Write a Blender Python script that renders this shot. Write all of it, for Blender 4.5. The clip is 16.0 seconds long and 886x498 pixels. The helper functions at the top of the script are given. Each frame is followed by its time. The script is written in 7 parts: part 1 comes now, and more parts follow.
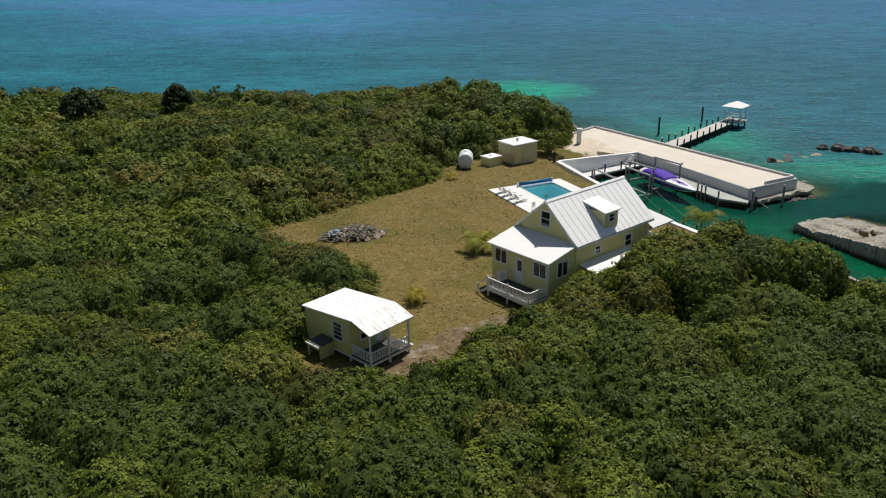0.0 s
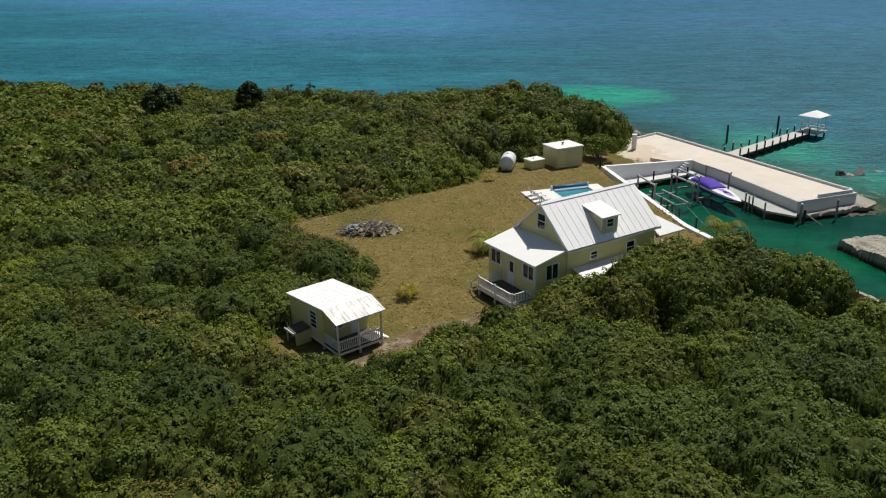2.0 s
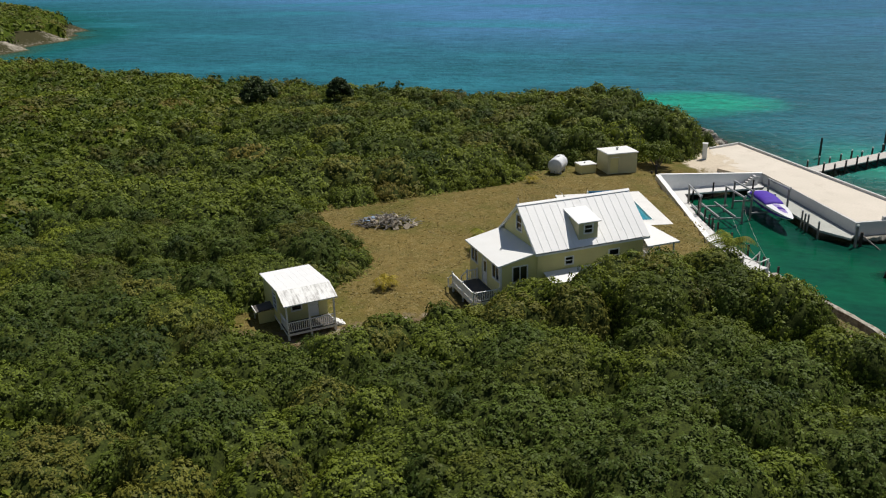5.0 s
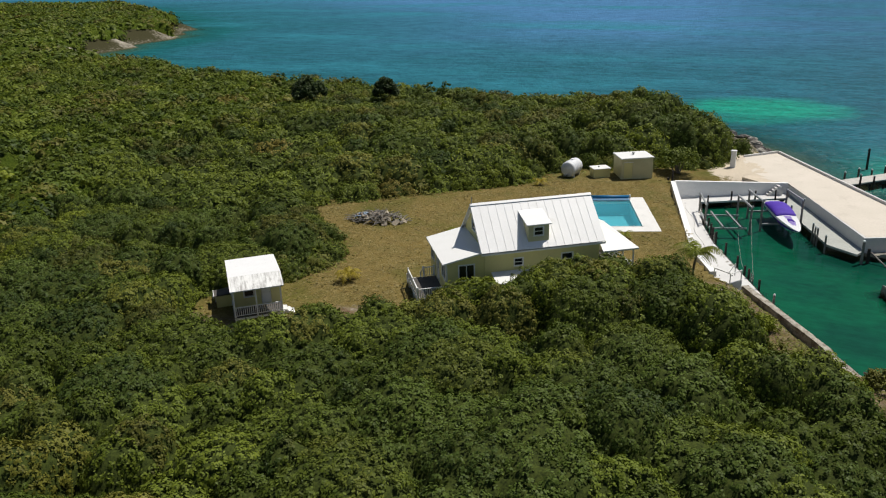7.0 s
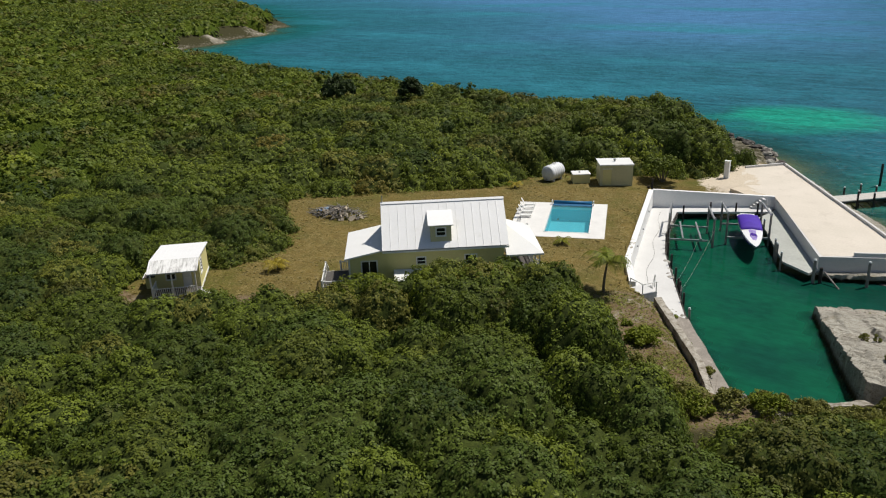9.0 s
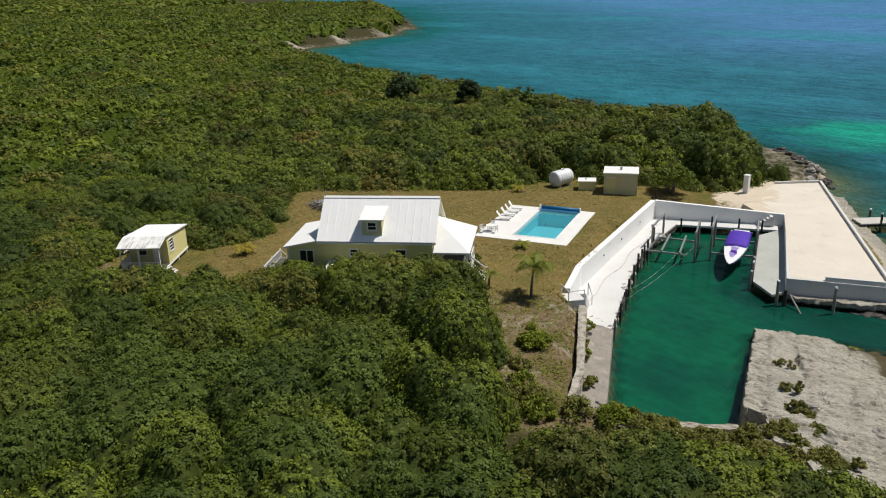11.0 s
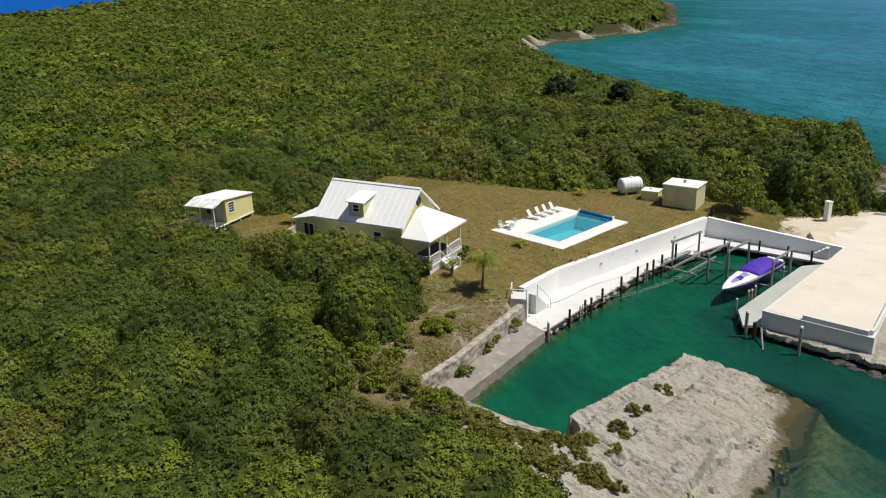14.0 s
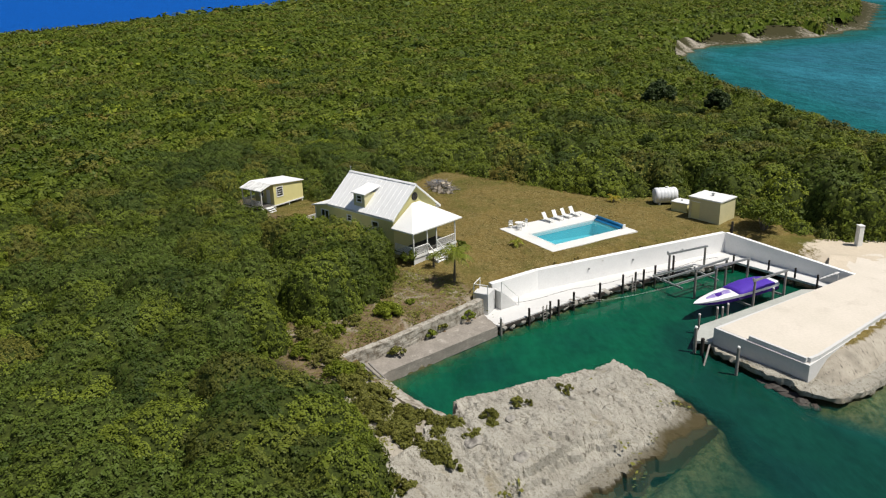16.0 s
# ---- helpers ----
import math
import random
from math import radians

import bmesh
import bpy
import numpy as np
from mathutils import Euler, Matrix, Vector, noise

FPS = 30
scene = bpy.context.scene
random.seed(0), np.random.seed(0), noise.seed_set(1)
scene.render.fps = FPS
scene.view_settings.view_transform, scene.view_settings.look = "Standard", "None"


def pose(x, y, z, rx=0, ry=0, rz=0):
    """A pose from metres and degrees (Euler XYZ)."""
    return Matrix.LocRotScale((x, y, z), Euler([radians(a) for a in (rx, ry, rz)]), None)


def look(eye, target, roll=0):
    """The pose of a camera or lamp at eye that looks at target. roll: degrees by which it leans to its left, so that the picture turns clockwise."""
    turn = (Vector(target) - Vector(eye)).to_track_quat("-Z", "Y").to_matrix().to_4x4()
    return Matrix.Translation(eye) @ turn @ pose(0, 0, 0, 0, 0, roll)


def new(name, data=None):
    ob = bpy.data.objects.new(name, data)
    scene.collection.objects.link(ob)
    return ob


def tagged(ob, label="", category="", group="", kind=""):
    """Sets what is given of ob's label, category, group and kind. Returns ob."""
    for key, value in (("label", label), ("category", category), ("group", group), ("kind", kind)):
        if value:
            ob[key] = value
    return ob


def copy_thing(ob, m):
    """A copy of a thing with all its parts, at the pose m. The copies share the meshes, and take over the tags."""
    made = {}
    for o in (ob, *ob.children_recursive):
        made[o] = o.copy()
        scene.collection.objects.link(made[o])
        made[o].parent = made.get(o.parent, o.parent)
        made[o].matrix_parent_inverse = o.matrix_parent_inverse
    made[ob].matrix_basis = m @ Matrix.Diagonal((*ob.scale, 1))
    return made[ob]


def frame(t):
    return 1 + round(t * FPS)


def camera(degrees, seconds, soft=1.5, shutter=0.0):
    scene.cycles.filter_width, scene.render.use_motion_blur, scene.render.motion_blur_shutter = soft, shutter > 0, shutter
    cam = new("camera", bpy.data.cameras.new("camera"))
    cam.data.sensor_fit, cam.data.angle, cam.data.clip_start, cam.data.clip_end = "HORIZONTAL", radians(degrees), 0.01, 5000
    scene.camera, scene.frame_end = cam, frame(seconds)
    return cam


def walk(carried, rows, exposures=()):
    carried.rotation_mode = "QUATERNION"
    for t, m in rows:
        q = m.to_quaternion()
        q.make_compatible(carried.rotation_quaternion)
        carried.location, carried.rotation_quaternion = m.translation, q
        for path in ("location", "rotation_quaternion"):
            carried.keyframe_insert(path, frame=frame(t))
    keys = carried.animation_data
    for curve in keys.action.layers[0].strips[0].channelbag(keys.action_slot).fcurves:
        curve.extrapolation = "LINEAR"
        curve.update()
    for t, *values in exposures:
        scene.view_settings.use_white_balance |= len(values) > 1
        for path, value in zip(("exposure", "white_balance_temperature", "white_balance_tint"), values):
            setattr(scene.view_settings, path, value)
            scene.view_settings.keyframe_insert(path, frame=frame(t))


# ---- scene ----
cam = camera(59.0, 16.0, 1.15)
METRES, EYE, TILT, LEAN, TURN = 132.0, 28.6, -20.0, 0.0, 0.0
PATH = [
    (0, (-1.141, -1.594, 31.82), (-1.128, 0.268, 31.089), -1.0),
    (0.5, (1.565, -1.931, 31.821), (1.51, -0.069, 31.094), -1.2),
    (1, (4.27, -2.073, 31.791), (4.142, -0.214, 31.066), -1.3),
    (1.5, (6.958, -2.013, 31.536), (6.757, -0.158, 30.816), -1.4),
    (2, (9.598, -1.983, 31.416), (9.325, -0.136, 30.7), -1.4),
    (2.5, (12.301, -1.881, 31.4), (11.96, -0.044, 30.687), -1.6),
    (3, (14.975, -1.585, 31.293), (14.568, 0.239, 30.582), -1.6),
    (3.5, (17.792, -1.196, 31.296), (17.317, 0.612, 30.586), -1.7),
    (4, (20.352, -0.667, 31.179), (19.816, 1.125, 30.471), -1.7),
    (6.5, (35.207, 3.696, 30.708), (34.357, 5.368, 30.014), -1.9),
    (7, (38.886, 4.955, 30.697), (37.977, 6.596, 30.005), -2.0),
    (7.5, (42.73, 6.416, 30.833), (41.765, 8.025, 30.141), -1.9),
    (8, (46.845, 8.248, 30.901), (45.823, 9.822, 30.209), -1.9),
    (8.5, (50.871, 10.57, 30.771), (49.795, 12.109, 30.081), -1.8),
    (9, (55.22, 12.837, 30.795), (54.085, 14.334, 30.109), -1.9),
    (9.5, (59.454, 15.29, 30.7), (58.258, 16.74, 30.018), -1.9),
    (12, (79.431, 31.115, 30.497), (77.88, 32.189, 29.834), -2.0),
    (12.5, (82.898, 34.776, 30.628), (81.284, 35.753, 29.964), -2.0),
    (13, (86.317, 38.436, 30.836), (84.647, 39.313, 30.171), -1.9),
    (13.5, (89.799, 42.577, 31.168), (88.076, 43.342, 30.5), -1.9),
    (14, (93.083, 46.983, 31.269), (91.311, 47.631, 30.606), -2.0),
    (14.5, (96.158, 51.453, 31.559), (94.348, 51.988, 30.896), -2.0),
    (15, (98.83, 56.105, 31.724), (96.991, 56.531, 31.064), -2.0),
    (15.5, (101.247, 60.918, 31.911), (99.385, 61.234, 31.254), -2.0),
    (16, (103.518, 66.05, 32.107), (101.639, 66.251, 31.452), -2.0),
]
walk(cam, [(t, look(eye, target, roll)) for t, eye, target, roll in PATH],
     [(0.0, -0.03), (4.0, -0.05), (9.0, -0.05), (12.0, 0.02), (16.0, 0.11)])

# ---- sky, sun ----
SUN_AZ, SUN_EL = 60.0, 63.0
world = bpy.data.worlds.new("sky")
scene.world = world
world.use_nodes = True
wn = world.node_tree
sky = wn.nodes.new("ShaderNodeTexSky")
sky.sky_type, sky.sun_disc = "NISHITA", False
sky.sun_elevation, sky.sun_rotation = radians(SUN_EL), radians(90 - SUN_AZ)
wn.links.new(sky.outputs[0], wn.nodes["Background"].inputs[0])
wn.nodes["Background"].inputs[1].default_value = 0.055
sun_lamp = new("sun", bpy.data.lights.new("sun", "SUN"))
sun_lamp.data.energy, sun_lamp.data.angle, sun_lamp.data.color = 4.6, radians(0.5), (1.0, 0.95, 0.87)
sd = Vector((math.cos(radians(SUN_EL)) * math.cos(radians(SUN_AZ)), math.cos(radians(SUN_EL)) * math.sin(radians(SUN_AZ)), math.sin(radians(SUN_EL))))
sun_lamp.matrix_world = look(sd * 400, (0, 0, 0))

# ---- materials ----
def shader(name):
    m = bpy.data.materials.new(name)
    m.use_nodes = True
    return m, m.node_tree, m.node_tree.nodes["Principled BSDF"]


def node(nt, kind, ins=None, **props):
    n = nt.nodes.new(kind)
    for k, v in props.items():
        setattr(n, k, v)
    for k, v in (ins or {}).items():
        if hasattr(v, "links"):
            nt.links.new(v, n.inputs[k])
        else:
            n.inputs[k].default_value = v
    return n


def noise_at(nt, scale, detail=4, rough=0.6, stretch=None, turn=0):
    co = node(nt, "ShaderNodeNewGeometry").outputs["Position"]
    if turn:
        co = node(nt, "ShaderNodeMapping", {0: co, 2: (0, 0, radians(turn))}).outputs[0]
    if stretch:
        co = node(nt, "ShaderNodeMapping", {0: co, 3: stretch}).outputs[0]
    return node(nt, "ShaderNodeTexNoise", {"Vector": co, "Scale": scale, "Detail": detail, "Roughness": rough}).outputs[0]


def blend(nt, f, a, b):
    n = nt.nodes.new("ShaderNodeMix")
    n.data_type = "RGBA"
    for sock, v in ((n.inputs[0], f), (n.inputs[6], a), (n.inputs[7], b)):
        if hasattr(v, "links"):
            nt.links.new(v, sock)
        else:
            sock.default_value = (*v, 1) if isinstance(v, tuple) and len(v) == 3 else v
    return n.outputs[2]


def ramp(nt, f, a, b):
    return node(nt, "ShaderNodeMapRange", {0: f, 1: a, 2: b}, clamp=True).outputs[0]


def attr(nt, name):
    return node(nt, "ShaderNodeAttribute", attribute_name=name).outputs["Fac"]


def mat(name, c1, c2, scale=0.8, fine=14.0, rough=0.7, bump=0.15, metal=0.0, dirt=None, dirt_scale=2.0, dirt_at=(0.55, 0.75), stretch=None, vary=0.0):
    """Two colours mingled at two scales, with relief; dirt: a third colour in blotches."""
    m, nt, p = shader(name)
    big, small = noise_at(nt, scale, stretch=stretch), noise_at(nt, fine, stretch=stretch)
    mixed = node(nt, "ShaderNodeMath", {0: big, 1: small}, operation="ADD").outputs[0]
    col = blend(nt, ramp(nt, mixed, 0.75, 1.25), c1, c2)
    if dirt:
        col = blend(nt, ramp(nt, noise_at(nt, dirt_scale, 6, 0.7, stretch), *dirt_at), col, dirt)
    if vary:
        r = node(nt, "ShaderNodeObjectInfo").outputs["Random"]
        v = node(nt, "ShaderNodeMapRange", {0: r, 3: 1 - vary, 4: 1 + vary}).outputs[0]
        col = node(nt, "ShaderNodeHueSaturation", {"Color": col, "Value": v}).outputs[0]
    nt.links.new(col, p.inputs["Base Color"])
    p.inputs["Roughness"].default_value, p.inputs["Metallic"].default_value = rough, metal
    p.inputs["Specular IOR Level"].default_value = 0.12 if rough > 0.75 else 0.4
    if bump:
        b = node(nt, "ShaderNodeBump", {"Height": small, "Strength": bump, "Distance": 0.03})
        nt.links.new(b.outputs[0], p.inputs["Normal"])
    return m


M_WHITE = mat("white_paint", (0.80, 0.80, 0.785), (0.74, 0.74, 0.715), 0.5, 9, 0.5, 0.05)
M_TRIM = mat("white_trim", (0.80, 0.80, 0.78), (0.68, 0.68, 0.65), 1.5, 20, 0.5, 0.05)
M_ROOF = mat("white_roof_metal", (0.83, 0.83, 0.825), (0.78, 0.78, 0.77), 0.6, 6, 0.45, 0.03, dirt=(0.66, 0.66, 0.63), dirt_scale=0.9, dirt_at=(0.58, 0.9))
M_YELLOW = mat("yellow_siding", (0.70, 0.64, 0.29), (0.64, 0.58, 0.26), 0.7, 10, 0.65, 0.1, dirt=(0.52, 0.47, 0.24), dirt_scale=1.3, dirt_at=(0.6, 0.9))
M_CREAM = mat("cream_siding", (0.62, 0.57, 0.33), (0.54, 0.50, 0.29), 0.7, 10, 0.65, 0.1, dirt=(0.44, 0.40, 0.24), dirt_scale=1.5, dirt_at=(0.6, 0.9))
M_CONC = mat("white_concrete", (0.62, 0.615, 0.60), (0.56, 0.555, 0.54), 0.35, 5, 0.8, 0.07, dirt=(0.50, 0.49, 0.47), dirt_scale=0.5, dirt_at=(0.60, 0.95))
# brighter copy of the concrete: sunlight on the wall faces put into the colour
M_CONC_LIT = mat("white_quay_wall_paint", (0.84, 0.835, 0.82), (0.77, 0.765, 0.75), 0.35, 5, 0.7, 0.05, dirt=(0.60, 0.59, 0.56), dirt_scale=0.6, dirt_at=(0.60, 0.95))
M_SLAB = mat("sandy_concrete", (0.66, 0.60, 0.52), (0.58, 0.53, 0.45), 0.2, 4, 0.85, 0.2, dirt=(0.44, 0.39, 0.32), dirt_scale=0.3, dirt_at=(0.55, 0.9))
M_SAND = mat("pale_sand", (0.62, 0.54, 0.43), (0.50, 0.43, 0.33), 0.6, 6, 0.9, 0.2)
M_POOLDECK = mat("pool_deck_concrete", (0.74, 0.73, 0.70), (0.64, 0.63, 0.60), 0.5, 6, 0.7, 0.12, dirt=(0.5, 0.49, 0.46), dirt_scale=0.7, dirt_at=(0.6, 0.9))
M_WOOD = mat("weathered_wood", (0.30, 0.28, 0.25), (0.18, 0.165, 0.15), 1.5, 18, 0.85, 0.4)
M_BLEACH = mat("bleached_timber", (0.56, 0.54, 0.50), (0.42, 0.40, 0.37), 1.5, 14, 0.85, 0.3)
M_DARKWOOD = mat("dark_wet_wood", (0.06, 0.052, 0.045), (0.035, 0.03, 0.028), 1.5, 18, 0.8, 0.4)
M_DECK = mat("grey_deck_boards", (0.12, 0.11, 0.10), (0.08, 0.075, 0.07), 1.0, 15, 0.85, 0.3)
M_GLASS = shader("dark_window_glass")[0]
M_GLASS.node_tree.nodes["Principled BSDF"].inputs["Base Color"].default_value = (0.012, 0.015, 0.018, 1)
M_GLASS.node_tree.nodes["Principled BSDF"].inputs["Roughness"].default_value = 0.06
M_ROCK = mat("grey_limestone", (0.36, 0.34, 0.30), (0.24, 0.225, 0.20), 0.5, 5, 0.9, 0.6, dirt=(0.10, 0.09, 0.08), dirt_scale=1.1, dirt_at=(0.52, 0.7))
M_CLIFF, nt, p = shader("cracked_limestone")
rk1 = blend(nt, ramp(nt, noise_at(nt, 0.5, 6, 0.7), 0.35, 0.65), (0.32, 0.298, 0.25), (0.47, 0.445, 0.38))
rk1 = blend(nt, ramp(nt, noise_at(nt, 1.2, 6, 0.8, (1.0, 3.2, 1.0)), 0.55, 0.63), rk1, (0.14, 0.120, 0.09))
rk1 = blend(nt, ramp(nt, noise_at(nt, 0.33, 4, 0.7), 0.58, 0.72), rk1, (0.29, 0.25, 0.17))
rk1 = blend(nt, ramp(nt, noise_at(nt, 6.0, 5, 0.8), 0.55, 0.75), rk1, (0.54, 0.515, 0.45))
rk1 = blend(nt, ramp(nt, noise_at(nt, 4.5, 6, 0.9), 0.53, 0.62), rk1, (0.17, 0.150, 0.11))
pos = node(nt, "ShaderNodeNewGeometry").outputs["Position"]
warp = node(nt, "ShaderNodeVectorMath", {0: pos, 1: node(nt, "ShaderNodeTexNoise", {"Vector": pos, "Scale": 0.8, "Detail": 4}).outputs["Color"]}, operation="ADD").outputs[0]
warp = node(nt, "ShaderNodeMapping", {0: warp, 2: (0, 0, 0.45), 3: (0.5, 1.3, 1.0)}).outputs[0]
edge1 = node(nt, "ShaderNodeTexVoronoi", {"Vector": warp, "Scale": 0.55}, feature="DISTANCE_TO_EDGE").outputs["Distance"]
edge2 = node(nt, "ShaderNodeTexVoronoi", {"Vector": warp, "Scale": 1.9}, feature="DISTANCE_TO_EDGE").outputs["Distance"]
fiss = node(nt, "ShaderNodeMath", {0: node(nt, "ShaderNodeMath", {0: ramp(nt, edge1, 0.0, 0.022), 1: ramp(nt, noise_at(nt, 0.5, 3), 0.70, 0.58)}, operation="MAXIMUM").outputs[0], 1: node(nt, "ShaderNodeMapRange", {0: edge2, 1: 0.0, 2: 0.03, 3: 0.94, 4: 1.0}, clamp=True).outputs[0]}, operation="MULTIPLY").outputs[0]
rk1 = blend(nt, fiss, (0.10, 0.088, 0.068), rk1)
zc = node(nt, "ShaderNodeSeparateXYZ", {0: node(nt, "ShaderNodeNewGeometry").outputs["Position"]}).outputs[2]
rk1 = blend(nt, ramp(nt, zc, -1.3, -1.75), rk1, (0.085, 0.07, 0.035))
nt.links.new(rk1, p.inputs["Base Color"])
p.inputs["Roughness"].default_value, p.inputs["Specular IOR Level"].default_value = 0.92, 0.1
rb = node(nt, "ShaderNodeMath", {0: noise_at(nt, 1.6, 6, 0.8, (1.0, 2.6, 1.0)), 1: noise_at(nt, 8, 4, 0.8)}, operation="ADD").outputs[0]
rb = node(nt, "ShaderNodeMath", {0: rb, 1: fiss}, operation="ADD").outputs[0]
nt.links.new(node(nt, "ShaderNodeBump", {"Height": rb, "Strength": 0.6, "Distance": 0.25}).outputs[0], p.inputs["Normal"])
M_BANK = mat("white_broken_limestone", (0.45, 0.42, 0.36), (0.31, 0.285, 0.24), 0.9, 6, 0.9, 0.9, dirt=(0.17, 0.145, 0.11), dirt_scale=1.6, dirt_at=(0.46, 0.62))
M_LEDGE = mat("worn_grey_ledge", (0.30, 0.27, 0.235), (0.20, 0.18, 0.155), 0.8, 7, 0.9, 0.7, dirt=(0.42, 0.39, 0.34), dirt_scale=1.2, dirt_at=(0.55, 0.75), stretch=(1.0, 1.0, 3.0))
M_GREYCONC = mat("grey_green_concrete", (0.44, 0.455, 0.42), (0.36, 0.37, 0.34), 0.35, 5, 0.8, 0.2, dirt=(0.28, 0.28, 0.25), dirt_scale=0.6, dirt_at=(0.58, 0.9))
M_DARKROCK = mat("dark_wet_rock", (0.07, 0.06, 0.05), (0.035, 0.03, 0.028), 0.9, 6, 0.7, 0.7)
M_PURPLE = mat("purple_canvas", (0.075, 0.025, 0.40), (0.055, 0.018, 0.30), 1.0, 12, 0.75, 0.1)
M_GEL_W = mat("white_gelcoat", (0.82, 0.82, 0.82), (0.76, 0.76, 0.77), 0.5, 5, 0.18, 0.0)
M_GEL_L = mat("lilac_gelcoat", (0.42, 0.36, 0.62), (0.25, 0.17, 0.50), 2.5, 7, 0.25, 0.0)
M_GEL_P = mat("purple_gelcoat", (0.10, 0.035, 0.33), (0.06, 0.02, 0.22), 1.2, 4, 0.2, 0.0)
M_BLUE = mat("blue_cover", (0.005, 0.14, 0.30), (0.004, 0.10, 0.24), 1.0, 9, 0.5, 0.1)
M_POOL = mat("pool_plaster", (0.10, 0.52, 0.60), (0.085, 0.46, 0.55), 0.6, 5, 0.5, 0.05)
M_DARK = mat("dark_void", (0.02, 0.02, 0.02), (0.012, 0.012, 0.012), 1, 8, 0.9, 0.0)
M_STEEL = mat("galvanised_steel", (0.42, 0.43, 0.43), (0.30, 0.31, 0.31), 2, 20, 0.45, 0.1, metal=0.6)
M_TANK = mat("white_plastic_tank", (0.72, 0.73, 0.74), (0.58, 0.60, 0.62), 1.2, 6, 0.5, 0.05)
M_BARK = mat("grey_bark", (0.20, 0.17, 0.13), (0.11, 0.095, 0.075), 3, 20, 0.9, 0.6)
M_RUBBLE = mat("pale_rubble", (0.44, 0.38, 0.30), (0.27, 0.23, 0.17), 2.5, 15, 0.9, 0.4, vary=0.35)
M_TARP = mat("blue_tarp", (0.12, 0.22, 0.36), (0.30, 0.36, 0.42), 2.0, 10, 0.6, 0.2)

# stained corrugated sheet of the porch of the cabin: streaks down the slope
M_STAIN, nt, p = shader("stained_white_metal")
streak = ramp(nt, noise_at(nt, 1.0, 6, 0.75, (5.0, 0.55, 0.55), -45.9), 0.43, 0.61)
blot = ramp(nt, noise_at(nt, 0.9, 4, 0.7), 0.32, 0.52)
grime = node(nt, "ShaderNodeMath", {0: streak, 1: blot}, operation="MULTIPLY").outputs[0]
nt.links.new(blend(nt, grime, blend(nt, noise_at(nt, 3.0), (0.84, 0.84, 0.82), (0.74, 0.74, 0.71)), (0.40, 0.39, 0.37)), p.inputs["Base Color"])
p.inputs["Roughness"].default_value = 0.5


def leaf_material(name, dark, light, dry, kinds=True):
    """Leaves from dark to light by their own tint; the kind of shrub shifts them to deep green, yellow green or dry olive."""
    m, nt, p = shader(name)
    t = attr(nt, "tint")
    col = blend(nt, t, dark, light)
    big = noise_at(nt, 0.16, 3)
    col = blend(nt, ramp(nt, big, 0.35, 0.7), col, blend(nt, t, tuple(0.72 * c for c in dark), tuple(0.78 * c for c in light)))
    if kinds:
        k = attr(nt, "kind")
        col = blend(nt, ramp(nt, k, 0.30, 0.12), col, blend(nt, t, (0.030, 0.052, 0.010), (0.115, 0.160, 0.026)))
        col = blend(nt, ramp(nt, k, 0.80, 0.95), col, blend(nt, t, (0.095, 0.125, 0.010), (0.265, 0.305, 0.028)))
        col = blend(nt, node(nt, "ShaderNodeMath", {0: ramp(nt, k, 0.56, 0.62), 1: ramp(nt, k, 0.76, 0.70)}, operation="MULTIPLY").outputs[0], col, blend(nt, t, (0.062, 0.068, 0.014), (0.205, 0.200, 0.036)))
        col = blend(nt, ramp(nt, k, 0.985, 0.995), col, blend(nt, t, (0.090, 0.080, 0.016), (0.24, 0.20, 0.04)))
    col = blend(nt, ramp(nt, noise_at(nt, 0.09, 5, 0.6), 0.60, 0.80), col, dry)
    nt.links.new(col, p.inputs["Base Color"])
    p.inputs["Roughness"].default_value, p.inputs["Specular IOR Level"].default_value = 0.55, 0.16
    tr = node(nt, "ShaderNodeBsdfTranslucent", {"Color": col})
    mx = node(nt, "ShaderNodeMixShader", {0: 0.22, 1: p.outputs[0], 2: tr.outputs[0]})
    nt.links.new(mx.outputs[0], nt.nodes["Material Output"].inputs[0])
    return m


M_LEAF = leaf_material("shrub_leaf", (0.058, 0.088, 0.011), (0.200, 0.245, 0.028), (0.160, 0.150, 0.032))
M_DARKLEAF = leaf_material("dark_tree_leaf", (0.022, 0.040, 0.013), (0.078, 0.112, 0.033), (0.03, 0.05, 0.015), False)
M_LEAF2 = leaf_material("dry_scrub_leaf", (0.110, 0.118, 0.024), (0.265, 0.262, 0.055), (0.24, 0.19, 0.08), False)
M_TUFT = leaf_material("dry_lawn_grass", (0.13, 0.105, 0.030), (0.33, 0.27, 0.11), (0.20, 0.15, 0.05), False)
M_PALM = leaf_material("palm_leaf", (0.12, 0.15, 0.012), (0.36, 0.36, 0.04), (0.30, 0.27, 0.05), False)
M_PALM3 = leaf_material("yellow_palm_leaf", (0.22, 0.17, 0.012), (0.48, 0.38, 0.04), (0.35, 0.25, 0.05), False)
M_PALM2 = leaf_material("green_palm_leaf", (0.075, 0.105, 0.010), (0.235, 0.27, 0.03), (0.26, 0.24, 0.04), False)
# dark green, with the shade between the leaves put into the colour
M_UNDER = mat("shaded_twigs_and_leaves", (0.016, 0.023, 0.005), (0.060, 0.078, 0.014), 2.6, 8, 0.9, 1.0)

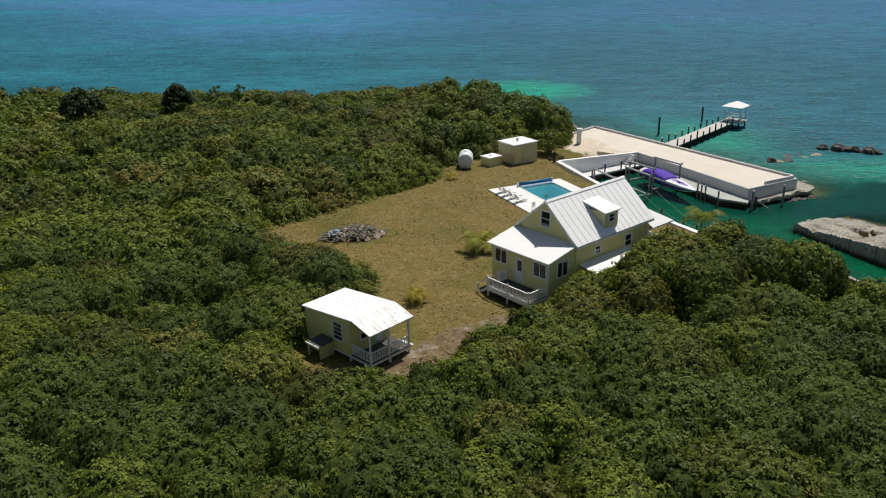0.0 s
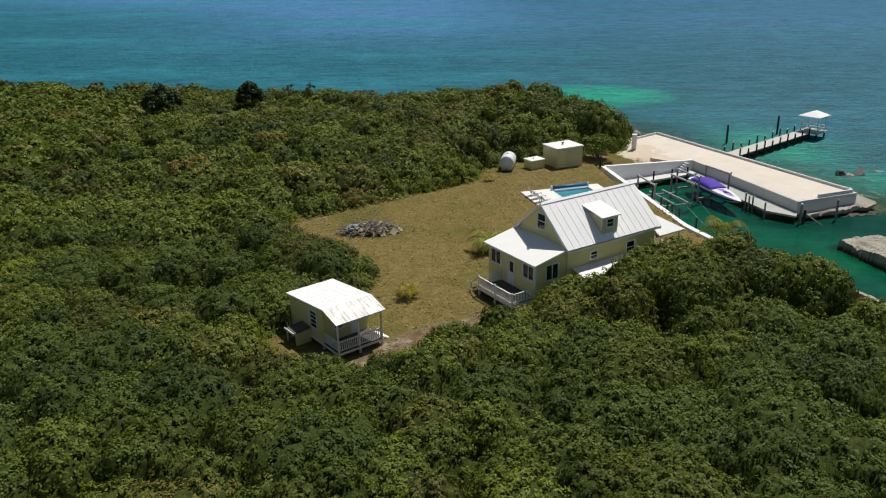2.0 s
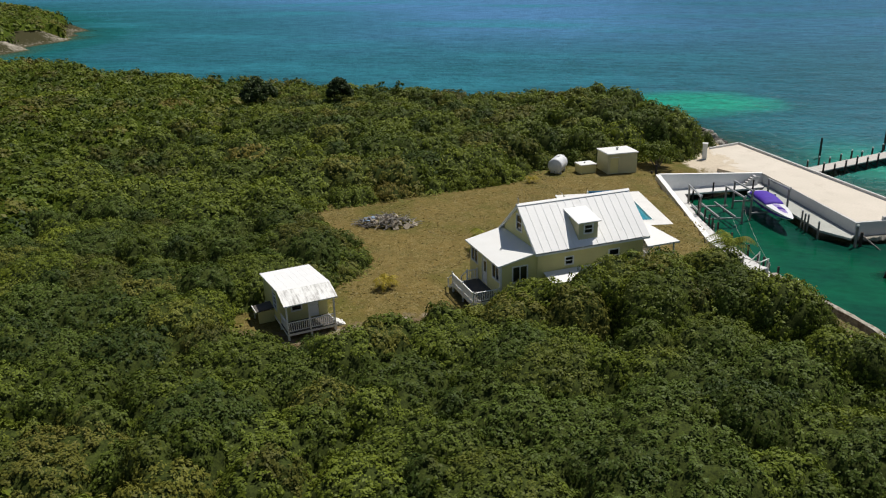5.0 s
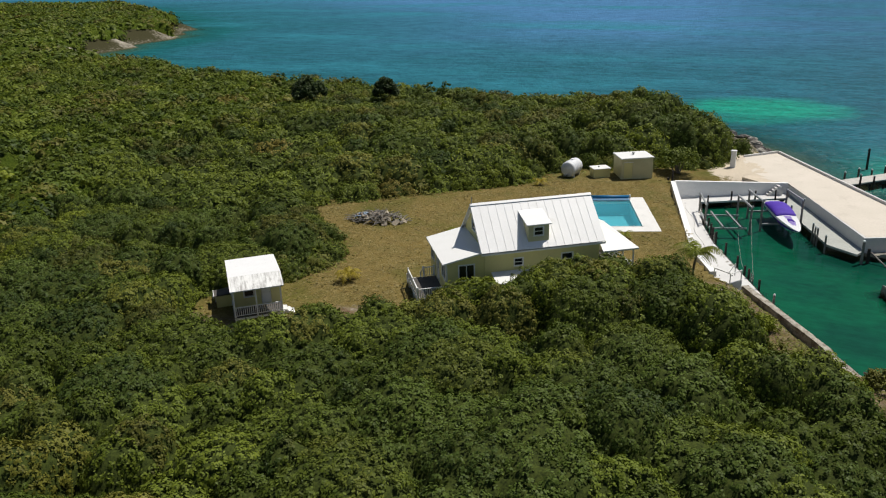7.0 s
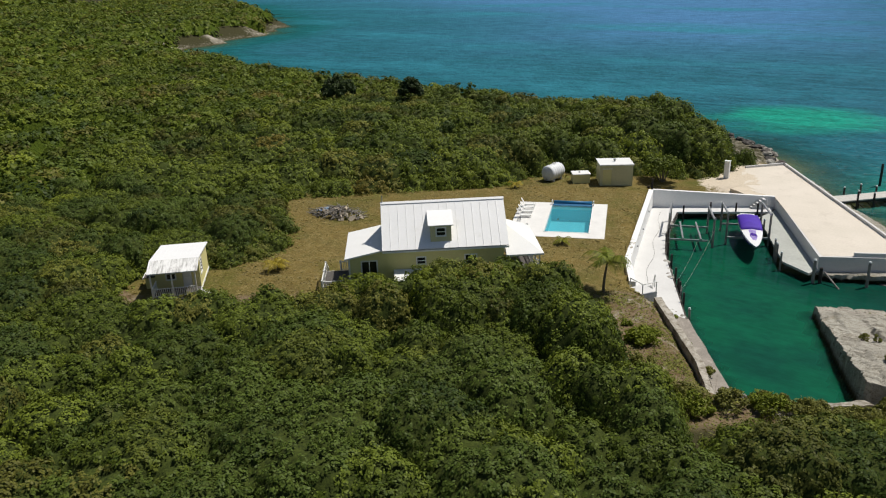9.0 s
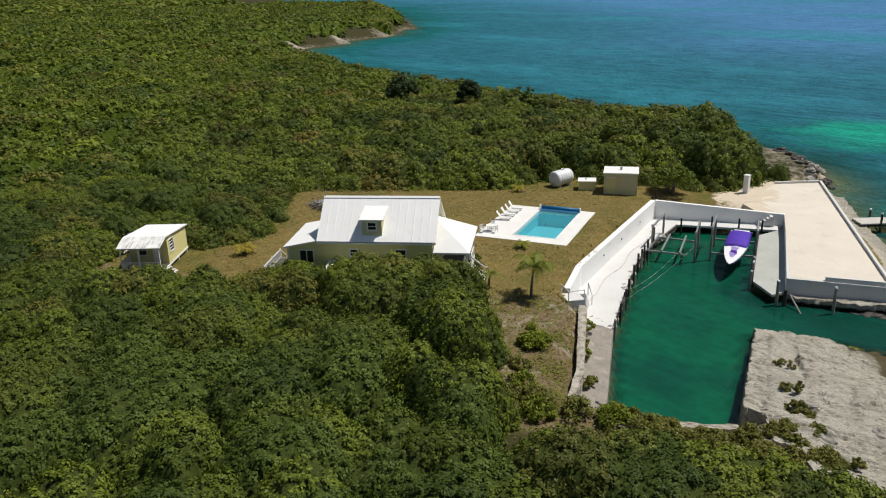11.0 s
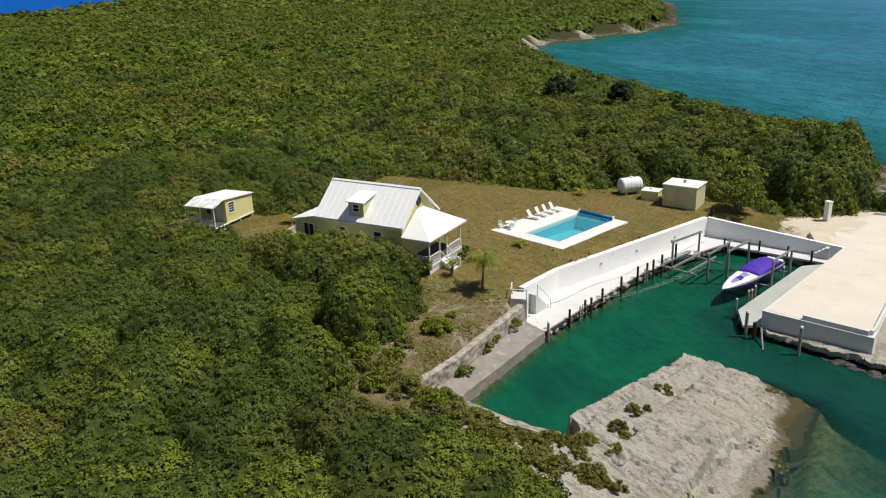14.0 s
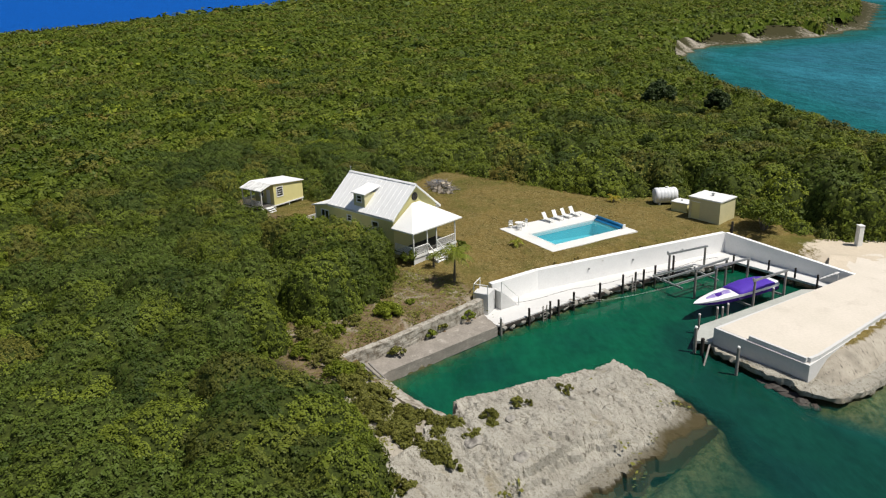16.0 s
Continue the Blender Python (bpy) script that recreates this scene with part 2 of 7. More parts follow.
M_CANOPY, nt, p = shader("massed_shrub_foliage")
cn = blend(nt, ramp(nt, noise_at(nt, 1.6, 6, 0.8), 0.35, 0.66), (0.028, 0.048, 0.007), (0.115, 0.145, 0.016))
cn = blend(nt, ramp(nt, noise_at(nt, 0.16, 3), 0.35, 0.7), cn, (0.055, 0.085, 0.010))
cn = blend(nt, ramp(nt, noise_at(nt, 0.09, 5, 0.6), 0.60, 0.85), cn, (0.10, 0.095, 0.018))
nt.links.new(cn, p.inputs["Base Color"])
p.inputs["Roughness"].default_value, p.inputs["Specular IOR Level"].default_value = 0.9, 0.05
nt.links.new(node(nt, "ShaderNodeBump", {"Height": noise_at(nt, 2.2, 5, 0.8), "Strength": 1.0, "Distance": 0.5}).outputs[0], p.inputs["Normal"])

# ---- shape helpers ----
def part(name, bm, material, parent=None, label="", smooth=False):
    me = bpy.data.meshes.new(name)
    bm.to_mesh(me)
    bm.free()
    if smooth:
        for f in me.polygons:
            f.use_smooth = True
    me.materials.append(material)
    ob = new(name, me)
    ob.parent = parent
    if label:
        ob["label"] = label
    return ob


def share(ob, m, parent=None):
    c = new(ob.name.split(".")[0], ob.data)
    c.parent = parent if parent else ob.parent
    c.matrix_basis = m
    return c


def thing(name, m, label, category, group="", kind=""):
    e = new(name)
    e.empty_display_size = 0.3
    e.matrix_basis = m
    return tagged(e, label, category, group, kind)


def bx(x0, x1, y0, y1, z0, z1, bm=None, bevel=0.0):
    own = bmesh.new()
    vs = [own.verts.new((x, y, z)) for z in (z0, z1) for x, y in ((x0, y0), (x1, y0), (x1, y1), (x0, y1))]
    for f in ((3, 2, 1, 0), (4, 5, 6, 7), (0, 1, 5, 4), (1, 2, 6, 5), (2, 3, 7, 6), (3, 0, 4, 7)):
        own.faces.new([vs[i] for i in f])
    if bevel:
        bmesh.ops.bevel(own, geom=own.edges[:], offset=bevel, segments=1, affect="EDGES")
    return join(bm, own)


def join(bm, own):
    if bm is None:
        return own
    me = bpy.data.meshes.new("t")
    own.to_mesh(me)
    own.free()
    bm.from_mesh(me)
    bpy.data.meshes.remove(me)
    return bm


def rod(a, b, r0, r1=None, n=8, bm=None):
    """A tapered round bar from a to b."""
    bm = bm or bmesh.new()
    a, b = Vector(a), Vector(b)
    q = (b - a).to_track_quat("Z", "Y").to_matrix()
    rings = []
    for c, r in ((a, r0), (b, r0 if r1 is None else r1)):
        rings.append([bm.verts.new(c + q @ Vector((r * math.cos(k * 2 * math.pi / n), r * math.sin(k * 2 * math.pi / n), 0))) for k in range(n)])
    for k in range(n):
        bm.faces.new((rings[0][k], rings[0][(k + 1) % n], rings[1][(k + 1) % n], rings[1][k]))
    bm.faces.new(rings[0][::-1])
    bm.faces.new(rings[1])
    return bm


def prism(pts, z0, z1, bm=None):
    """A plan outline raised from z0 to z1; z0 and z1 may be lists, one height a corner."""
    bm = bm or bmesh.new()
    n = len(pts)
    zl = z0 if isinstance(z0, (list, tuple)) else [z0] * n
    zh = z1 if isinstance(z1, (list, tuple)) else [z1] * n
    lo = [bm.verts.new((x, y, z)) for (x, y), z in zip(pts, zl)]
    hi = [bm.verts.new((x, y, z)) for (x, y), z in zip(pts, zh)]
    for k in range(n):
        bm.faces.new((lo[k], lo[(k + 1) % n], hi[(k + 1) % n], hi[k]))
    bm.faces.new(lo[::-1])
    bm.faces.new(hi)
    bmesh.ops.recalc_face_normals(bm, faces=bm.faces[:])
    return bm


def slab(corners, thick, bm=None):
    """A sheet through four corners, thick downwards."""
    bm = bm or bmesh.new()
    hi = [bm.verts.new(c) for c in corners]
    lo = [bm.verts.new(Vector(c) - Vector((0, 0, thick))) for c in corners]
    n = len(corners)
    for k in range(n):
        bm.faces.new((lo[k], lo[(k + 1) % n], hi[(k + 1) % n], hi[k]))
    bm.faces.new(lo[::-1])
    bm.faces.new(hi)
    bmesh.ops.recalc_face_normals(bm, faces=bm.faces[:])
    return bm


def wall_bm(length, z0, top, holes, thick, cuts=()):
    """A wall along x from 0 to length, thick towards +y, with through openings (x0, x1, z0, z1); top(x) is its upper line."""
    xs = sorted({0.0, length, *cuts, *[h[0] for h in holes], *[h[1] for h in holes]})
    bm = bmesh.new()
    for xa, xb in zip(xs, xs[1:]):
        mid = (xa + xb) / 2
        mine = sorted([h for h in holes if h[0] <= mid <= h[1]], key=lambda h: h[2])
        z = z0
        for h in mine:
            if h[2] > z:
                bx(xa, xb, 0, thick, z, h[2], bm)
            z = h[3]
        prism([(xa, 0), (xb, 0), (xb, thick), (xa, thick)], z, [top(xa), top(xb), top(xb), top(xa)], bm)
    bmesh.ops.remove_doubles(bm, verts=bm.verts[:], dist=0.0005)
    return bm


def window(parent, m, w, h, panes=2, across=1, name="window", frame_w=0.09):
    """A window in an opening: frame, meeting rails and a pane for each sash. Local x across, y into the wall, z up from the sill."""
    e = new(name)
    e.parent, e.matrix_basis, e.empty_display_size = parent, m, 0.2
    bm = bx(-frame_w, 0.02, -0.05, 0.10, -frame_w, h + frame_w)
    bx(w - 0.02, w + frame_w, -0.05, 0.10, -frame_w, h + frame_w, bm)
    bx(0.02, w - 0.02, -0.05, 0.10, h - 0.02, h + frame_w, bm)
    bx(0.02, w - 0.02, -0.07, 0.10, -frame_w, 0.02, bm)
    part("window_frame", bm, M_TRIM, e)
    for a in range(across):
        xa, xb = w * a / across, w * (a + 1) / across
        if a:
            part("mullion", bx(xa - 0.04, xa + 0.04, -0.04, 0.10, 0.02, h - 0.02), M_TRIM, e)
        for k in range(panes):
            za, zb = h * k / panes, h * (k + 1) / panes
            if k:
                part("meeting_rail", bx(xa + 0.05, xb - 0.05, -0.02, 0.08, za - 0.025, za + 0.025), M_TRIM, e)
            part("pane", bx(xa + 0.03, xb - 0.03, 0.03, 0.05, za + 0.03, zb - 0.03), M_GLASS, e)
    return e


def railing(parent, a, b, z, high=0.95, gap=0.16, material=None, posts=()):
    """A railing from a to b (plan points) on a floor at z: two rails, balusters and posts at fractions of its length."""
    material = material or M_TRIM
    a, b = Vector((*a, z)), Vector((*b, z))
    d = b - a
    long, turn = d.length, math.atan2(d.y, d.x)
    base = Matrix.Translation(a) @ Matrix.Rotation(turn, 4, "Z")
    e = new("railing")
    e.parent, e.matrix_basis = parent, base
    part("top_rail", bx(0, long, -0.05, 0.05, high - 0.06, high), material, e)
    part("bottom_rail", bx(0, long, -0.03, 0.03, 0.10, 0.15), material, e)
    n = int(long / gap)
    first = part("baluster", bx(-0.025, 0.025, -0.025, 0.025, 0.15, high - 0.06), material, e)
    first.matrix_basis = Matrix.Translation((long / n / 2, 0, 0))
    for k in range(1, n):
        share(first, Matrix.Translation((long / n * (k + 0.5), 0, 0)), e)
    for f in posts:
        part("post", bx(f * long - 0.06, f * long + 0.06, -0.061, 0.061, -0.1, high + 0.12), material, e)
    return e

# ---- ground ----
WATER = -1.9
COAST = [(27.5, 137), (25.5, 147), (17, 155), (3, 158), (-19, 158), (-60, 160), (-95, 163), (-147, 173), (-200, 193), (-246, 220), (-262, 255), (-280, 300), (-308, 336), (-330, 356), (-344, 362),
         (-400, 402), (-555, 505), (-900, 600), (-1500, 420), (-2900, 300), (-2900, 150), (-1250, 48), (-780, -65), (-520, -122), (-430, -165), (-330, -230), (-150, -200), (0, -130), (70, -70), (95, -10),
         (88, 40), (76, 62), (66, 74), (60.5, 81), (56.5, 86.5), (52.6, 92.8), (48.5, 91.8), (42.3, 87.8), (49.4, 71.9), (48.2, 70.5), (41.2, 67.4)]
BASIN = [(33.4, 78.6), (28.2, 88.3), (25.0, 94.4), (22.6, 100.6), (19.9, 110.8), (28.5, 118.2), (36.8, 98.4), (40.6, 97.6), (44.4, 99.5), (48.0, 101.4), (51.2, 101.6), (52.0, 105), (49.5, 110), (44, 118), (36, 128), (29.5, 136)]
LAND = np.array(COAST + BASIN, float)
CLEAR = np.array([(-22, 79), (-20, 83), (-15, 86), (-12, 90), (-8, 95), (-3, 100), (0, 105), (1, 109), (7, 113), (13, 117), (19, 121), (20.5, 128), (26, 138), (60, 140), (72, 95), (66, 67), (60.7, 66.2), (55, 64.9),
                  (47.3, 62.9), (42.6, 61.4), (38.4, 58.2), (34.5, 56.6), (34.6, 56.8), (34.2, 59), (34.4, 62.0), (33.2, 65.0), (28.3, 67.2), (24.0, 68.5), (20.3, 68.0), (11.6, 60.6), (9.2, 58.4), (6.4, 57.2), (4.2, 55.4), (3, 53.4), (-1.8, 50.0), (-5.0, 46.4), (-8.35, 45.0),
                  (-11.2, 48.0), (-12.8, 52.8), (-12.5, 56.3), (-9.6, 59.2), (-7.9, 60.4), (-7.3, 63), (-7.8, 66.3), (-9.8, 69.6), (-12.5, 72.3), (-17.5, 75.2)], float)
HEIGHTS = np.array([(5, 65, 2.1), (-6, 50, 2.0), (-12, 80, 2.1), (10, 92, 1.82), (17, 110, 1.32), (30.6, 118, 0.42), (22, 124, 0.62), (27, 136, 0.3), (25.4, 124, 0.5), (24, 128, 0.5), (28.4, 120, 0.48), (10, 112, 1.6), (25, 84, 1.4), (27.5, 78, 1.4), (32, 72, 1.35),
                    (39, 65, 1.2), (33, 62, 1.6), (55, 64, 0.8), (60, 73, -0.2), (51, 75, 0.25), (44.5, 86.5, -0.75), (51, 90, -1.2), (-60, 140, 1.4), (-100, 60, 4.5), (0, 20, 2.3), (40, 40, 2.0), (60, 50, 1.3), (20, 72, 2.0), (20.6, 87.2, 1.92), (15.5, 85.0, 1.92), (17.5, 95.2, 1.9), (12, 84, 1.9)])


def smooth(a, lo, hi):
    t = np.clip((a - lo) / (hi - lo), 0, 1)
    return t * t * (3 - 2 * t)


def inside(x, y, poly):
    r = np.zeros(x.shape, bool)
    for (ax, ay), (bx_, by) in zip(poly, np.roll(poly, -1, 0)):
        cross = (ay > y) != (by > y)
        r ^= cross & (x < (bx_ - ax) * (y - ay) / (by - ay + 1e-12) + ax)
    return r


def signed(x, y, poly):
    """Distance to an outline, positive within it."""
    best = np.full(x.shape, 1e9)
    for a, b in zip(poly, np.roll(poly, -1, 0)):
        d = b - a
        t = np.clip(((x - a[0]) * d[0] + (y - a[1]) * d[1]) / (d @ d), 0, 1)
        best = np.minimum(best, np.hypot(x - a[0] - t * d[0], y - a[1] - t * d[1]))
    return np.where(inside(x, y, poly), best, -best)


def wave(x, y, scale, seed, octaves=3):
    """Smooth value noise, about -1 to 1."""
    out, amp, total = np.zeros(np.shape(x)), 1.0, 0.0
    for o in range(octaves):
        rng = np.random.RandomState(seed + o)
        table = rng.uniform(-1, 1, (256, 256))
        fx, fy = np.asarray(x) / scale, np.asarray(y) / scale
        ix, iy = np.floor(fx).astype(int), np.floor(fy).astype(int)
        tx, ty = fx - ix, fy - iy
        tx, ty = tx * tx * (3 - 2 * tx), ty * ty * (3 - 2 * ty)
        g = lambda i, j: table[i % 256, j % 256]  # noqa: E731
        out += amp * ((g(ix, iy) * (1 - tx) + g(ix + 1, iy) * tx) * (1 - ty) + (g(ix, iy + 1) * (1 - tx) + g(ix + 1, iy + 1) * tx) * ty)
        total += amp
        amp, scale = amp / 2, scale / 2.1
    return out / total


def upland(x, y):
    w, s = np.zeros(np.shape(x)), np.zeros(np.shape(x))
    for hx, hy, hz in HEIGHTS:
        k = 1.0 / ((x - hx) ** 2 + (y - hy) ** 2 + 4.0) ** 1.5
        w, s = w + k, s + k * hz
    h = s / w
    far = np.hypot(x - 10, y - 85)
    return h + smooth(far, 110, 500) * (3.0 + 2.0 * wave(x, y, 160, 5))


ROCKY = np.array([(49.0, 72.0), (41.2, 88.7), (53, 94), (68, 76), (70, 63), (62, 65), (55, 69.5), (50.5, 72.2)], float)
CANAL = np.array([(33.4, 78.6), (28.2, 88.3), (22.6, 100.6), (19.9, 110.8), (28.5, 118.2), (36.8, 98.4), (41, 96.2), (47, 98.6), (53, 99.8), (62, 107), (72, 101), (62, 96.5), (51, 94), (42.8, 88), (49.4, 71.9), (48.2, 70.5), (41.2, 67.4)], float)


def ground(x, y):
    d = signed(x, y, LAND)
    up = upland(x, y)
    rk = smooth(signed(x, y, ROCKY), -1.5, 1.5)
    up = up + rk * (0.35 * wave(x, y, 3.2, 21, 4) + 0.12 * wave(x + 2.5 * y, y, 1.1, 22, 2)) + 0.05 * wave(x, y, 2.5, 9)
    canal = smooth(signed(x, y, CANAL), -3.0, 0.5)
    steep = np.maximum(canal, smooth(signed(x, y, ROCKY), -3, 0) * 0.7)
    rim = 4.5 * (1 - steep) + 0.7 * steep
    rise = smooth(d + 0.25 * wave(x, y, 2.0, 31), -0.1, rim)
    land = WATER - 0.15 + (up - WATER + 0.15) * rise
    out = np.maximum(-d, 0)
    bed = WATER - 0.2 - (1 - canal) * (3.4 * (1 - np.exp(-out / 12.0)) + 7 * smooth(out, 60, 500)) - canal * 2.8 * smooth(out, 0, 1.5) + 0.25 * wave(x, y, 4, 41) * smooth(out, 0, 4)
    return np.where(d > -0.1, land, bed), d, rk, canal


def axis(core0, core1, step, lo, hi, grow=1.16):
    a = list(np.arange(core0, core1 + step, step))
    s, left = step, core0
    while left > lo:
        s *= grow
        left -= s
        a.insert(0, left)
    s, right = step, a[-1]
    while right < hi:
        s *= grow
        right += s
        a.append(right)
    return np.array(a)


def sheet(name, gx, gy, z, material, attrs=None, keep=None):
    nx, ny = len(gx), len(gy)
    X, Y = np.meshgrid(gx, gy, indexing="ij")
    co = np.stack([X, Y, z], -1).reshape(-1, 3)
    i = np.arange(nx * ny).reshape(nx, ny)
    quads = np.stack([i[:-1, :-1], i[1:, :-1], i[1:, 1:], i[:-1, 1:]], -1).reshape(-1, 4)
    if keep is not None:
        k = (keep[:-1, :-1] | keep[1:, :-1] | keep[1:, 1:] | keep[:-1, 1:]).reshape(-1)
        quads = quads[k]
        used = np.unique(quads)
        remap = np.full(nx * ny, -1)
        remap[used] = np.arange(len(used))
        co, quads = co[used], remap[quads]
    return raw_mesh(name, co, quads, material, {k: (v.reshape(-1) if keep is None else v.reshape(-1)[used]) for k, v in (attrs or {}).items()}, True)


def raw_mesh(name, co, quads, material, attrs=None, smooth_faces=False):
    me = bpy.data.meshes.new(name)
    me.vertices.add(len(co))
    me.vertices.foreach_set("co", np.asarray(co, np.float32).ravel())
    n = len(quads)
    me.loops.add(4 * n)
    me.loops.foreach_set("vertex_index", np.asarray(quads, np.int32).ravel())
    me.polygons.add(n)
    me.polygons.foreach_set("loop_start", np.arange(0, 4 * n, 4, dtype=np.int32))
    me.polygons.foreach_set("loop_total", np.full(n, 4, np.int32))
    if smooth_faces:
        me.polygons.foreach_set("use_smooth", np.ones(n, bool))
    for k, v in (attrs or {}).items():
        a = me.attributes.new(k, "FLOAT", "POINT")
        a.data.foreach_set("value", np.asarray(v, np.float32))
    me.update(calc_edges=True)
    me.materials.append(material)
    return new(name, me)


gx, gy = axis(-28, 70, 0.65, -3600, 3000, 1.065), axis(42, 140, 0.65, -2500, 3600, 1.065)
GX, GY = np.meshgrid(gx, gy, indexing="ij")
GZ, GD, GR, GC = ground(GX, GY)
POOL_M = pose(10.75, 83.32, 0, 0, 0, 23.8)
pu, pv = (GX - 10.75) * math.cos(radians(23.8)) + (GY - 83.32) * math.sin(radians(23.8)), -(GX - 10.75) * math.sin(radians(23.8)) + (GY - 83.32) * math.cos(radians(23.8))
GZ = np.where((pu > 1.5) & (pu < 9.9) & (pv > 0.9) & (pv < 12.3), np.minimum(GZ, -0.3), GZ)
for foot, level in (([(16.45, 110.15), (24.4, 84.4), (27.5, 78.8), (30.0, 76.7), (33.6, 78.7), (28.4, 88.6), (22.9, 100.8), (21.0, 109.4), (31.3, 115.7), (30.6, 118.25)], -1.35),
                    ([(30.9, 77.9), (38.4, 67.9), (41.0, 63.7), (43.4, 65.6), (41.2, 67.7), (33.5, 78.9)], -1.1), ([(31.2, 118.0), (29.9, 112.4), (36.6, 98.0), (40.0, 96.0), (41.0, 98.0)], -1.5), ([(40.5, 98.2), (48.6, 102.2), (27.2, 135.8), (23.2, 131.2), (27.4, 121.8), (31.2, 118.0)], 0.28)):
    GZ = np.where(signed(GX, GY, np.array(foot, float)) > np.where((level > 0) & (GX < 31.5), 0.7, 0.0), np.minimum(GZ, level), GZ)
GZ = np.where(signed(GX, GY, ROCKY) > 0.4, GZ - 2.2 * smooth(signed(GX, GY, ROCKY), 0.4, 2.5), GZ)
SANDY = np.array([(17, 124), (20, 130), (27, 138), (40, 110), (31, 116), (26, 116.5), (22, 119)], float)
DIRT = np.array([(21.5, 68), (24, 72), (28, 76.5), (32, 78), (40, 68), (48, 68), (56, 66), (62, 64), (47, 59), (37, 57), (31, 60)], float)
BARE = np.array([(-9, 45), (-12, 50), (-6, 52), (-1, 56), (3, 59.5), (6.5, 58.5), (6, 55), (3, 51), (-4, 46)], float)
w_sand = smooth(signed(GX, GY, SANDY) + 1.5 * wave(GX, GY, 2.6, 51), -3.4, 2.2)
w_dirt = np.maximum(smooth(signed(GX, GY, DIRT) + 1.5 * wave(GX, GY, 2.5, 52), -1.5, 1.5), 0.75 * smooth(signed(GX, GY, BARE) + 1.5 * wave(GX, GY, 2.0, 53), -1.0, 1.5))
afar = smooth(np.hypot(GX - 10, GY - 85), 110, 220)
w_rock = np.maximum(np.maximum(GR, smooth(-GD, -2.2, -1.2) * (1 - 0.75 * afar)), smooth(-GZ, 0.9, 1.3) * (1 - 0.6 * afar))
w_rock = np.maximum(w_rock, smooth(-GZ, -0.6, -0.2) * (GX > 26) * (GY > 95))
HEAD = np.array([(41, 62.6), (50, 62), (62, 64), (67, 70), (58, 74), (49, 70.5), (44, 67)], float)
w_rock = np.maximum(w_rock, 0.85 * smooth(signed(GX, GY, HEAD) + 1.8 * wave(GX, GY, 2.2, 57), -1.2, 1.4))
POINT = np.array([(21, 131), (28, 137), (27, 148), (18, 157), (2, 160), (6, 150), (15, 139)], float)
w_rock = np.maximum(w_rock, 0.42 * smooth(signed(GX, GY, POINT) + 1.5 * wave(GX, GY, 3.0, 58), -1.5, 1.0))
w_rock = np.maximum(w_rock * (1 - 0.3 * afar), 0.55 * afar * smooth(-GD, -8.0, -4.0))

# darker ground outside the clearing and over the far land
w_thicket_floor = smooth(-signed(GX, GY, CLEAR), 1.0, 2.4) * np.maximum(smooth(GD, 1.5, 4.0), afar) * (1 - GR)

mg, nt, p = shader("island_ground")
lawn = blend(nt, ramp(nt, noise_at(nt, 0.35, 5), 0.35, 0.68), (0.150, 0.104, 0.026), (0.090, 0.078, 0.020))
lawn = blend(nt, ramp(nt, noise_at(nt, 5.0, 5, 0.85), 0.45, 0.68), lawn, (0.215, 0.165, 0.06))
lawn = blend(nt, ramp(nt, noise_at(nt, 2.2, 5, 0.85), 0.53, 0.66), lawn, (0.056, 0.056, 0.014))
lawn = blend(nt, ramp(nt, noise_at(nt, 1.7, 6, 0.85), 0.50, 0.62), lawn, (0.225, 0.172, 0.066))
lawn = blend(nt, ramp(nt, noise_at(nt, 3.1, 5, 0.9), 0.56, 0.64), lawn, (0.275, 0.22, 0.10))
lawn = blend(nt, ramp(nt, noise_at(nt, 10.0, 4, 0.9), 0.57, 0.66), lawn, (0.33, 0.27, 0.13))
lawn = blend(nt, ramp(nt, noise_at(nt, 0.9, 5, 0.8), 0.50, 0.66), lawn, blend(nt, noise_at(nt, 7.0, 5, 0.9), (0.075, 0.055, 0.016), (0.20, 0.145, 0.05)))
lawn = blend(nt, ramp(nt, noise_at(nt, 0.12, 3), 0.52, 0.70), lawn, blend(nt, noise_at(nt, 4.0, 5, 0.85), (0.045, 0.058, 0.010), (0.14, 0.125, 0.03)))
dirt = blend(nt, ramp(nt, noise_at(nt, 1.3, 5, 0.7), 0.38, 0.65), (0.120, 0.078, 0.042), (0.215, 0.165, 0.105))
dirt = blend(nt, ramp(nt, noise_at(nt, 0.5, 5, 0.7), 0.52, 0.66), dirt, (0.300, 0.265, 0.205))
dirt = blend(nt, ramp(nt, noise_at(nt, 0.8, 5, 0.7), 0.52, 0.64), dirt, (0.125, 0.100, 0.032))
sand = blend(nt, noise_at(nt, 2.0, 5), (0.62, 0.54, 0.43), (0.50, 0.43, 0.33))
rock = blend(nt, ramp(nt, noise_at(nt, 0.7, 6, 0.7), 0.35, 0.65), (0.32, 0.285, 0.23), (0.44, 0.40, 0.33))
rock = blend(nt, ramp(nt, noise_at(nt, 1.6, 6, 0.75, (1.0, 2.6, 1.0)), 0.55, 0.66), rock, (0.13, 0.115, 0.095))
zpos = node(nt, "ShaderNodeSeparateXYZ", {0: node(nt, "ShaderNodeNewGeometry").outputs["Position"]}).outputs[2]
wet = ramp(nt, zpos, -1.25, -1.75)
rock = blend(nt, ramp(nt, noise_at(nt, 0.22, 5, 0.65), 0.48, 0.68), rock, (0.24, 0.215, 0.175))
bed = blend(nt, ramp(nt, noise_at(nt, 1.3, 6, 0.8), 0.4, 0.62), (0.045, 0.070, 0.022), (0.20, 0.20, 0.085))
rock = blend(nt, wet, rock, (0.075, 0.068, 0.034))
rock = blend(nt, ramp(nt, zpos, -1.8, -2.05), rock, bed)
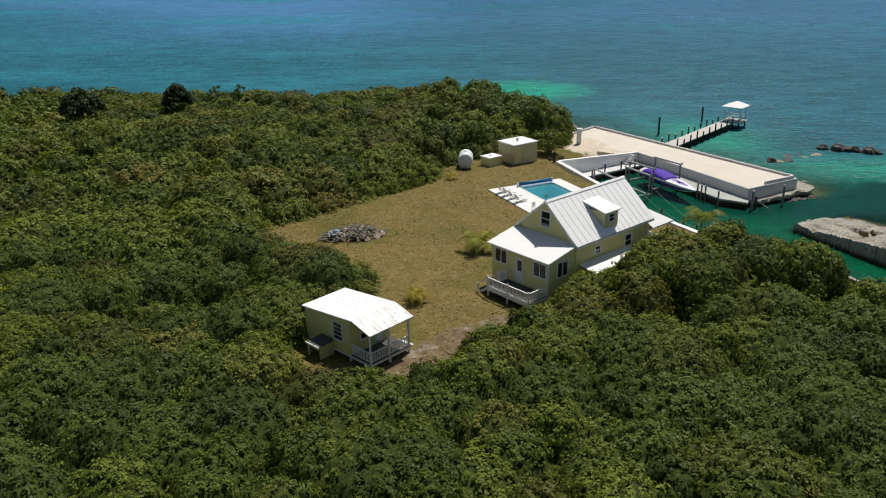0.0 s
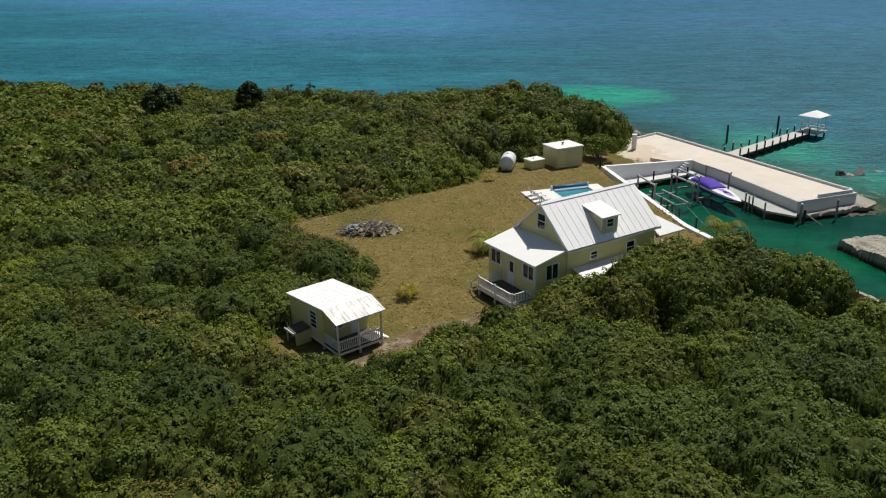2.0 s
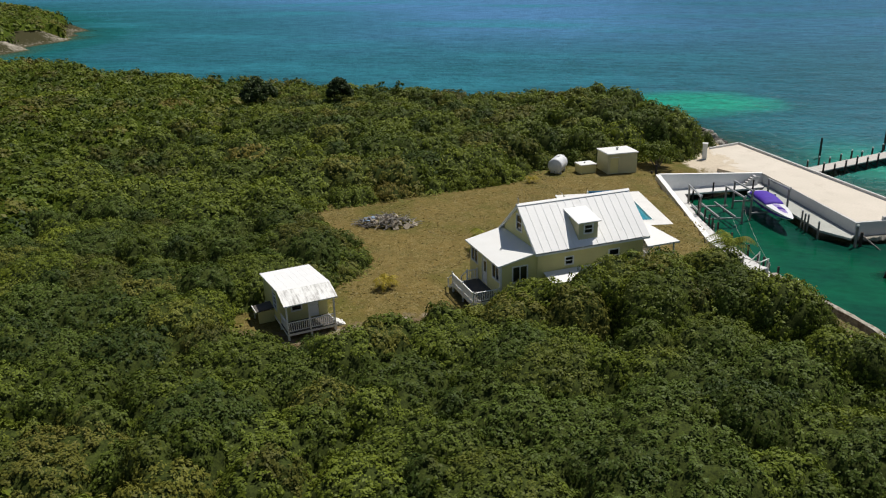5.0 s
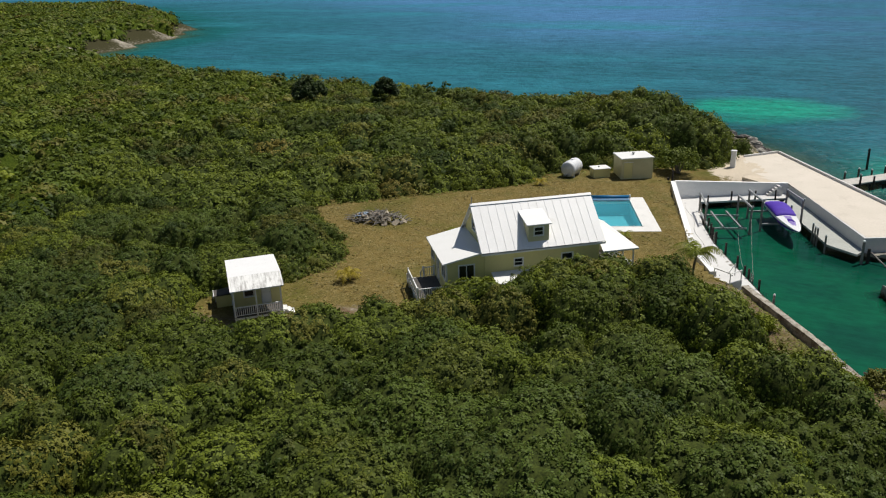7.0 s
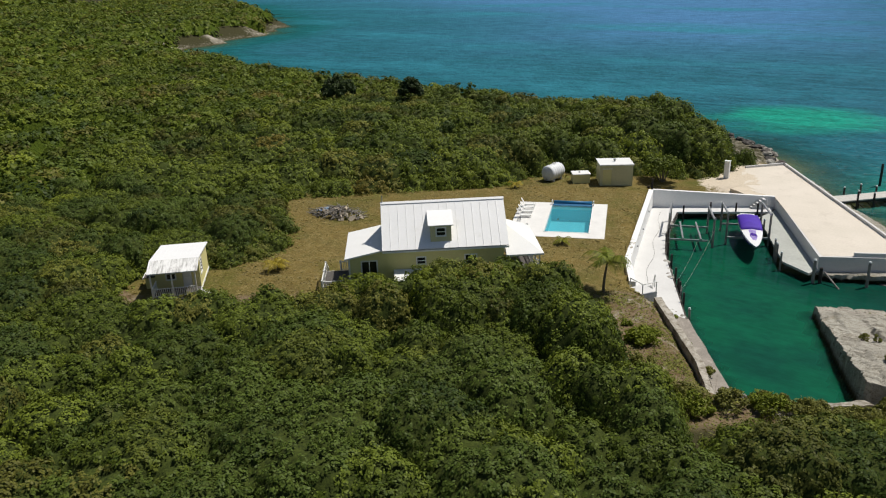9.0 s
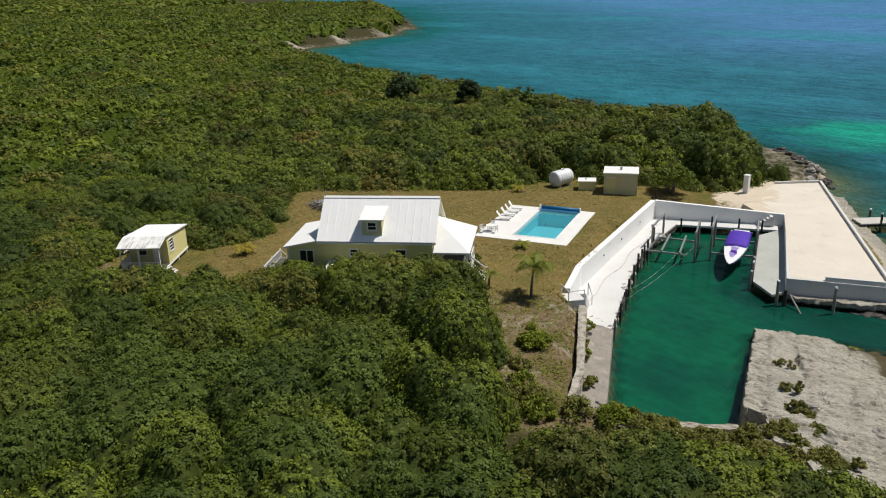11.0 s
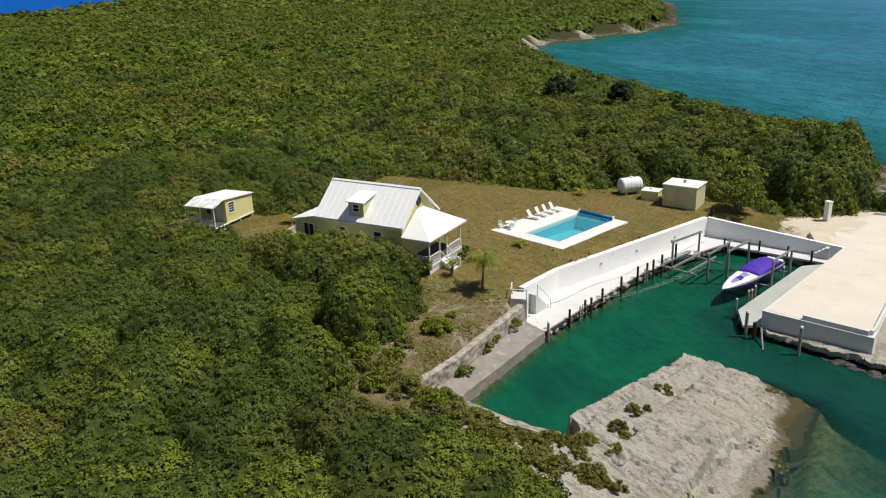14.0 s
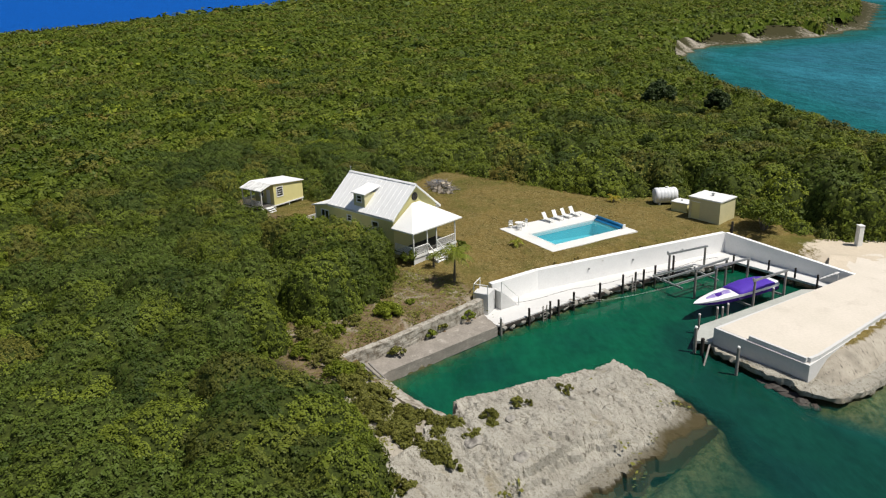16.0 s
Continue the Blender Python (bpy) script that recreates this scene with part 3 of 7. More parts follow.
def ragged(name, scale, wide):
    n = node(nt, "ShaderNodeMath", {0: attr(nt, name), 1: node(nt, "ShaderNodeMapRange", {0: noise_at(nt, scale, 6, 0.75), 3: -wide, 4: wide}).outputs[0]}, operation="ADD").outputs[0]
    return ramp(nt, n, 0.36, 0.62)


col = blend(nt, ragged("dirt", 0.9, 0.8), lawn, dirt)
col = blend(nt, ragged("sand", 1.2, 0.9), col, sand)
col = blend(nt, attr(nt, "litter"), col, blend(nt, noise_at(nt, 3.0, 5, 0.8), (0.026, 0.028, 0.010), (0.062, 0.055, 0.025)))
col = blend(nt, ragged("rock", 0.8, 0.5), col, rock)
nt.links.new(col, p.inputs["Base Color"])
p.inputs["Roughness"].default_value, p.inputs["Specular IOR Level"].default_value = 0.92, 0.1
hgt = node(nt, "ShaderNodeMath", {0: noise_at(nt, 9, 5, 0.7), 1: noise_at(nt, 1.8, 5, 0.7, (1.0, 2.2, 1.0))}, operation="ADD").outputs[0]
nt.links.new(node(nt, "ShaderNodeBump", {"Height": hgt, "Strength": 0.55, "Distance": 0.12}).outputs[0], p.inputs["Normal"])
tagged(sheet("ground", gx, gy, GZ, mg, {"sand": w_sand, "dirt": w_dirt, "rock": w_rock, "litter": w_thicket_floor}), "dry olive-brown lawn, bare dirt and grey limestone shore", "ground", kind="structure")

# ---- sea ----
wx, wy = axis(-40, 110, 1.3, -4000, 3500, 1.12), axis(40, 200, 1.3, -3000, 4000, 1.12)
WX, WY = np.meshgrid(wx, wy, indexing="ij")
WZ, WD, _, WC = ground(WX, WY)
depth = np.maximum(WATER - WZ, 0)
WC = np.maximum(WC, 0.92 * np.exp(-(((WX - 57) / 17) ** 2 + ((WY - 94) / 15) ** 2) ** 1.5))
reef = smooth(1.25 + 0.35 * wave(WX, WY, 9, 44) - np.hypot((WX - 19) / 19, (WY - 187) / 15), 0.0, 0.75) + np.exp(-(((WX - 47) / 9) ** 2 + ((WY - 137) / 12) ** 2)) + 0.8 * np.exp(-(((WX - 62) / 22) ** 2 + ((WY - 112) / 9) ** 2))
south = smooth(-WY - 0.25 * WX, -60, 80)
# quay and boat shade painted into the water, together with the deeper channel
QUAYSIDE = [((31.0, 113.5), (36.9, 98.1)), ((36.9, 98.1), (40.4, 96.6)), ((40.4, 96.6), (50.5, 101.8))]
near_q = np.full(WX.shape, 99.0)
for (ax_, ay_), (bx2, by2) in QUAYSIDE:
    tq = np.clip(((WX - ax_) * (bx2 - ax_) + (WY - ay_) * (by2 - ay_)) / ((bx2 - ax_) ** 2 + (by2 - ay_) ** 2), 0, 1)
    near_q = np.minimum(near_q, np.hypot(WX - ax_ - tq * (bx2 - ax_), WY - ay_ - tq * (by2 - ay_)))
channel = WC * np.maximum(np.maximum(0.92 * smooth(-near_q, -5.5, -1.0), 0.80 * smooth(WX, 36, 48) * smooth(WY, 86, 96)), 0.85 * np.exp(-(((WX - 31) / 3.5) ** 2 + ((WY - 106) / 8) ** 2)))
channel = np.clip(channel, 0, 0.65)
mw, nt, p = shader("sea_water")
d_at = attr(nt, "depth")
sea = blend(nt, ramp(nt, d_at, 0.3, 2.6), (0.022, 0.120, 0.088), (0.010, 0.098, 0.108))
sea = blend(nt, ramp(nt, d_at, 3.0, 5.6), sea, (0.060, 0.168, 0.318))
band = ramp(nt, noise_at(nt, 0.011, 4, 0.55, (0.55, 1.6, 1.0)), 0.50, 0.72)
sea = blend(nt, band, sea, (0.030, 0.180, 0.240))
sea = blend(nt, attr(nt, "east"), sea, (0.016, 0.088, 0.135))
sea = blend(nt, attr(nt, "reef"), sea, (0.010, 0.260, 0.175))
sea = blend(nt, attr(nt, "harbour"), sea, blend(nt, ramp(nt, noise_at(nt, 0.16, 4), 0.4, 0.65), (0.003, 0.086, 0.040), (0.003, 0.060, 0.034)))
# dark tone for painted quay shade and deep water
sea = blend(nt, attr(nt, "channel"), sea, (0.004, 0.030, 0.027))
sea = blend(nt, attr(nt, "south"), sea, (0.004, 0.075, 0.33))
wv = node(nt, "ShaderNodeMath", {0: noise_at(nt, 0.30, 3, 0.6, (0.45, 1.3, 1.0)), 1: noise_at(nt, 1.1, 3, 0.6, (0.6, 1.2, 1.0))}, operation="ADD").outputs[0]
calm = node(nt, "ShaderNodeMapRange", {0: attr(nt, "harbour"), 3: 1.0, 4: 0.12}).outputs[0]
# light and dark sides of the ripples, painted into the water's colour
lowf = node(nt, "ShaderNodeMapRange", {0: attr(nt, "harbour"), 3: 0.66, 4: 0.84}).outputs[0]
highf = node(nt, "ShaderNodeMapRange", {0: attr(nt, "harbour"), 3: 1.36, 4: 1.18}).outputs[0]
ripple_shade = node(nt, "ShaderNodeMapRange", {0: wv, 1: 0.75, 2: 1.25, 3: lowf, 4: highf}).outputs[0]
sea = node(nt, "ShaderNodeHueSaturation", {"Color": sea, "Value": ripple_shade}).outputs[0]
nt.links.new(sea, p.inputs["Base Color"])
p.inputs["Roughness"].default_value, p.inputs["Specular IOR Level"].default_value = 0.3, 0.0
nt.links.new(node(nt, "ShaderNodeMapRange", {0: d_at, 1: 0.0, 2: 2.6, 3: 0.15, 4: 1.0}, clamp=True).outputs[0], p.inputs["Alpha"])
rip = node(nt, "ShaderNodeBump", {"Height": wv, "Strength": calm, "Distance": 0.5}).outputs[0]
nt.links.new(rip, p.inputs["Normal"])
gloss = node(nt, "ShaderNodeMapRange", {0: attr(nt, "harbour"), 3: 0.34, 4: 0.07}).outputs[0]
gl = node(nt, "ShaderNodeBsdfGlossy", {"Roughness": gloss, "Normal": rip})
shine = node(nt, "ShaderNodeMapRange", {0: attr(nt, "harbour"), 3: 0.022, 4: 0.065}).outputs[0]
nt.links.new(node(nt, "ShaderNodeMixShader", {0: shine, 1: p.outputs[0], 2: gl.outputs[0]}).outputs[0], nt.nodes["Material Output"].inputs[0])
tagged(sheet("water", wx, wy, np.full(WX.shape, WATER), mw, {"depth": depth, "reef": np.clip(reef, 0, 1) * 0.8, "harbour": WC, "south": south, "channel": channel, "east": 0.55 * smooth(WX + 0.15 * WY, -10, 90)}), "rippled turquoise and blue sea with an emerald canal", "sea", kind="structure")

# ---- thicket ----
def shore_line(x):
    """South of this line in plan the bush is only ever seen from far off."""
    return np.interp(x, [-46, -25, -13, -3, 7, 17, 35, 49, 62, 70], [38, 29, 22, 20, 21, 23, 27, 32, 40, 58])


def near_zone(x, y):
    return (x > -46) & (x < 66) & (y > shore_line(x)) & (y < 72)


def hedge_zone(x, y):
    return (x > -62) & (x < 66) & (y >= 72) & (y < 160) & ~((y > 124) & (x + y > 151))


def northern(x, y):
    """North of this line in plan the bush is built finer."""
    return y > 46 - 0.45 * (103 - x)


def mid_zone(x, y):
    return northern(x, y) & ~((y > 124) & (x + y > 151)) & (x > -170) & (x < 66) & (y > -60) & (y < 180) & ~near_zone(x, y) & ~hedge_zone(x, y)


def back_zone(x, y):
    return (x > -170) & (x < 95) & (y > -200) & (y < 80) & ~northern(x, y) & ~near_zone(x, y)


def far_zone(x, y):
    return (x > -620) & (x < -40) & (y > 50 - 0.47 * (103 - x)) & (y < 460) & ~mid_zone(x, y) & ~near_zone(x, y) & ~hedge_zone(x, y)


def end_zone(x, y):
    return (x > -2700) & (x < -620) & (y > -240) & (y < 50 + 0.45 * (103 - x))


WOOD_TOPS = [(-52, 92, 6.6), (-41, 109, 7.2), (-21, 88, 5.7), (-60, 130, 5.5), (-46, 138, 5.2), (-37, 145, 5.4), (-19, 147, 5.0), (7, 134, 9.0), (12, 128, 8.5), (18, 134, 6.2),
             (-5, 112, 5.9), (9, 119, 5.8), (19, 128, 4.4), (-90, 146, 6.2), (-120, 160, 6.4), (-150, 150, 7.2)]


def crowns(box, zone, step, seed, margin, squat=1.0):
    """Crown centres on a jittered grid, on land and out of the clearing: x, y, ground, radius, height."""
    rng = np.random.RandomState(seed)
    X, Y = np.meshgrid(np.arange(box[0], box[1], step), np.arange(box[2], box[3], step), indexing="ij")
    X, Y = (X + rng.uniform(-0.5, 0.5, X.shape) * step).ravel(), (Y + rng.uniform(-0.5, 0.5, Y.shape) * step).ravel()
    ok = zone(X, Y) & (signed(X, Y, CLEAR) < -margin - 0.22 * step) & (signed(X, Y, LAND) > (3.5 if step < 5.5 else 7.5))
    X, Y = X[ok], Y[ok]
    Z = ground(X, Y)[0]
    R = step * (0.55 + 0.75 * rng.uniform(0, 1, len(X)) ** 1.4)
    tall = 2.9 + 1.3 * smooth(Y, 92, 118) * smooth(X, -90, -20) + 1.2 * np.exp(-(((X + 11) / 8) ** 2 + ((Y - 66) / 7) ** 2)) + 1.2 * wave(X, Y, 12, 61) + 0.9 * smooth(np.hypot(X - 10, Y - 85), 120, 300)
    tall += 4.2 * np.exp(-(((X - 12) / 9) ** 2 + ((Y - 134) / 8) ** 2)) + 0.3 * np.exp(-(((X - 6) / 5) ** 2 + ((Y - 53) / 4) ** 2))
    tall += 1.7 * np.exp(-(((X - 43) / 7) ** 2 + ((Y - 56.5) / 4) ** 2))
    tall -= 0.7 * np.exp(-(((X + 4) / 7) ** 2 + ((Y - 44) / 4) ** 2))
    tall += 0.9 * np.exp(-(((X - 4) / 4) ** 2 + ((Y - 48.5) / 3.5) ** 2))
    H = tall * rng.uniform(0.78, 1.24, len(X)) * np.where(rng.uniform(0, 1, len(X)) < 0.14, 0.62, 1.0)
    H *= 0.55 + 0.45 * smooth(signed(X, Y, LAND), 2, 15)
    H *= 1 - 0.15 * smooth(X, 35, 46) * smooth(-Y, -66, -50)
    # the clipped-looking bush along the south wall of the house
    hu, hv = (X - 11.08) * 0.763 + (Y - 62.11) * 0.647, -(X - 11.08) * 0.647 + (Y - 62.11) * 0.763
    ridge = np.full(X.shape, 99.0)
    for a, b in (((25, 64.8), (28, 63)), ((28, 63), (31, 62)), ((31, 62), (33.6, 61.6))):
        t = np.clip(((X - a[0]) * (b[0] - a[0]) + (Y - a[1]) * (b[1] - a[1])) / ((b[0] - a[0]) ** 2 + (b[1] - a[1]) ** 2), 0, 1)
        ridge = np.minimum(ridge, np.hypot(X - a[0] - t * (b[0] - a[0]), Y - a[1] - t * (b[1] - a[1])))
    line = np.interp(hu, [-8, -5, -2, 2, 8, 15, 20], [3.4, 4.3, 5.6, 6.4, 6.6, 6.6, 6.5]) + 0.10 * np.clip(-hv - 3, 0, 6)
    w = smooth(hu, -9, -6) * smooth(-hu, -25, -19) * smooth(hv, -11, -7) * (hv < 0.5)
    H = H * (1 - w) + (line - Z) * rng.uniform(0.9, 1.04, len(X)) * w
    H = np.maximum(H, (6.9 - Z) * rng.uniform(0.85, 1.04, len(X)) * np.exp(-((ridge / 4.5) ** 2)))
    # the taller wood between the lawn and the north shore
    wt, ws = np.zeros(len(X)), np.zeros(len(X))
    for cx, cy, cz in WOOD_TOPS:
        k = 1.0 / ((X - cx) ** 2 + (Y - cy) ** 2 + 30.0) ** 1.5
        wt, ws = wt + k, ws + k * cz
    north = smooth(Y, 84, 98) * smooth(X, -230, -150) * (0.55 + 0.45 * smooth(signed(X, Y, LAND), 3, 9)) * smooth(-signed(X, Y, CLEAR), 0.5, 4.5)
    H = H * (1 - north) + np.maximum(ws / wt - Z, 1.5) * rng.uniform(0.78, 1.08, len(X)) * north
    return np.stack([X, Y, Z, R, H * squat], -1), rng


def canopy(c, rng, hx, hy, lumps):
    """The outer surface of the massed crowns over a grid, and the number of the crown that forms it (-1: none)."""
    top, own = np.full((len(hx), len(hy)), -50.0), np.full((len(hx), len(hy)), -1)
    ph = rng.uniform(0, 2 * np.pi, (len(c), 2))
    reach = c[:, 3] * 1.5
    i0s, i1s = np.searchsorted(hx, c[:, 0] - reach), np.searchsorted(hx, c[:, 0] + reach)
    j0s, j1s = np.searchsorted(hy, c[:, 1] - reach), np.searchsorted(hy, c[:, 1] + reach)
    for n, ((x, y, z, r, h), i0, i1, j0, j1) in enumerate(zip(c, i0s, i1s, j0s, j1s)):
        if i1 > i0 and j1 > j0:
            dx, dy = hx[i0:i1, None] - x, hy[None, j0:j1] - y
            a = np.arctan2(dy, dx)
            q = (dx * dx + dy * dy) / (r * r) * (1 + 0.20 * np.sin(3 * a + ph[n, 0]) + 0.14 * np.sin(5 * a + ph[n, 1]))
            dome = z + h * np.where(q < 1, 1 - 0.22 * q - 0.50 * q * q, 0.28 - 0.8 * (q - 1))
            better = (dome > top[i0:i1, j0:j1]) & (q < 1.36)
            top[i0:i1, j0:j1][better] = dome[better]
            own[i0:i1, j0:j1][better] = n
    # rounded heads of foliage all over the crowns
    X, Y = np.meshgrid(hx, hy, indexing="ij")
    table = rng.uniform(0.08, 0.92, (128, 128, 3))
    fx, fy = X / lumps, Y / lumps
    ix, iy = np.floor(fx).astype(int), np.floor(fy).astype(int)
    near = np.full(X.shape, 9.0)
    for a in (-1, 0, 1):
        for b in (-1, 0, 1):
            t = table[(ix + a) % 128, (iy + b) % 128]
            near = np.minimum(near, (fx - ix - a - t[..., 0]) ** 2 + (fy - iy - b - t[..., 1]) ** 2 + 0.15 * t[..., 2])
    return np.where(own >= 0, top + lumps * (0.30 - 0.62 * np.minimum(near, 0.9)), top), own


def thicket(name, box, zone, step, dens, per, size, seed, margin, label, under=None, material=None, tuft=0.36, heads=1.2, calm=1.0, squat=1.0, grid=0.32):
    c, rng = crowns(box, zone, step, seed, margin, squat)
    hx, hy = np.arange(box[0] - 4, box[1] + 4, grid), np.arange(box[2] - 4, box[3] + 4, grid)
    top, own = canopy(c, rng, hx, hy, heads)
    HX, HY = np.meshgrid(hx, hy, indexing="ij")
    cover = (own >= 0) & (signed(HX, HY, CLEAR) < 0.9)
    base = ground(HX, HY)[0]
    skin = np.where(cover, np.maximum(top, base), base)
    # tufts over the surface, as many to the square metre on its steep sides as on top
    z00, z10, z01, z11 = skin[:-1, :-1], skin[1:, :-1], skin[:-1, 1:], skin[1:, 1:]
    sx, sy = (z10 + z11 - z00 - z01) / (2 * grid), (z01 + z11 - z00 - z10) / (2 * grid)
    any_ = cover[:-1, :-1] | cover[1:, :-1] | cover[:-1, 1:] | cover[1:, 1:]
    many = rng.poisson(np.where(any_, dens * grid * grid * np.sqrt(1 + sx * sx + sy * sy), 0))
    ci, cj = np.nonzero(many)
    rpt = many[ci, cj]
    ci, cj = np.repeat(ci, rpt), np.repeat(cj, rpt)
    n = len(ci)
    u, v = rng.uniform(0, 1, n), rng.uniform(0, 1, n)
    z = (z00[ci, cj] * (1 - u) + z10[ci, cj] * u) * (1 - v) + (z01[ci, cj] * (1 - u) + z11[ci, cj] * u) * v
    out = np.stack([-sx[ci, cj], -sy[ci, cj], np.ones(n)], -1)
    out /= np.linalg.norm(out, axis=1, keepdims=True)
    r = tuft * rng.uniform(0.6, 1.35, n)
    P = np.stack([hx[ci] + u * grid, hy[cj] + v * grid, z], -1) + out * (rng.normal(0, 0.22, n) * tuft - 0.3 * tuft)[:, None]
    crown = np.maximum(np.maximum(own[ci, cj], own[ci + 1, cj]), np.maximum(own[ci, cj + 1], own[ci + 1, cj + 1]))
    # leaf sprays on the outer side of each tuft
    k = np.repeat(np.arange(n), per)
    n = len(k)
    d = rng.normal(size=(n, 3)) * 0.75 + out[k] * 0.6
    d /= np.linalg.norm(d, axis=1, keepdims=True)
    L = P[k] + d * (r[k] * rng.uniform(0.70, 1.05, n))[:, None]
    nrm = 0.50 * d + 0.60 * out[k] + rng.normal(0, 0.19 * calm, (n, 3))
    nrm /= np.linalg.norm(nrm, axis=1, keepdims=True)
    a = np.cross(nrm, rng.normal(size=(n, 3)))
    a /= np.linalg.norm(a, axis=1, keepdims=True) + 1e-9
    b = np.cross(nrm, a)
    s = size * rng.uniform(0.6, 1.3, n)[:, None]
    co = np.stack([L - a * s, L - b * s * 0.62, L + a * s, L + b * s * 0.62], 1).reshape(-1, 3)
    shade = rng.uniform(-0.36, 0.34, len(c))[crown] + rng.normal(0, 0.09, len(P))
    tint = np.clip(0.50 + shade[k] * (0.5 + 0.5 * calm) + rng.normal(0, 0.08 * calm, n), 0, 1)
    deep = np.zeros(len(c))
    for dx, dy, dr in ((58, 46, 9), (37, 49, 9), (22, 41, 8), (-23, 40, 11), (-26, 62, 7)):  # stands of a darker shrub
        deep = np.maximum(deep, np.exp(-((c[:, 0] - dx) ** 2 + (c[:, 1] - dy) ** 2) / dr ** 2))
    sort = np.clip(rng.uniform(0, 1, len(c)) * 0.8 + 0.1 - 0.55 * deep + 0.30 * wave(c[:, 0], c[:, 1], 13.0, 67), 0, 1)[crown][k]
    ob = raw_mesh(name, co, np.arange(len(co)).reshape(-1, 4), material or M_LEAF, {"tint": np.repeat(tint, 4), "kind": np.repeat(sort, 4)})
    tagged(ob, label, "shrubs", kind="stuff")
    # below them a close mass of twigs and inner leaves, shade in its colour
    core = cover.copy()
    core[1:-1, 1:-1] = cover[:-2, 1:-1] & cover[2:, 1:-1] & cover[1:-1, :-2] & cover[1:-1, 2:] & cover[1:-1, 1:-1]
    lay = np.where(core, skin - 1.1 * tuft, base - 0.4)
    tagged(sheet(name + "_undergrowth", hx, hy, lay, under or M_UNDER, None, core), "twigs and inner leaves below the thicket, shade painted into near sheets", "undergrowth", kind="stuff")
    return ob


thicket("shrub_thicket", (-46, 66, 18, 72), near_zone, 3.6, 5.0, 16, 0.104, 71, 0.8, "dense green and olive coastal shrubs round the clearing", tuft=0.30)
SIDE = np.array([(8, 56), (11.2, 60), (20, 67.6), (24, 68.6), (28.4, 67.2), (33.4, 65), (34.6, 61), (31, 57.5), (22, 58.5), (15, 57)], float)
thicket("house_bush", (6, 38, 54, 70), lambda x, y: inside(x, y, SIDE), 2.6, 5.0, 16, 0.104, 77, 0.5, "tall rounded green bush growing close to the house", tuft=0.30)
thicket("hedge_skirt", (-26, 24, 56, 140), lambda x, y: (signed(x, y, CLEAR) > -2.4) & ((y > 70) | (x < -6)) & (x < 22), 1.9, 4.6, 14, 0.110, 78, 0.3, "low leafy skirt of the hedge along the lawn", squat=0.5)
thicket("shrub_hedge", (-62, 66, 72, 160), hedge_zone, 4.0, 2.2, 11, 0.185, 75, 1.2, "tall dense green coastal shrubs behind the lawn", tuft=0.42, heads=1.5, grid=0.42)
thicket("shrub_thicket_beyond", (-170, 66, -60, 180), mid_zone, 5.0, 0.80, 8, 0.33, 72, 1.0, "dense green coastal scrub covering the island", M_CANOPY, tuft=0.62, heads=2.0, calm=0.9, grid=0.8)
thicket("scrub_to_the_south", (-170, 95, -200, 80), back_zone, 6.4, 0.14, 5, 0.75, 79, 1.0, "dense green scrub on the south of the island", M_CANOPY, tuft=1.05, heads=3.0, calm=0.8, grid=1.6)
thicket("distant_scrub", (-620, -60, -240, 460), far_zone, 7.2, 0.12, 6, 0.76, 73, 1.0, "low green scrub over the far island", M_CANOPY, tuft=1.0, heads=3.2, calm=0.8, grid=1.9)
thicket("far_woods", (-2700, -600, -240, 560), end_zone, 18.0, 0.016, 4, 2.6, 74, 1.0, "green scrub on the far end of the island", M_CANOPY, tuft=3.0, heads=8.0, calm=0.5, grid=6.0)

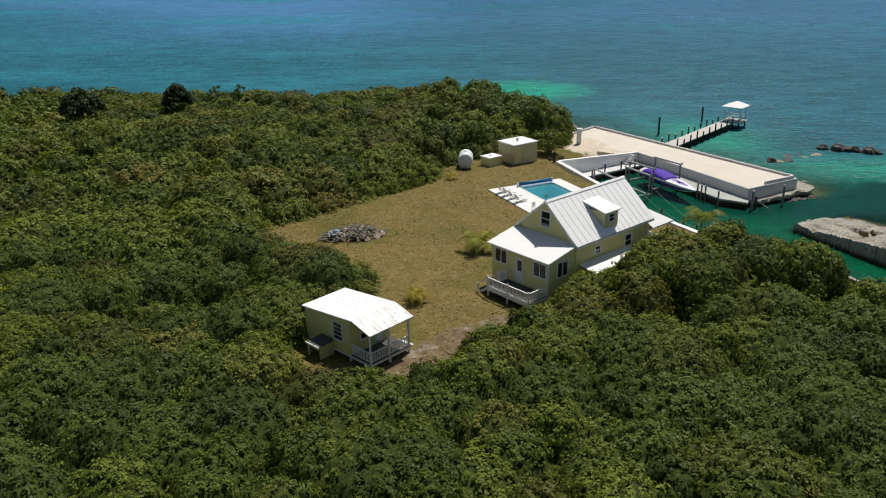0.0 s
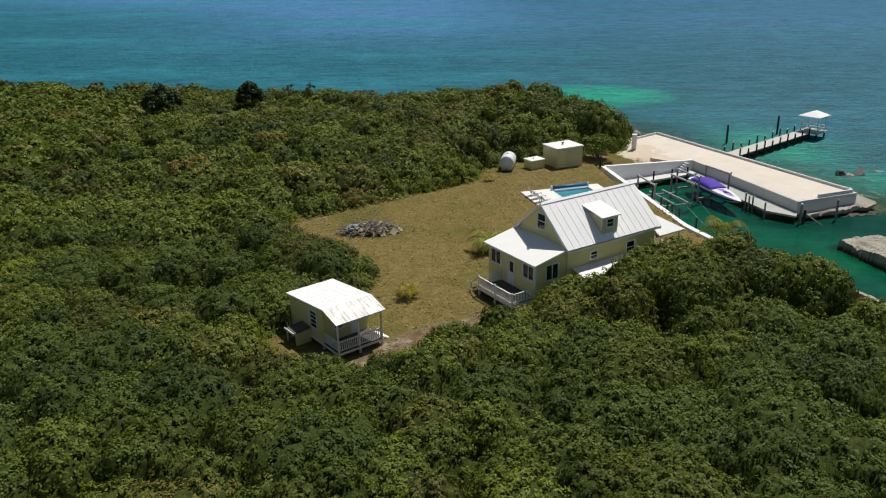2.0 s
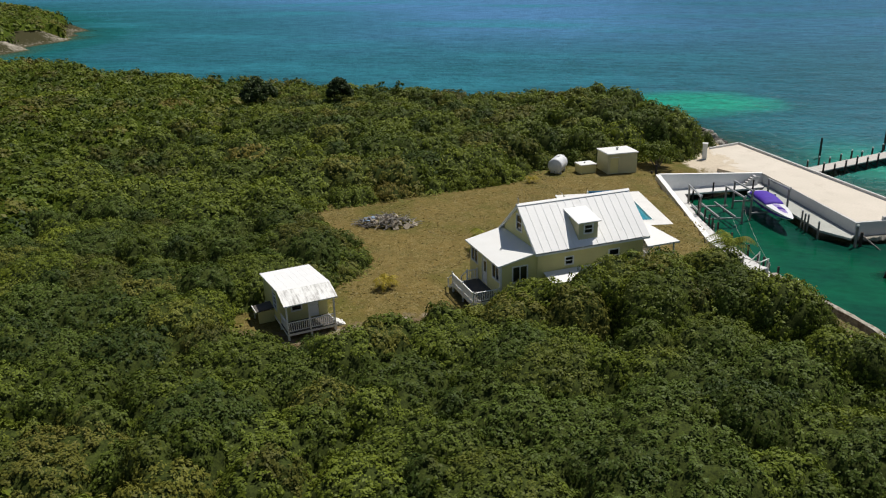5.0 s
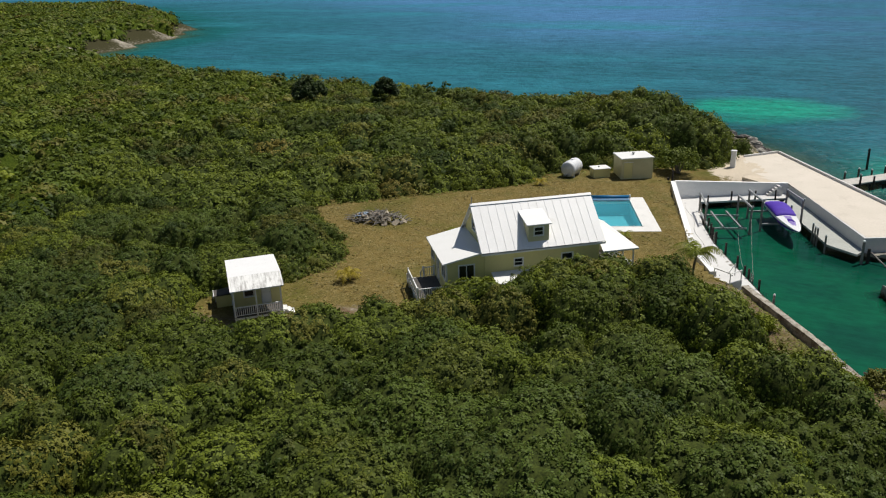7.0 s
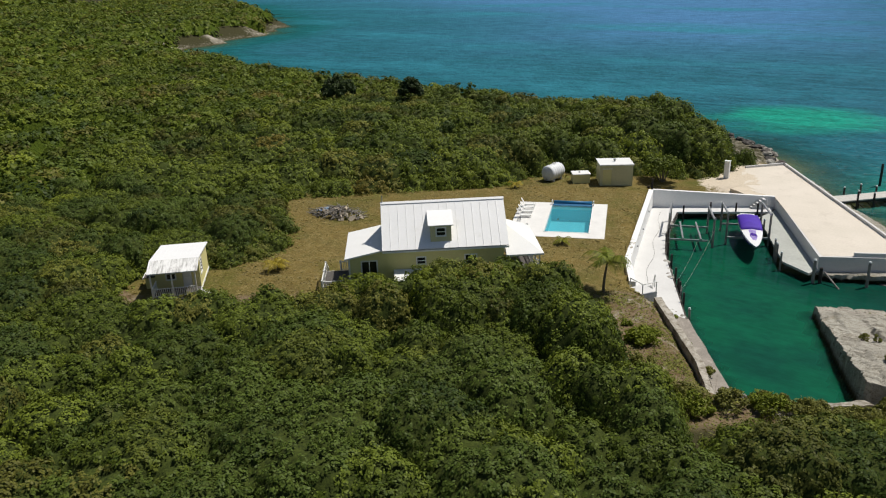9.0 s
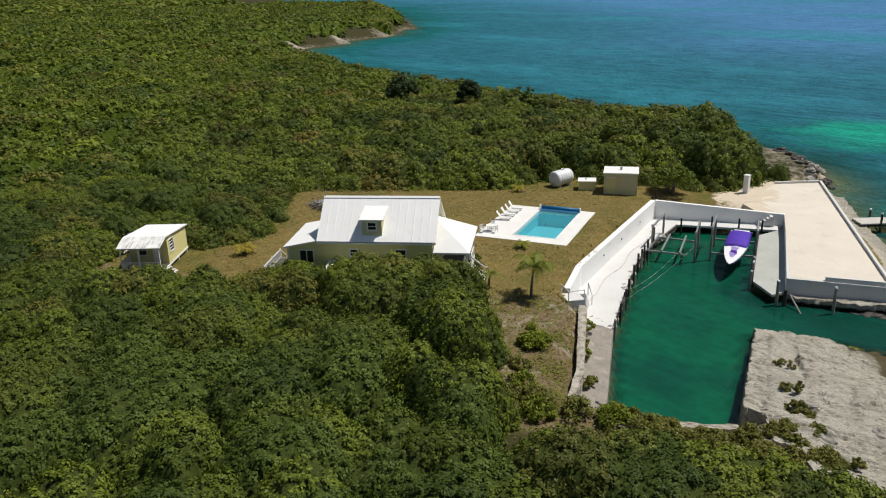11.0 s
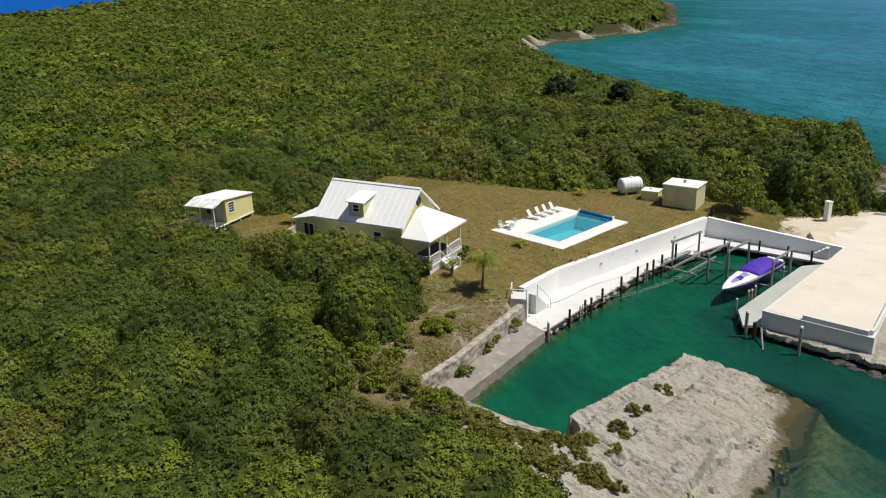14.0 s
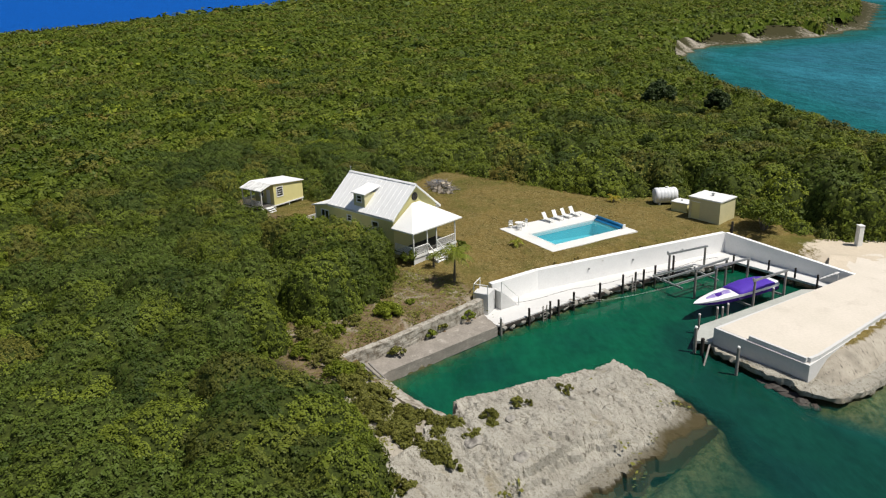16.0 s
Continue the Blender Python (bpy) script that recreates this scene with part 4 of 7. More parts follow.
# ---- house ----
def house():
    h = thing("house", pose(11.08, 62.11, 0, 0, 0, 40.3), "pale yellow wooden cottage with white metal roof and dormer", "house")
    u0, u1, v0, v1, zb, ze = 0.3, 11.0, 0.4, 7.4, 1.7, 6.85
    mid = 3.9
    top = lambda v: 6.62 + 0.85 * (mid - abs(v - mid))  # noqa: E731
    # long walls: local x runs along the wall
    holes = [(2.75, 3.5, 5.12, 5.78), (7.15, 8.15, 4.65, 5.8)]
    bm = wall_bm(u1 - u0, zb, lambda x: ze, holes, 0.15)
    w = part("wall", bm, M_YELLOW, h)
    w.matrix_basis = Matrix.Translation((u0, v0, 0))
    for a, b, c, d in holes:
        window(h, Matrix.Translation((u0 + a, v0, c)), b - a, d - c)
    w = part("wall", wall_bm(u1 - u0, zb, lambda x: ze, [], 0.15), M_YELLOW, h)
    w.matrix_basis = Matrix.Translation((u0, v1 - 0.15, 0))
    # gable walls, with the upper window to the west and a round vent to the east
    gh = (4.05 - 0.53 - v0, 4.05 + 0.53 - v0, 7.55, 8.95)
    g = part("wall", wall_bm(v1 - v0 - 0.3, zb, lambda x: top(x + v0 + 0.15), [(gh[0] - 0.15, gh[1] - 0.15, gh[2], gh[3])], 0.15, (mid - v0 - 0.15,)), M_YELLOW, h)
    g.matrix_basis = Matrix.Translation((u0 + 0.15, v0 + 0.15, 0)) @ Matrix.Rotation(radians(90), 4, "Z")
    wmat = Matrix.Translation((u0, v0 + gh[1], gh[2])) @ Matrix.Rotation(radians(-90), 4, "Z")
    window(h, wmat, gh[1] - gh[0], gh[3] - gh[2])
    g = part("wall", wall_bm(v1 - v0 - 0.3, zb, lambda x: top(x + v0 + 0.15), [], 0.15, (mid - v0 - 0.15,)), M_YELLOW, h)
    g.matrix_basis = Matrix.Translation((u1, v0 + 0.15, 0)) @ Matrix.Rotation(radians(90), 4, "Z")
    vent = part("round_vent", rod((u1 - 0.02, 3.95, 8.55), (u1 + 0.05, 3.95, 8.55), 0.47, n=24), M_DARK, h, "dark round louvred vent")
    for k in range(-3, 4):
        z = 0.125 * k
        half = math.sqrt(0.43 ** 2 - z * z)
        part("louvre", bx(u1 + 0.05, u1 + 0.075, 3.95 - half, 3.95 + half, 8.55 + z - 0.02, 8.55 + z + 0.02), M_DECK, vent)
    # main roof: pans with a raised seam each, in two slopes
    n, x0, x1 = 15, -0.05, 11.4
    wpan = (x1 - x0) / n
    slope = math.hypot(3.93, 3.32)
    pan = bx(0, wpan - 0.004, 0, slope, -0.07, 0.0)
    bx(0.0, 0.05, 0, slope, 0.0, 0.026, pan)
    roof = new("roof")
    roof.parent = h
    first = part("roof_panel", pan, M_ROOF, roof)
    tilt = math.atan2(3.32, 3.93)
    for k in range(n):
        a = Matrix.Translation((x0 + k * wpan, -0.03, 6.72)) @ Matrix.Rotation(tilt, 4, "X")
        b = Matrix.Translation((x0 + (k + 1) * wpan, 7.83, 6.72)) @ Matrix.Rotation(math.pi, 4, "Z") @ Matrix.Rotation(tilt, 4, "X")
        if k:
            share(first, a, roof)
        else:
            first.matrix_basis = a
        share(first, b, roof)
    part("ridge_cap", prism([(x0 - 0.03, 3.70), (x1 + 0.03, 3.70), (x1 + 0.03, 3.9), (x0 - 0.03, 3.9)], [9.94, 9.94, 10.09, 10.09], [9.97, 9.97, 10.13, 10.13], prism([(x0 - 0.03, 3.9), (x1 + 0.03, 3.9), (x1 + 0.03, 4.1), (x0 - 0.03, 4.1)], [10.09, 10.09, 9.94, 9.94], [10.13, 10.13, 9.97, 9.97])), M_ROOF, roof)
    for x in (x0 - 0.02, x1 - 0.02):  # barge boards
        for v_e in (0.0, 7.8):
            q = [(x, v_e), (x + 0.04, v_e), (x + 0.04, mid), (x, mid)]
            part("barge_board", prism(q, [6.47, 6.47, 9.79, 9.79], [6.64, 6.64, 9.97, 9.97]), M_TRIM, roof)
    for v_e in (-0.04, 7.80):
        part("fascia", bx(x0 + 0.03, x1 - 0.03, v_e, v_e + 0.04, 6.46, 6.62), M_TRIM, roof)
        part("soffit", bx(x0 + 0.03, x1 - 0.03, *((0.0, 0.4) if v_e < 1 else (7.4, 7.8)), 6.50, 6.53), M_TRIM, roof)
    part("finial", rod((0.1, 3.9, 10.1), (0.1, 3.9, 10.75), 0.04, 0.03, 6, rod((0.1, 3.72, 10.55), (0.1, 4.08, 10.55), 0.03, 0.03, 6)), M_STEEL, h)
    # dormer
    d = new("dormer")
    d.parent = h
    a, b, f, zt = 4.35, 6.25, 0.5, 8.72
    zr = lambda v: 6.72 + 0.845 * v  # noqa: E731
    front = wall_bm(b - a, zr(f) - 0.05, lambda x: zt, [(0.55, 1.35, 7.72, 8.45)], 0.12)
    w = part("wall", front, M_CREAM, d)
    w.matrix_basis = Matrix.Translation((a, f, 0))
    window(d, Matrix.Translation((a + 0.55, f, 7.72)), 0.8, 0.73)
    for x in (a, b - 0.1):
        bm = bmesh.new()
        vb = (zt - 6.72) / 0.845
        lo = [bm.verts.new((x + o, v, z)) for o in (0, 0.1) for v, z in ((f + 0.12, zr(f + 0.12) - 0.05), (vb, zt), (f + 0.12, zt))]
        bm.faces.new(lo[:3])
        bm.faces.new(lo[3:][::-1])
        for i, j in ((0, 1), (1, 2), (2, 0)):
            bm.faces.new((lo[i], lo[i + 3], lo[j + 3], lo[j]))
        bmesh.ops.recalc_face_normals(bm, faces=bm.faces[:])
        part("cheek", bm, M_CREAM, d)
    vb = (9.3 - 6.72) / 0.845
    part("dormer_roof", slab([(a - 0.2, f - 0.2, zt + 0.06), (b + 0.2, f - 0.2, zt + 0.06), (b + 0.2, vb + 0.1, 9.36), (a - 0.2, vb + 0.1, 9.36)], 0.09), M_ROOF, d)
    # sun room on the west gable
    s = new("sun_room")
    s.parent = h
    fz = lambda u: 5.93 + 0.2 * (u + 3.4)  # noqa: E731
    wh = [(7.4 - 6.95, 7.4 - 5.55, 4.35, 5.6), (7.4 - 4.42, 7.4 - 3.5, 3.0, 5.35), (7.4 - 2.2, 7.4 - 0.78, 4.35, 5.6)]
    w = part("wall", wall_bm(6.9, zb, lambda x: 5.85, wh, 0.12), M_YELLOW, s)
    w.matrix_basis = Matrix.Translation((-3.15, 7.4, 0)) @ Matrix.Rotation(radians(-90), 4, "Z")
    for i in (0, 2):
        a_, b_, c_, d_ = wh[i]
        window(s, Matrix.Translation((-3.15, 7.4 - a_, c_)) @ Matrix.Rotation(radians(-90), 4, "Z"), b_ - a_, d_ - c_, 1, 2)
    door = new("door")
    door.parent, door.matrix_basis = s, Matrix.Translation((-3.15, 7.4 - wh[1][0], 3.0)) @ Matrix.Rotation(radians(-90), 4, "Z")
    part("door_frame", bx(0.92, 1.0, -0.05, 0.1, 0, 2.43, bx(-0.08, 0.0, -0.05, 0.1, 0, 2.43, bx(0, 0.92, -0.05, 0.1, 2.35, 2.43))), M_TRIM, door)
    leaf = wall_bm(0.9, 0.02, lambda x: 2.33, [(0.18, 0.72, 1.15, 2.15)], 0.05)
    lf = part("door_leaf", leaf, M_TRIM, door)
    lf.matrix_basis = Matrix.Translation((0.01, 0.03, 0))
    part("pane", bx(0.19, 0.73, 0.045, 0.06, 1.15, 2.15), M_GLASS, door)
    part("handle", rod((0.84, -0.04, 1.0), (0.84, 0.03, 1.0), 0.03, n=8), M_STEEL, door)
    side = [(1.05, 2.4, 4.2, 5.6)]
    for v in (0.5, 7.28):
        w = part("wall", wall_bm(3.4, zb, lambda x: fz(x - 3.03) - 0.12, side if v < 1 else [], 0.12), M_YELLOW, s)
        w.matrix_basis = Matrix.Translation((-3.03, v, 0))
    window(s, Matrix.Translation((-3.03 + 1.05, 0.5, 4.2)), 1.35, 1.4, 1, 2)
    part("sun_room_roof", slab([(-3.5, 0.2, fz(-3.5) + 0.1), (0.3, 0.2, fz(0.3) + 0.1), (0.3, 7.75, fz(0.3) + 0.1), (-3.5, 7.75, fz(-3.5) + 0.1)], 0.14), M_WHITE, s)
    part("corner_board", bx(-3.19, -3.03, 0.46, 0.62, zb, 5.8), M_TRIM, s)
    # west deck with its steps
    k = new("west_deck")
    k.parent = h
    dz = 2.95
    first = part("deck_board", bx(-5.75, -3.17, 0, 0.236, dz - 0.04, dz), M_DECK, k)
    first.matrix_basis = Matrix.Translation((0, 0.35, 0))
    for i in range(1, 21):
        share(first, Matrix.Translation((0, 0.35 + 0.24 * i, 0)), k)
    part("rim_joist", bx(-5.80, -5.75, 0.33, 5.4, dz - 0.30, dz), M_TRIM, k)
    part("rim_joist", bx(-5.75, -3.17, 0.30, 0.345, dz - 0.30, dz), M_TRIM, k)
    part("rim_joist", bx(-5.75, -3.17, 5.40, 5.445, dz - 0.30, dz), M_TRIM, k)
    for x in (-5.7, -3.6):
        for y in (0.45, 2.9, 5.3):
            part("support_post", bx(x - 0.07, x + 0.07, y - 0.07, y + 0.07, 1.7, dz - 0.05), M_TRIM, k)
    railing(k, (-5.72, 0.40), (-5.72, 5.35), dz, posts=(0, 0.5, 1))
    railing(k, (-5.6, 0.40), (-3.3, 0.40), dz, posts=(1,))
    railing(k, (-4.3, 5.38), (-3.3, 5.38), dz, posts=(0, 1))
    for i in range(4):
        part("stair_tread", bx(-5.65, -4.4, 5.46 + 0.28 * i, 5.76 + 0.28 * i, dz - 0.22 * (i + 1) - 0.05, dz - 0.22 * (i + 1)), M_DECK, k)
    for x in (-5.7, -4.4):
        part("stringer", prism([(x, 5.45), (x + 0.05, 5.45), (x + 0.05, 6.7), (x, 6.7)], [dz - 0.35, dz - 0.35, 1.8, 1.8], [dz - 0.05, dz - 0.05, 2.0, 2.0]), M_TRIM, k)
        part("stair_rail", prism([(x, 5.40), (x + 0.07, 5.40), (x + 0.07, 6.7), (x, 6.7)], [dz + 0.82, dz + 0.82, 2.75, 2.75], [dz + 0.95, dz + 0.95, 2.88, 2.88]), M_TRIM, k)
        part("newel", bx(x - 0.02, x + 0.09, 6.6, 6.71, 1.85, 2.95), M_TRIM, k)
    # east porch with a hipped roof
    e = new("east_porch")
    e.parent = h
    dz = 3.0
    first = part("deck_board", bx(11.16, 14.3, 0, 0.236, dz - 0.04, dz), M_DECK, e)
    first.matrix_basis = Matrix.Translation((0, 0.2, 0))
    for i in range(1, 29):
        share(first, Matrix.Translation((0, 0.2 + 0.24 * i, 0)), e)
    part("rim_joist", bx(14.3, 14.35, 0.15, 7.2, dz - 0.3, dz), M_TRIM, e)
    part("rim_joist", bx(11.16, 14.3, 0.15, 0.195, dz - 0.3, dz), M_TRIM, e)
    part("skirt", bx(14.18, 14.24, 0.25, 7.1, 1.8, dz - 0.3), M_CONC, e)
    for y in (0.28, 2.45, 3.95, 7.05):
        part("porch_post", bx(14.2, 14.32, y - 0.06, y + 0.06, 1.7, 5.62), M_TRIM, e)
    part("beam", bx(14.19, 14.31, 0.35, 7.0, 5.45, 5.61), M_TRIM, e)
    part("beam", bx(11.16, 14.18, 0.22, 0.34, 5.45, 5.61), M_TRIM, e)
    railing(e, (11.25, 0.28), (14.15, 0.28), dz)
    railing(e, (14.26, 0.36), (14.26, 2.4), dz)
    railing(e, (14.26, 4.02), (14.26, 6.98), dz)
    for i in range(5):
        part("stair_tread", bx(14.36 + 0.28 * i, 14.66 + 0.28 * i, 2.52, 3.9, dz - 0.2 * (i + 1) - 0.06, dz - 0.2 * (i + 1)), M_TRIM, e)
    for y in (2.45, 3.92):
        q = [(14.36, y), (14.36, y + 0.06), (15.85, y + 0.06), (15.85, y)]
        part("stringer", prism(q, [dz - 0.4, dz - 0.4, 1.75, 1.75], [dz - 0.05, dz - 0.05, 2.0, 2.0]), M_TRIM, e)
        part("stair_rail", prism(q, [dz + 0.78, dz + 0.78, 2.6, 2.6], [dz + 0.95, dz + 0.95, 2.77, 2.77]), M_TRIM, e)
        part("newel", bx(15.78, 15.9, y - 0.03, y + 0.09, 1.75, 2.9), M_TRIM, e)
    r0, r1, va, vb_, zl, zh = 11.16, 14.6, -0.12, 8.0, 5.75, 7.9
    bm = bmesh.new()
    A, B, C, D = (r0, va, zl), (r1, va, zl), (r1, vb_, zl), (r0, vb_, zl)
    E, F = (r0, va + 3.45, zh), (r0, vb_ - 3.45, zh)
    v = [bm.verts.new(q) for q in (A, B, C, D, E, F)]
    for f_ in ((0, 1, 4), (1, 2, 5, 4), (2, 3, 5)):
        bm.faces.new([v[i] for i in f_])
    lowv = [bm.verts.new((x, y, z - 0.14)) for x, y, z in (A, B, C, D)]
    for i in range(3):
        bm.faces.new((v[i], lowv[i], lowv[i + 1], v[i + 1]))
    bm.faces.new(lowv)
    bmesh.ops.recalc_face_normals(bm, faces=bm.faces[:])
    part("porch_roof", bm, M_WHITE, e)
    # lean-to along the south wall
    t = new("lean_to")
    t.parent = h
    part("lean_to_roof", slab([(0.9, -1.45, 4.33), (8.2, -1.45, 4.33), (8.2, 0.39, 4.72), (0.9, 0.39, 4.72)], 0.09), M_WHITE, t)
    for x in (1.1, 4.5, 8.0):
        part("lean_to_post", bx(x - 0.05, x + 0.05, -1.36, -1.26, 1.6, 4.25), M_TRIM, t)
    part("store_wall", bx(7.0, 8.1, -1.2, 0.36, 1.6, 4.22), M_YELLOW, t)
    return h


house()


# ---- cabin ----
def cabin():
    h = thing("cabin", pose(-6.27, 49.25, 0, 0, 0, 45.9), "small pale yellow cabin on stilts with white porch", "cabin")
    fz = 2.62
    rz = lambda v: (5.10 + 0.30 * v) if v < 1.95 else (5.685 - 0.099 * (v - 1.95))  # noqa: E731
    for u in (0.2, 4.18):
        wl = [(3.4 - 2.45, 4.45 - 2.45, 3.4, 4.85)] if u < 1 else [(3.0 - 2.45, 4.1 - 2.45, 3.65, 4.95)]
        w = part("wall", wall_bm(5.45, fz - 0.25, lambda x: rz(x + 2.45) - 0.1, wl, 0.12), M_YELLOW, h)
        w.matrix_basis = Matrix.Translation((u + 0.12, 2.45, 0)) @ Matrix.Rotation(radians(90), 4, "Z")
    window(h, Matrix.Translation((0.2, 4.45, 3.4)) @ Matrix.Rotation(radians(-90), 4, "Z"), 1.05, 1.45, 4, 1, "louvre_window")
    window(h, Matrix.Translation((4.3, 3.0, 3.65)) @ Matrix.Rotation(radians(90), 4, "Z"), 1.1, 1.3, 4, 1, "louvre_window")
    dr = [(2.35, 3.2, fz, 4.65), (0.9, 1.7, 3.5, 4.6)]
    w = part("wall", wall_bm(3.86, fz - 0.25, lambda x: rz(2.45) - 0.1, dr, 0.1), M_YELLOW, h)
    w.matrix_basis = Matrix.Translation((0.32, 2.45, 0))
    window(h, Matrix.Translation((0.32 + 0.9, 2.45, 3.5)), 0.8, 1.1)
    door = new("door")
    door.parent, door.matrix_basis = h, Matrix.Translation((0.32 + 2.35, 2.45, fz))
    part("door_leaf", bx(0.03, 0.82, 0.02, 0.07, 0.02, 2.0), M_TRIM, door)
    for z in (0.25, 1.15):
        part("door_panel", bx(0.13, 0.72, 0.0, 0.02, z, z + 0.7), M_WHITE, door)
    part("handle", rod((0.74, -0.06, 1.0), (0.74, 0.02, 1.0), 0.03), M_STEEL, door)
    w = part("wall", wall_bm(3.86, fz - 0.25, lambda x: rz(7.9) - 0.1, [], 0.1), M_YELLOW, h)
    w.matrix_basis = Matrix.Translation((0.32, 7.8, 0))
    part("floor_frame", bx(0.14, 4.36, 0.18, 7.9, fz - 0.25, fz - 0.07), M_TRIM, h)
    first = part("deck_board", bx(0.18, 4.3, 0, 0.24, fz - 0.065, fz - 0.02), M_DECK, h)
    first.matrix_basis = Matrix.Translation((0, 0.2, 0))
    for i in range(1, 9):
        share(first, Matrix.Translation((0, 0.2 + 0.245 * i, 0)), h)
    for u in (0.25, 2.15, 4.2):
        for v in (0.28, 2.6, 5.2, 7.7):
            part("stilt", bx(u - 0.08, u + 0.08, v - 0.08, v + 0.08, 1.6, fz - 0.25), M_TRIM, h)
    for u in (0.24, 2.1, 4.2):
        part("porch_post", bx(u - 0.06, u + 0.06, 0.2, 0.32, fz - 0.02, 5.1), M_TRIM, h)
    part("porch_beam", bx(0.18, 4.26, 0.19, 0.33, 4.93, 5.07), M_TRIM, h)
    railing(h, (0.3, 0.26), (2.04, 0.26), fz, 0.9)
    railing(h, (2.16, 0.26), (4.14, 0.26), fz, 0.9)
    railing(h, (0.24, 2.4), (0.24, 0.34), fz, 0.9)
    # roof: ribbed sheets, the front slope stained
    for k in range(9):
        a = 0.5 * k
        bm = slab([(a, 1.95, 5.70), (a + 0.5, 1.95, 5.70), (a + 0.5, 8.1, 5.10), (a, 8.1, 5.10)], 0.09)
        slab([(a, 1.95, 5.706), (a + 0.05, 1.95, 5.706), (a + 0.05, 8.1, 5.106), (a, 8.1, 5.106)], 0.007, bm)
        part("roof_sheet", bm, M_ROOF, h)
        bm = slab([(a, -0.03, 5.11), (a + 0.5, -0.03, 5.11), (a + 0.5, 1.946, 5.70), (a, 1.946, 5.70)], 0.09)
        slab([(a, -0.03, 5.117), (a + 0.05, -0.03, 5.117), (a + 0.05, 1.946, 5.707), (a, 1.946, 5.707)], 0.008, bm)
        part("porch_roof_sheet", bm, M_STAIN, h, "white metal sheet with dark streaky stains")
    # lean-to box by the side wall
    part("store_roof", slab([(-1.35, 4.45, 3.12), (0.18, 4.45, 3.28), (0.18, 5.95, 3.28), (-1.35, 5.95, 3.12)], 0.06), M_DECK, h, "grey sheet roof")
    part("store_fascia", bx(-1.42, -1.35, 4.4, 6.0, 2.98, 3.16), M_TRIM, h)
    part("store_panel", bx(-1.2, 0.18, 4.5, 4.58, 1.7, 3.04), M_YELLOW, h)
    part("store_post", bx(-1.3, -1.2, 5.8, 5.9, 1.7, 3.0), M_TRIM, h)
    for i in range(3):
        part("stair_tread", bx(4.4 + 0.3 * i, 4.72 + 0.3 * i, 0.9, 1.9, fz - 0.2 * (i + 1) - 0.05, fz - 0.2 * (i + 1)), M_TRIM, h)
    part("stringer", prism([(4.38, 0.85), (5.4, 0.85), (5.4, 0.9), (4.38, 0.9)], [2.2, 1.7, 1.7, 2.2], [2.5, 1.9, 1.9, 2.5]), M_TRIM, h)
    part("stringer", prism([(4.38, 1.9), (5.4, 1.9), (5.4, 1.95), (4.38, 1.95)], [2.2, 1.7, 1.7, 2.2], [2.5, 1.9, 1.9, 2.5]), M_TRIM, h)
    return h


cabin()


# ---- pool ----
def pool():
    h = thing("swimming_pool", POOL_M, "rectangular swimming pool with clear turquoise water and white deck", "pool")
    z = 1.95
    bm = bmesh.new()
    for a in ((0, 4.05, -0.1, 13.0), (9.0, 10.8, -0.1, 13.0), (4.05, 9.0, -0.1, 1.7), (4.05, 9.0, 11.85, 13.0)):
        bx(*a[:2], *a[2:], z - 0.5, z, bm)
    part("pool_deck", bm, M_POOLDECK, h, "white concrete deck")
    bm = bmesh.new()
    b = [bm.verts.new(q) for q in ((4.0, 1.65, z - 0.02), (9.05, 1.65, z - 0.02), (9.05, 11.9, z - 0.02), (4.0, 11.9, z - 0.02), (4.0, 1.65, 0.6), (9.05, 1.65, 0.6), (9.05, 11.9, 0.0), (4.0, 11.9, 0.0))]
    for f in ((0, 1, 5, 4), (1, 2, 6, 5), (2, 3, 7, 6), (3, 0, 4, 7), (4, 5, 6, 7)):
        bm.faces.new([b[i] for i in f])
    bmesh.ops.recalc_face_normals(bm, faces=bm.faces[:])
    bmesh.ops.reverse_faces(bm, faces=bm.faces[:])
    part("basin", bm, M_POOL, h, "pale turquoise plaster basin")
    mp, nt, p = shader("pool_water")
    p.inputs["Base Color"].default_value, p.inputs["Roughness"].default_value, p.inputs["IOR"].default_value = (0.10, 0.50, 0.60, 1), 0.05, 1.33
    p.inputs["Alpha"].default_value = 0.35
    nt.links.new(node(nt, "ShaderNodeBump", {"Height": noise_at(nt, 2.5, 3), "Strength": 0.15, "Distance": 0.1}).outputs[0], p.inputs["Normal"])
    bm = bmesh.new()
    bm.faces.new([bm.verts.new(q) for q in ((4.06, 1.71, z - 0.14), (8.99, 1.71, z - 0.14), (8.99, 11.84, z - 0.14), (4.06, 11.84, z - 0.14))])
    part("pool_water", bm, mp, h)
    part("coping", bx(3.92, 4.05, 1.6, 11.9, z, z + 0.03, bx(9.0, 9.13, 1.6, 11.9, z, z + 0.03, bx(3.92, 9.13, 1.57, 1.7, z, z + 0.03))), M_TRIM, h)
    return h


pool()
c = thing("pool_cover_reel", POOL_M, "blue solar cover rolled on a reel at the pool's end", "pool cover")
part("rolled_cover", rod((4.2, 12.3, 2.22), (8.95, 12.3, 2.22), 0.24, n=16), M_BLUE, c, smooth=True)
part("loose_cover", slab([(4.2, 11.75, 1.99), (8.95, 11.75, 1.99), (8.95, 12.1, 2.16), (4.2, 12.1, 2.16)], 0.03), M_BLUE, c)
for x in (4.0, 9.1):
    part("reel_stand", bx(x - 0.05, x + 0.05, 12.1, 12.5, 1.95, 2.5), M_TRIM, c)


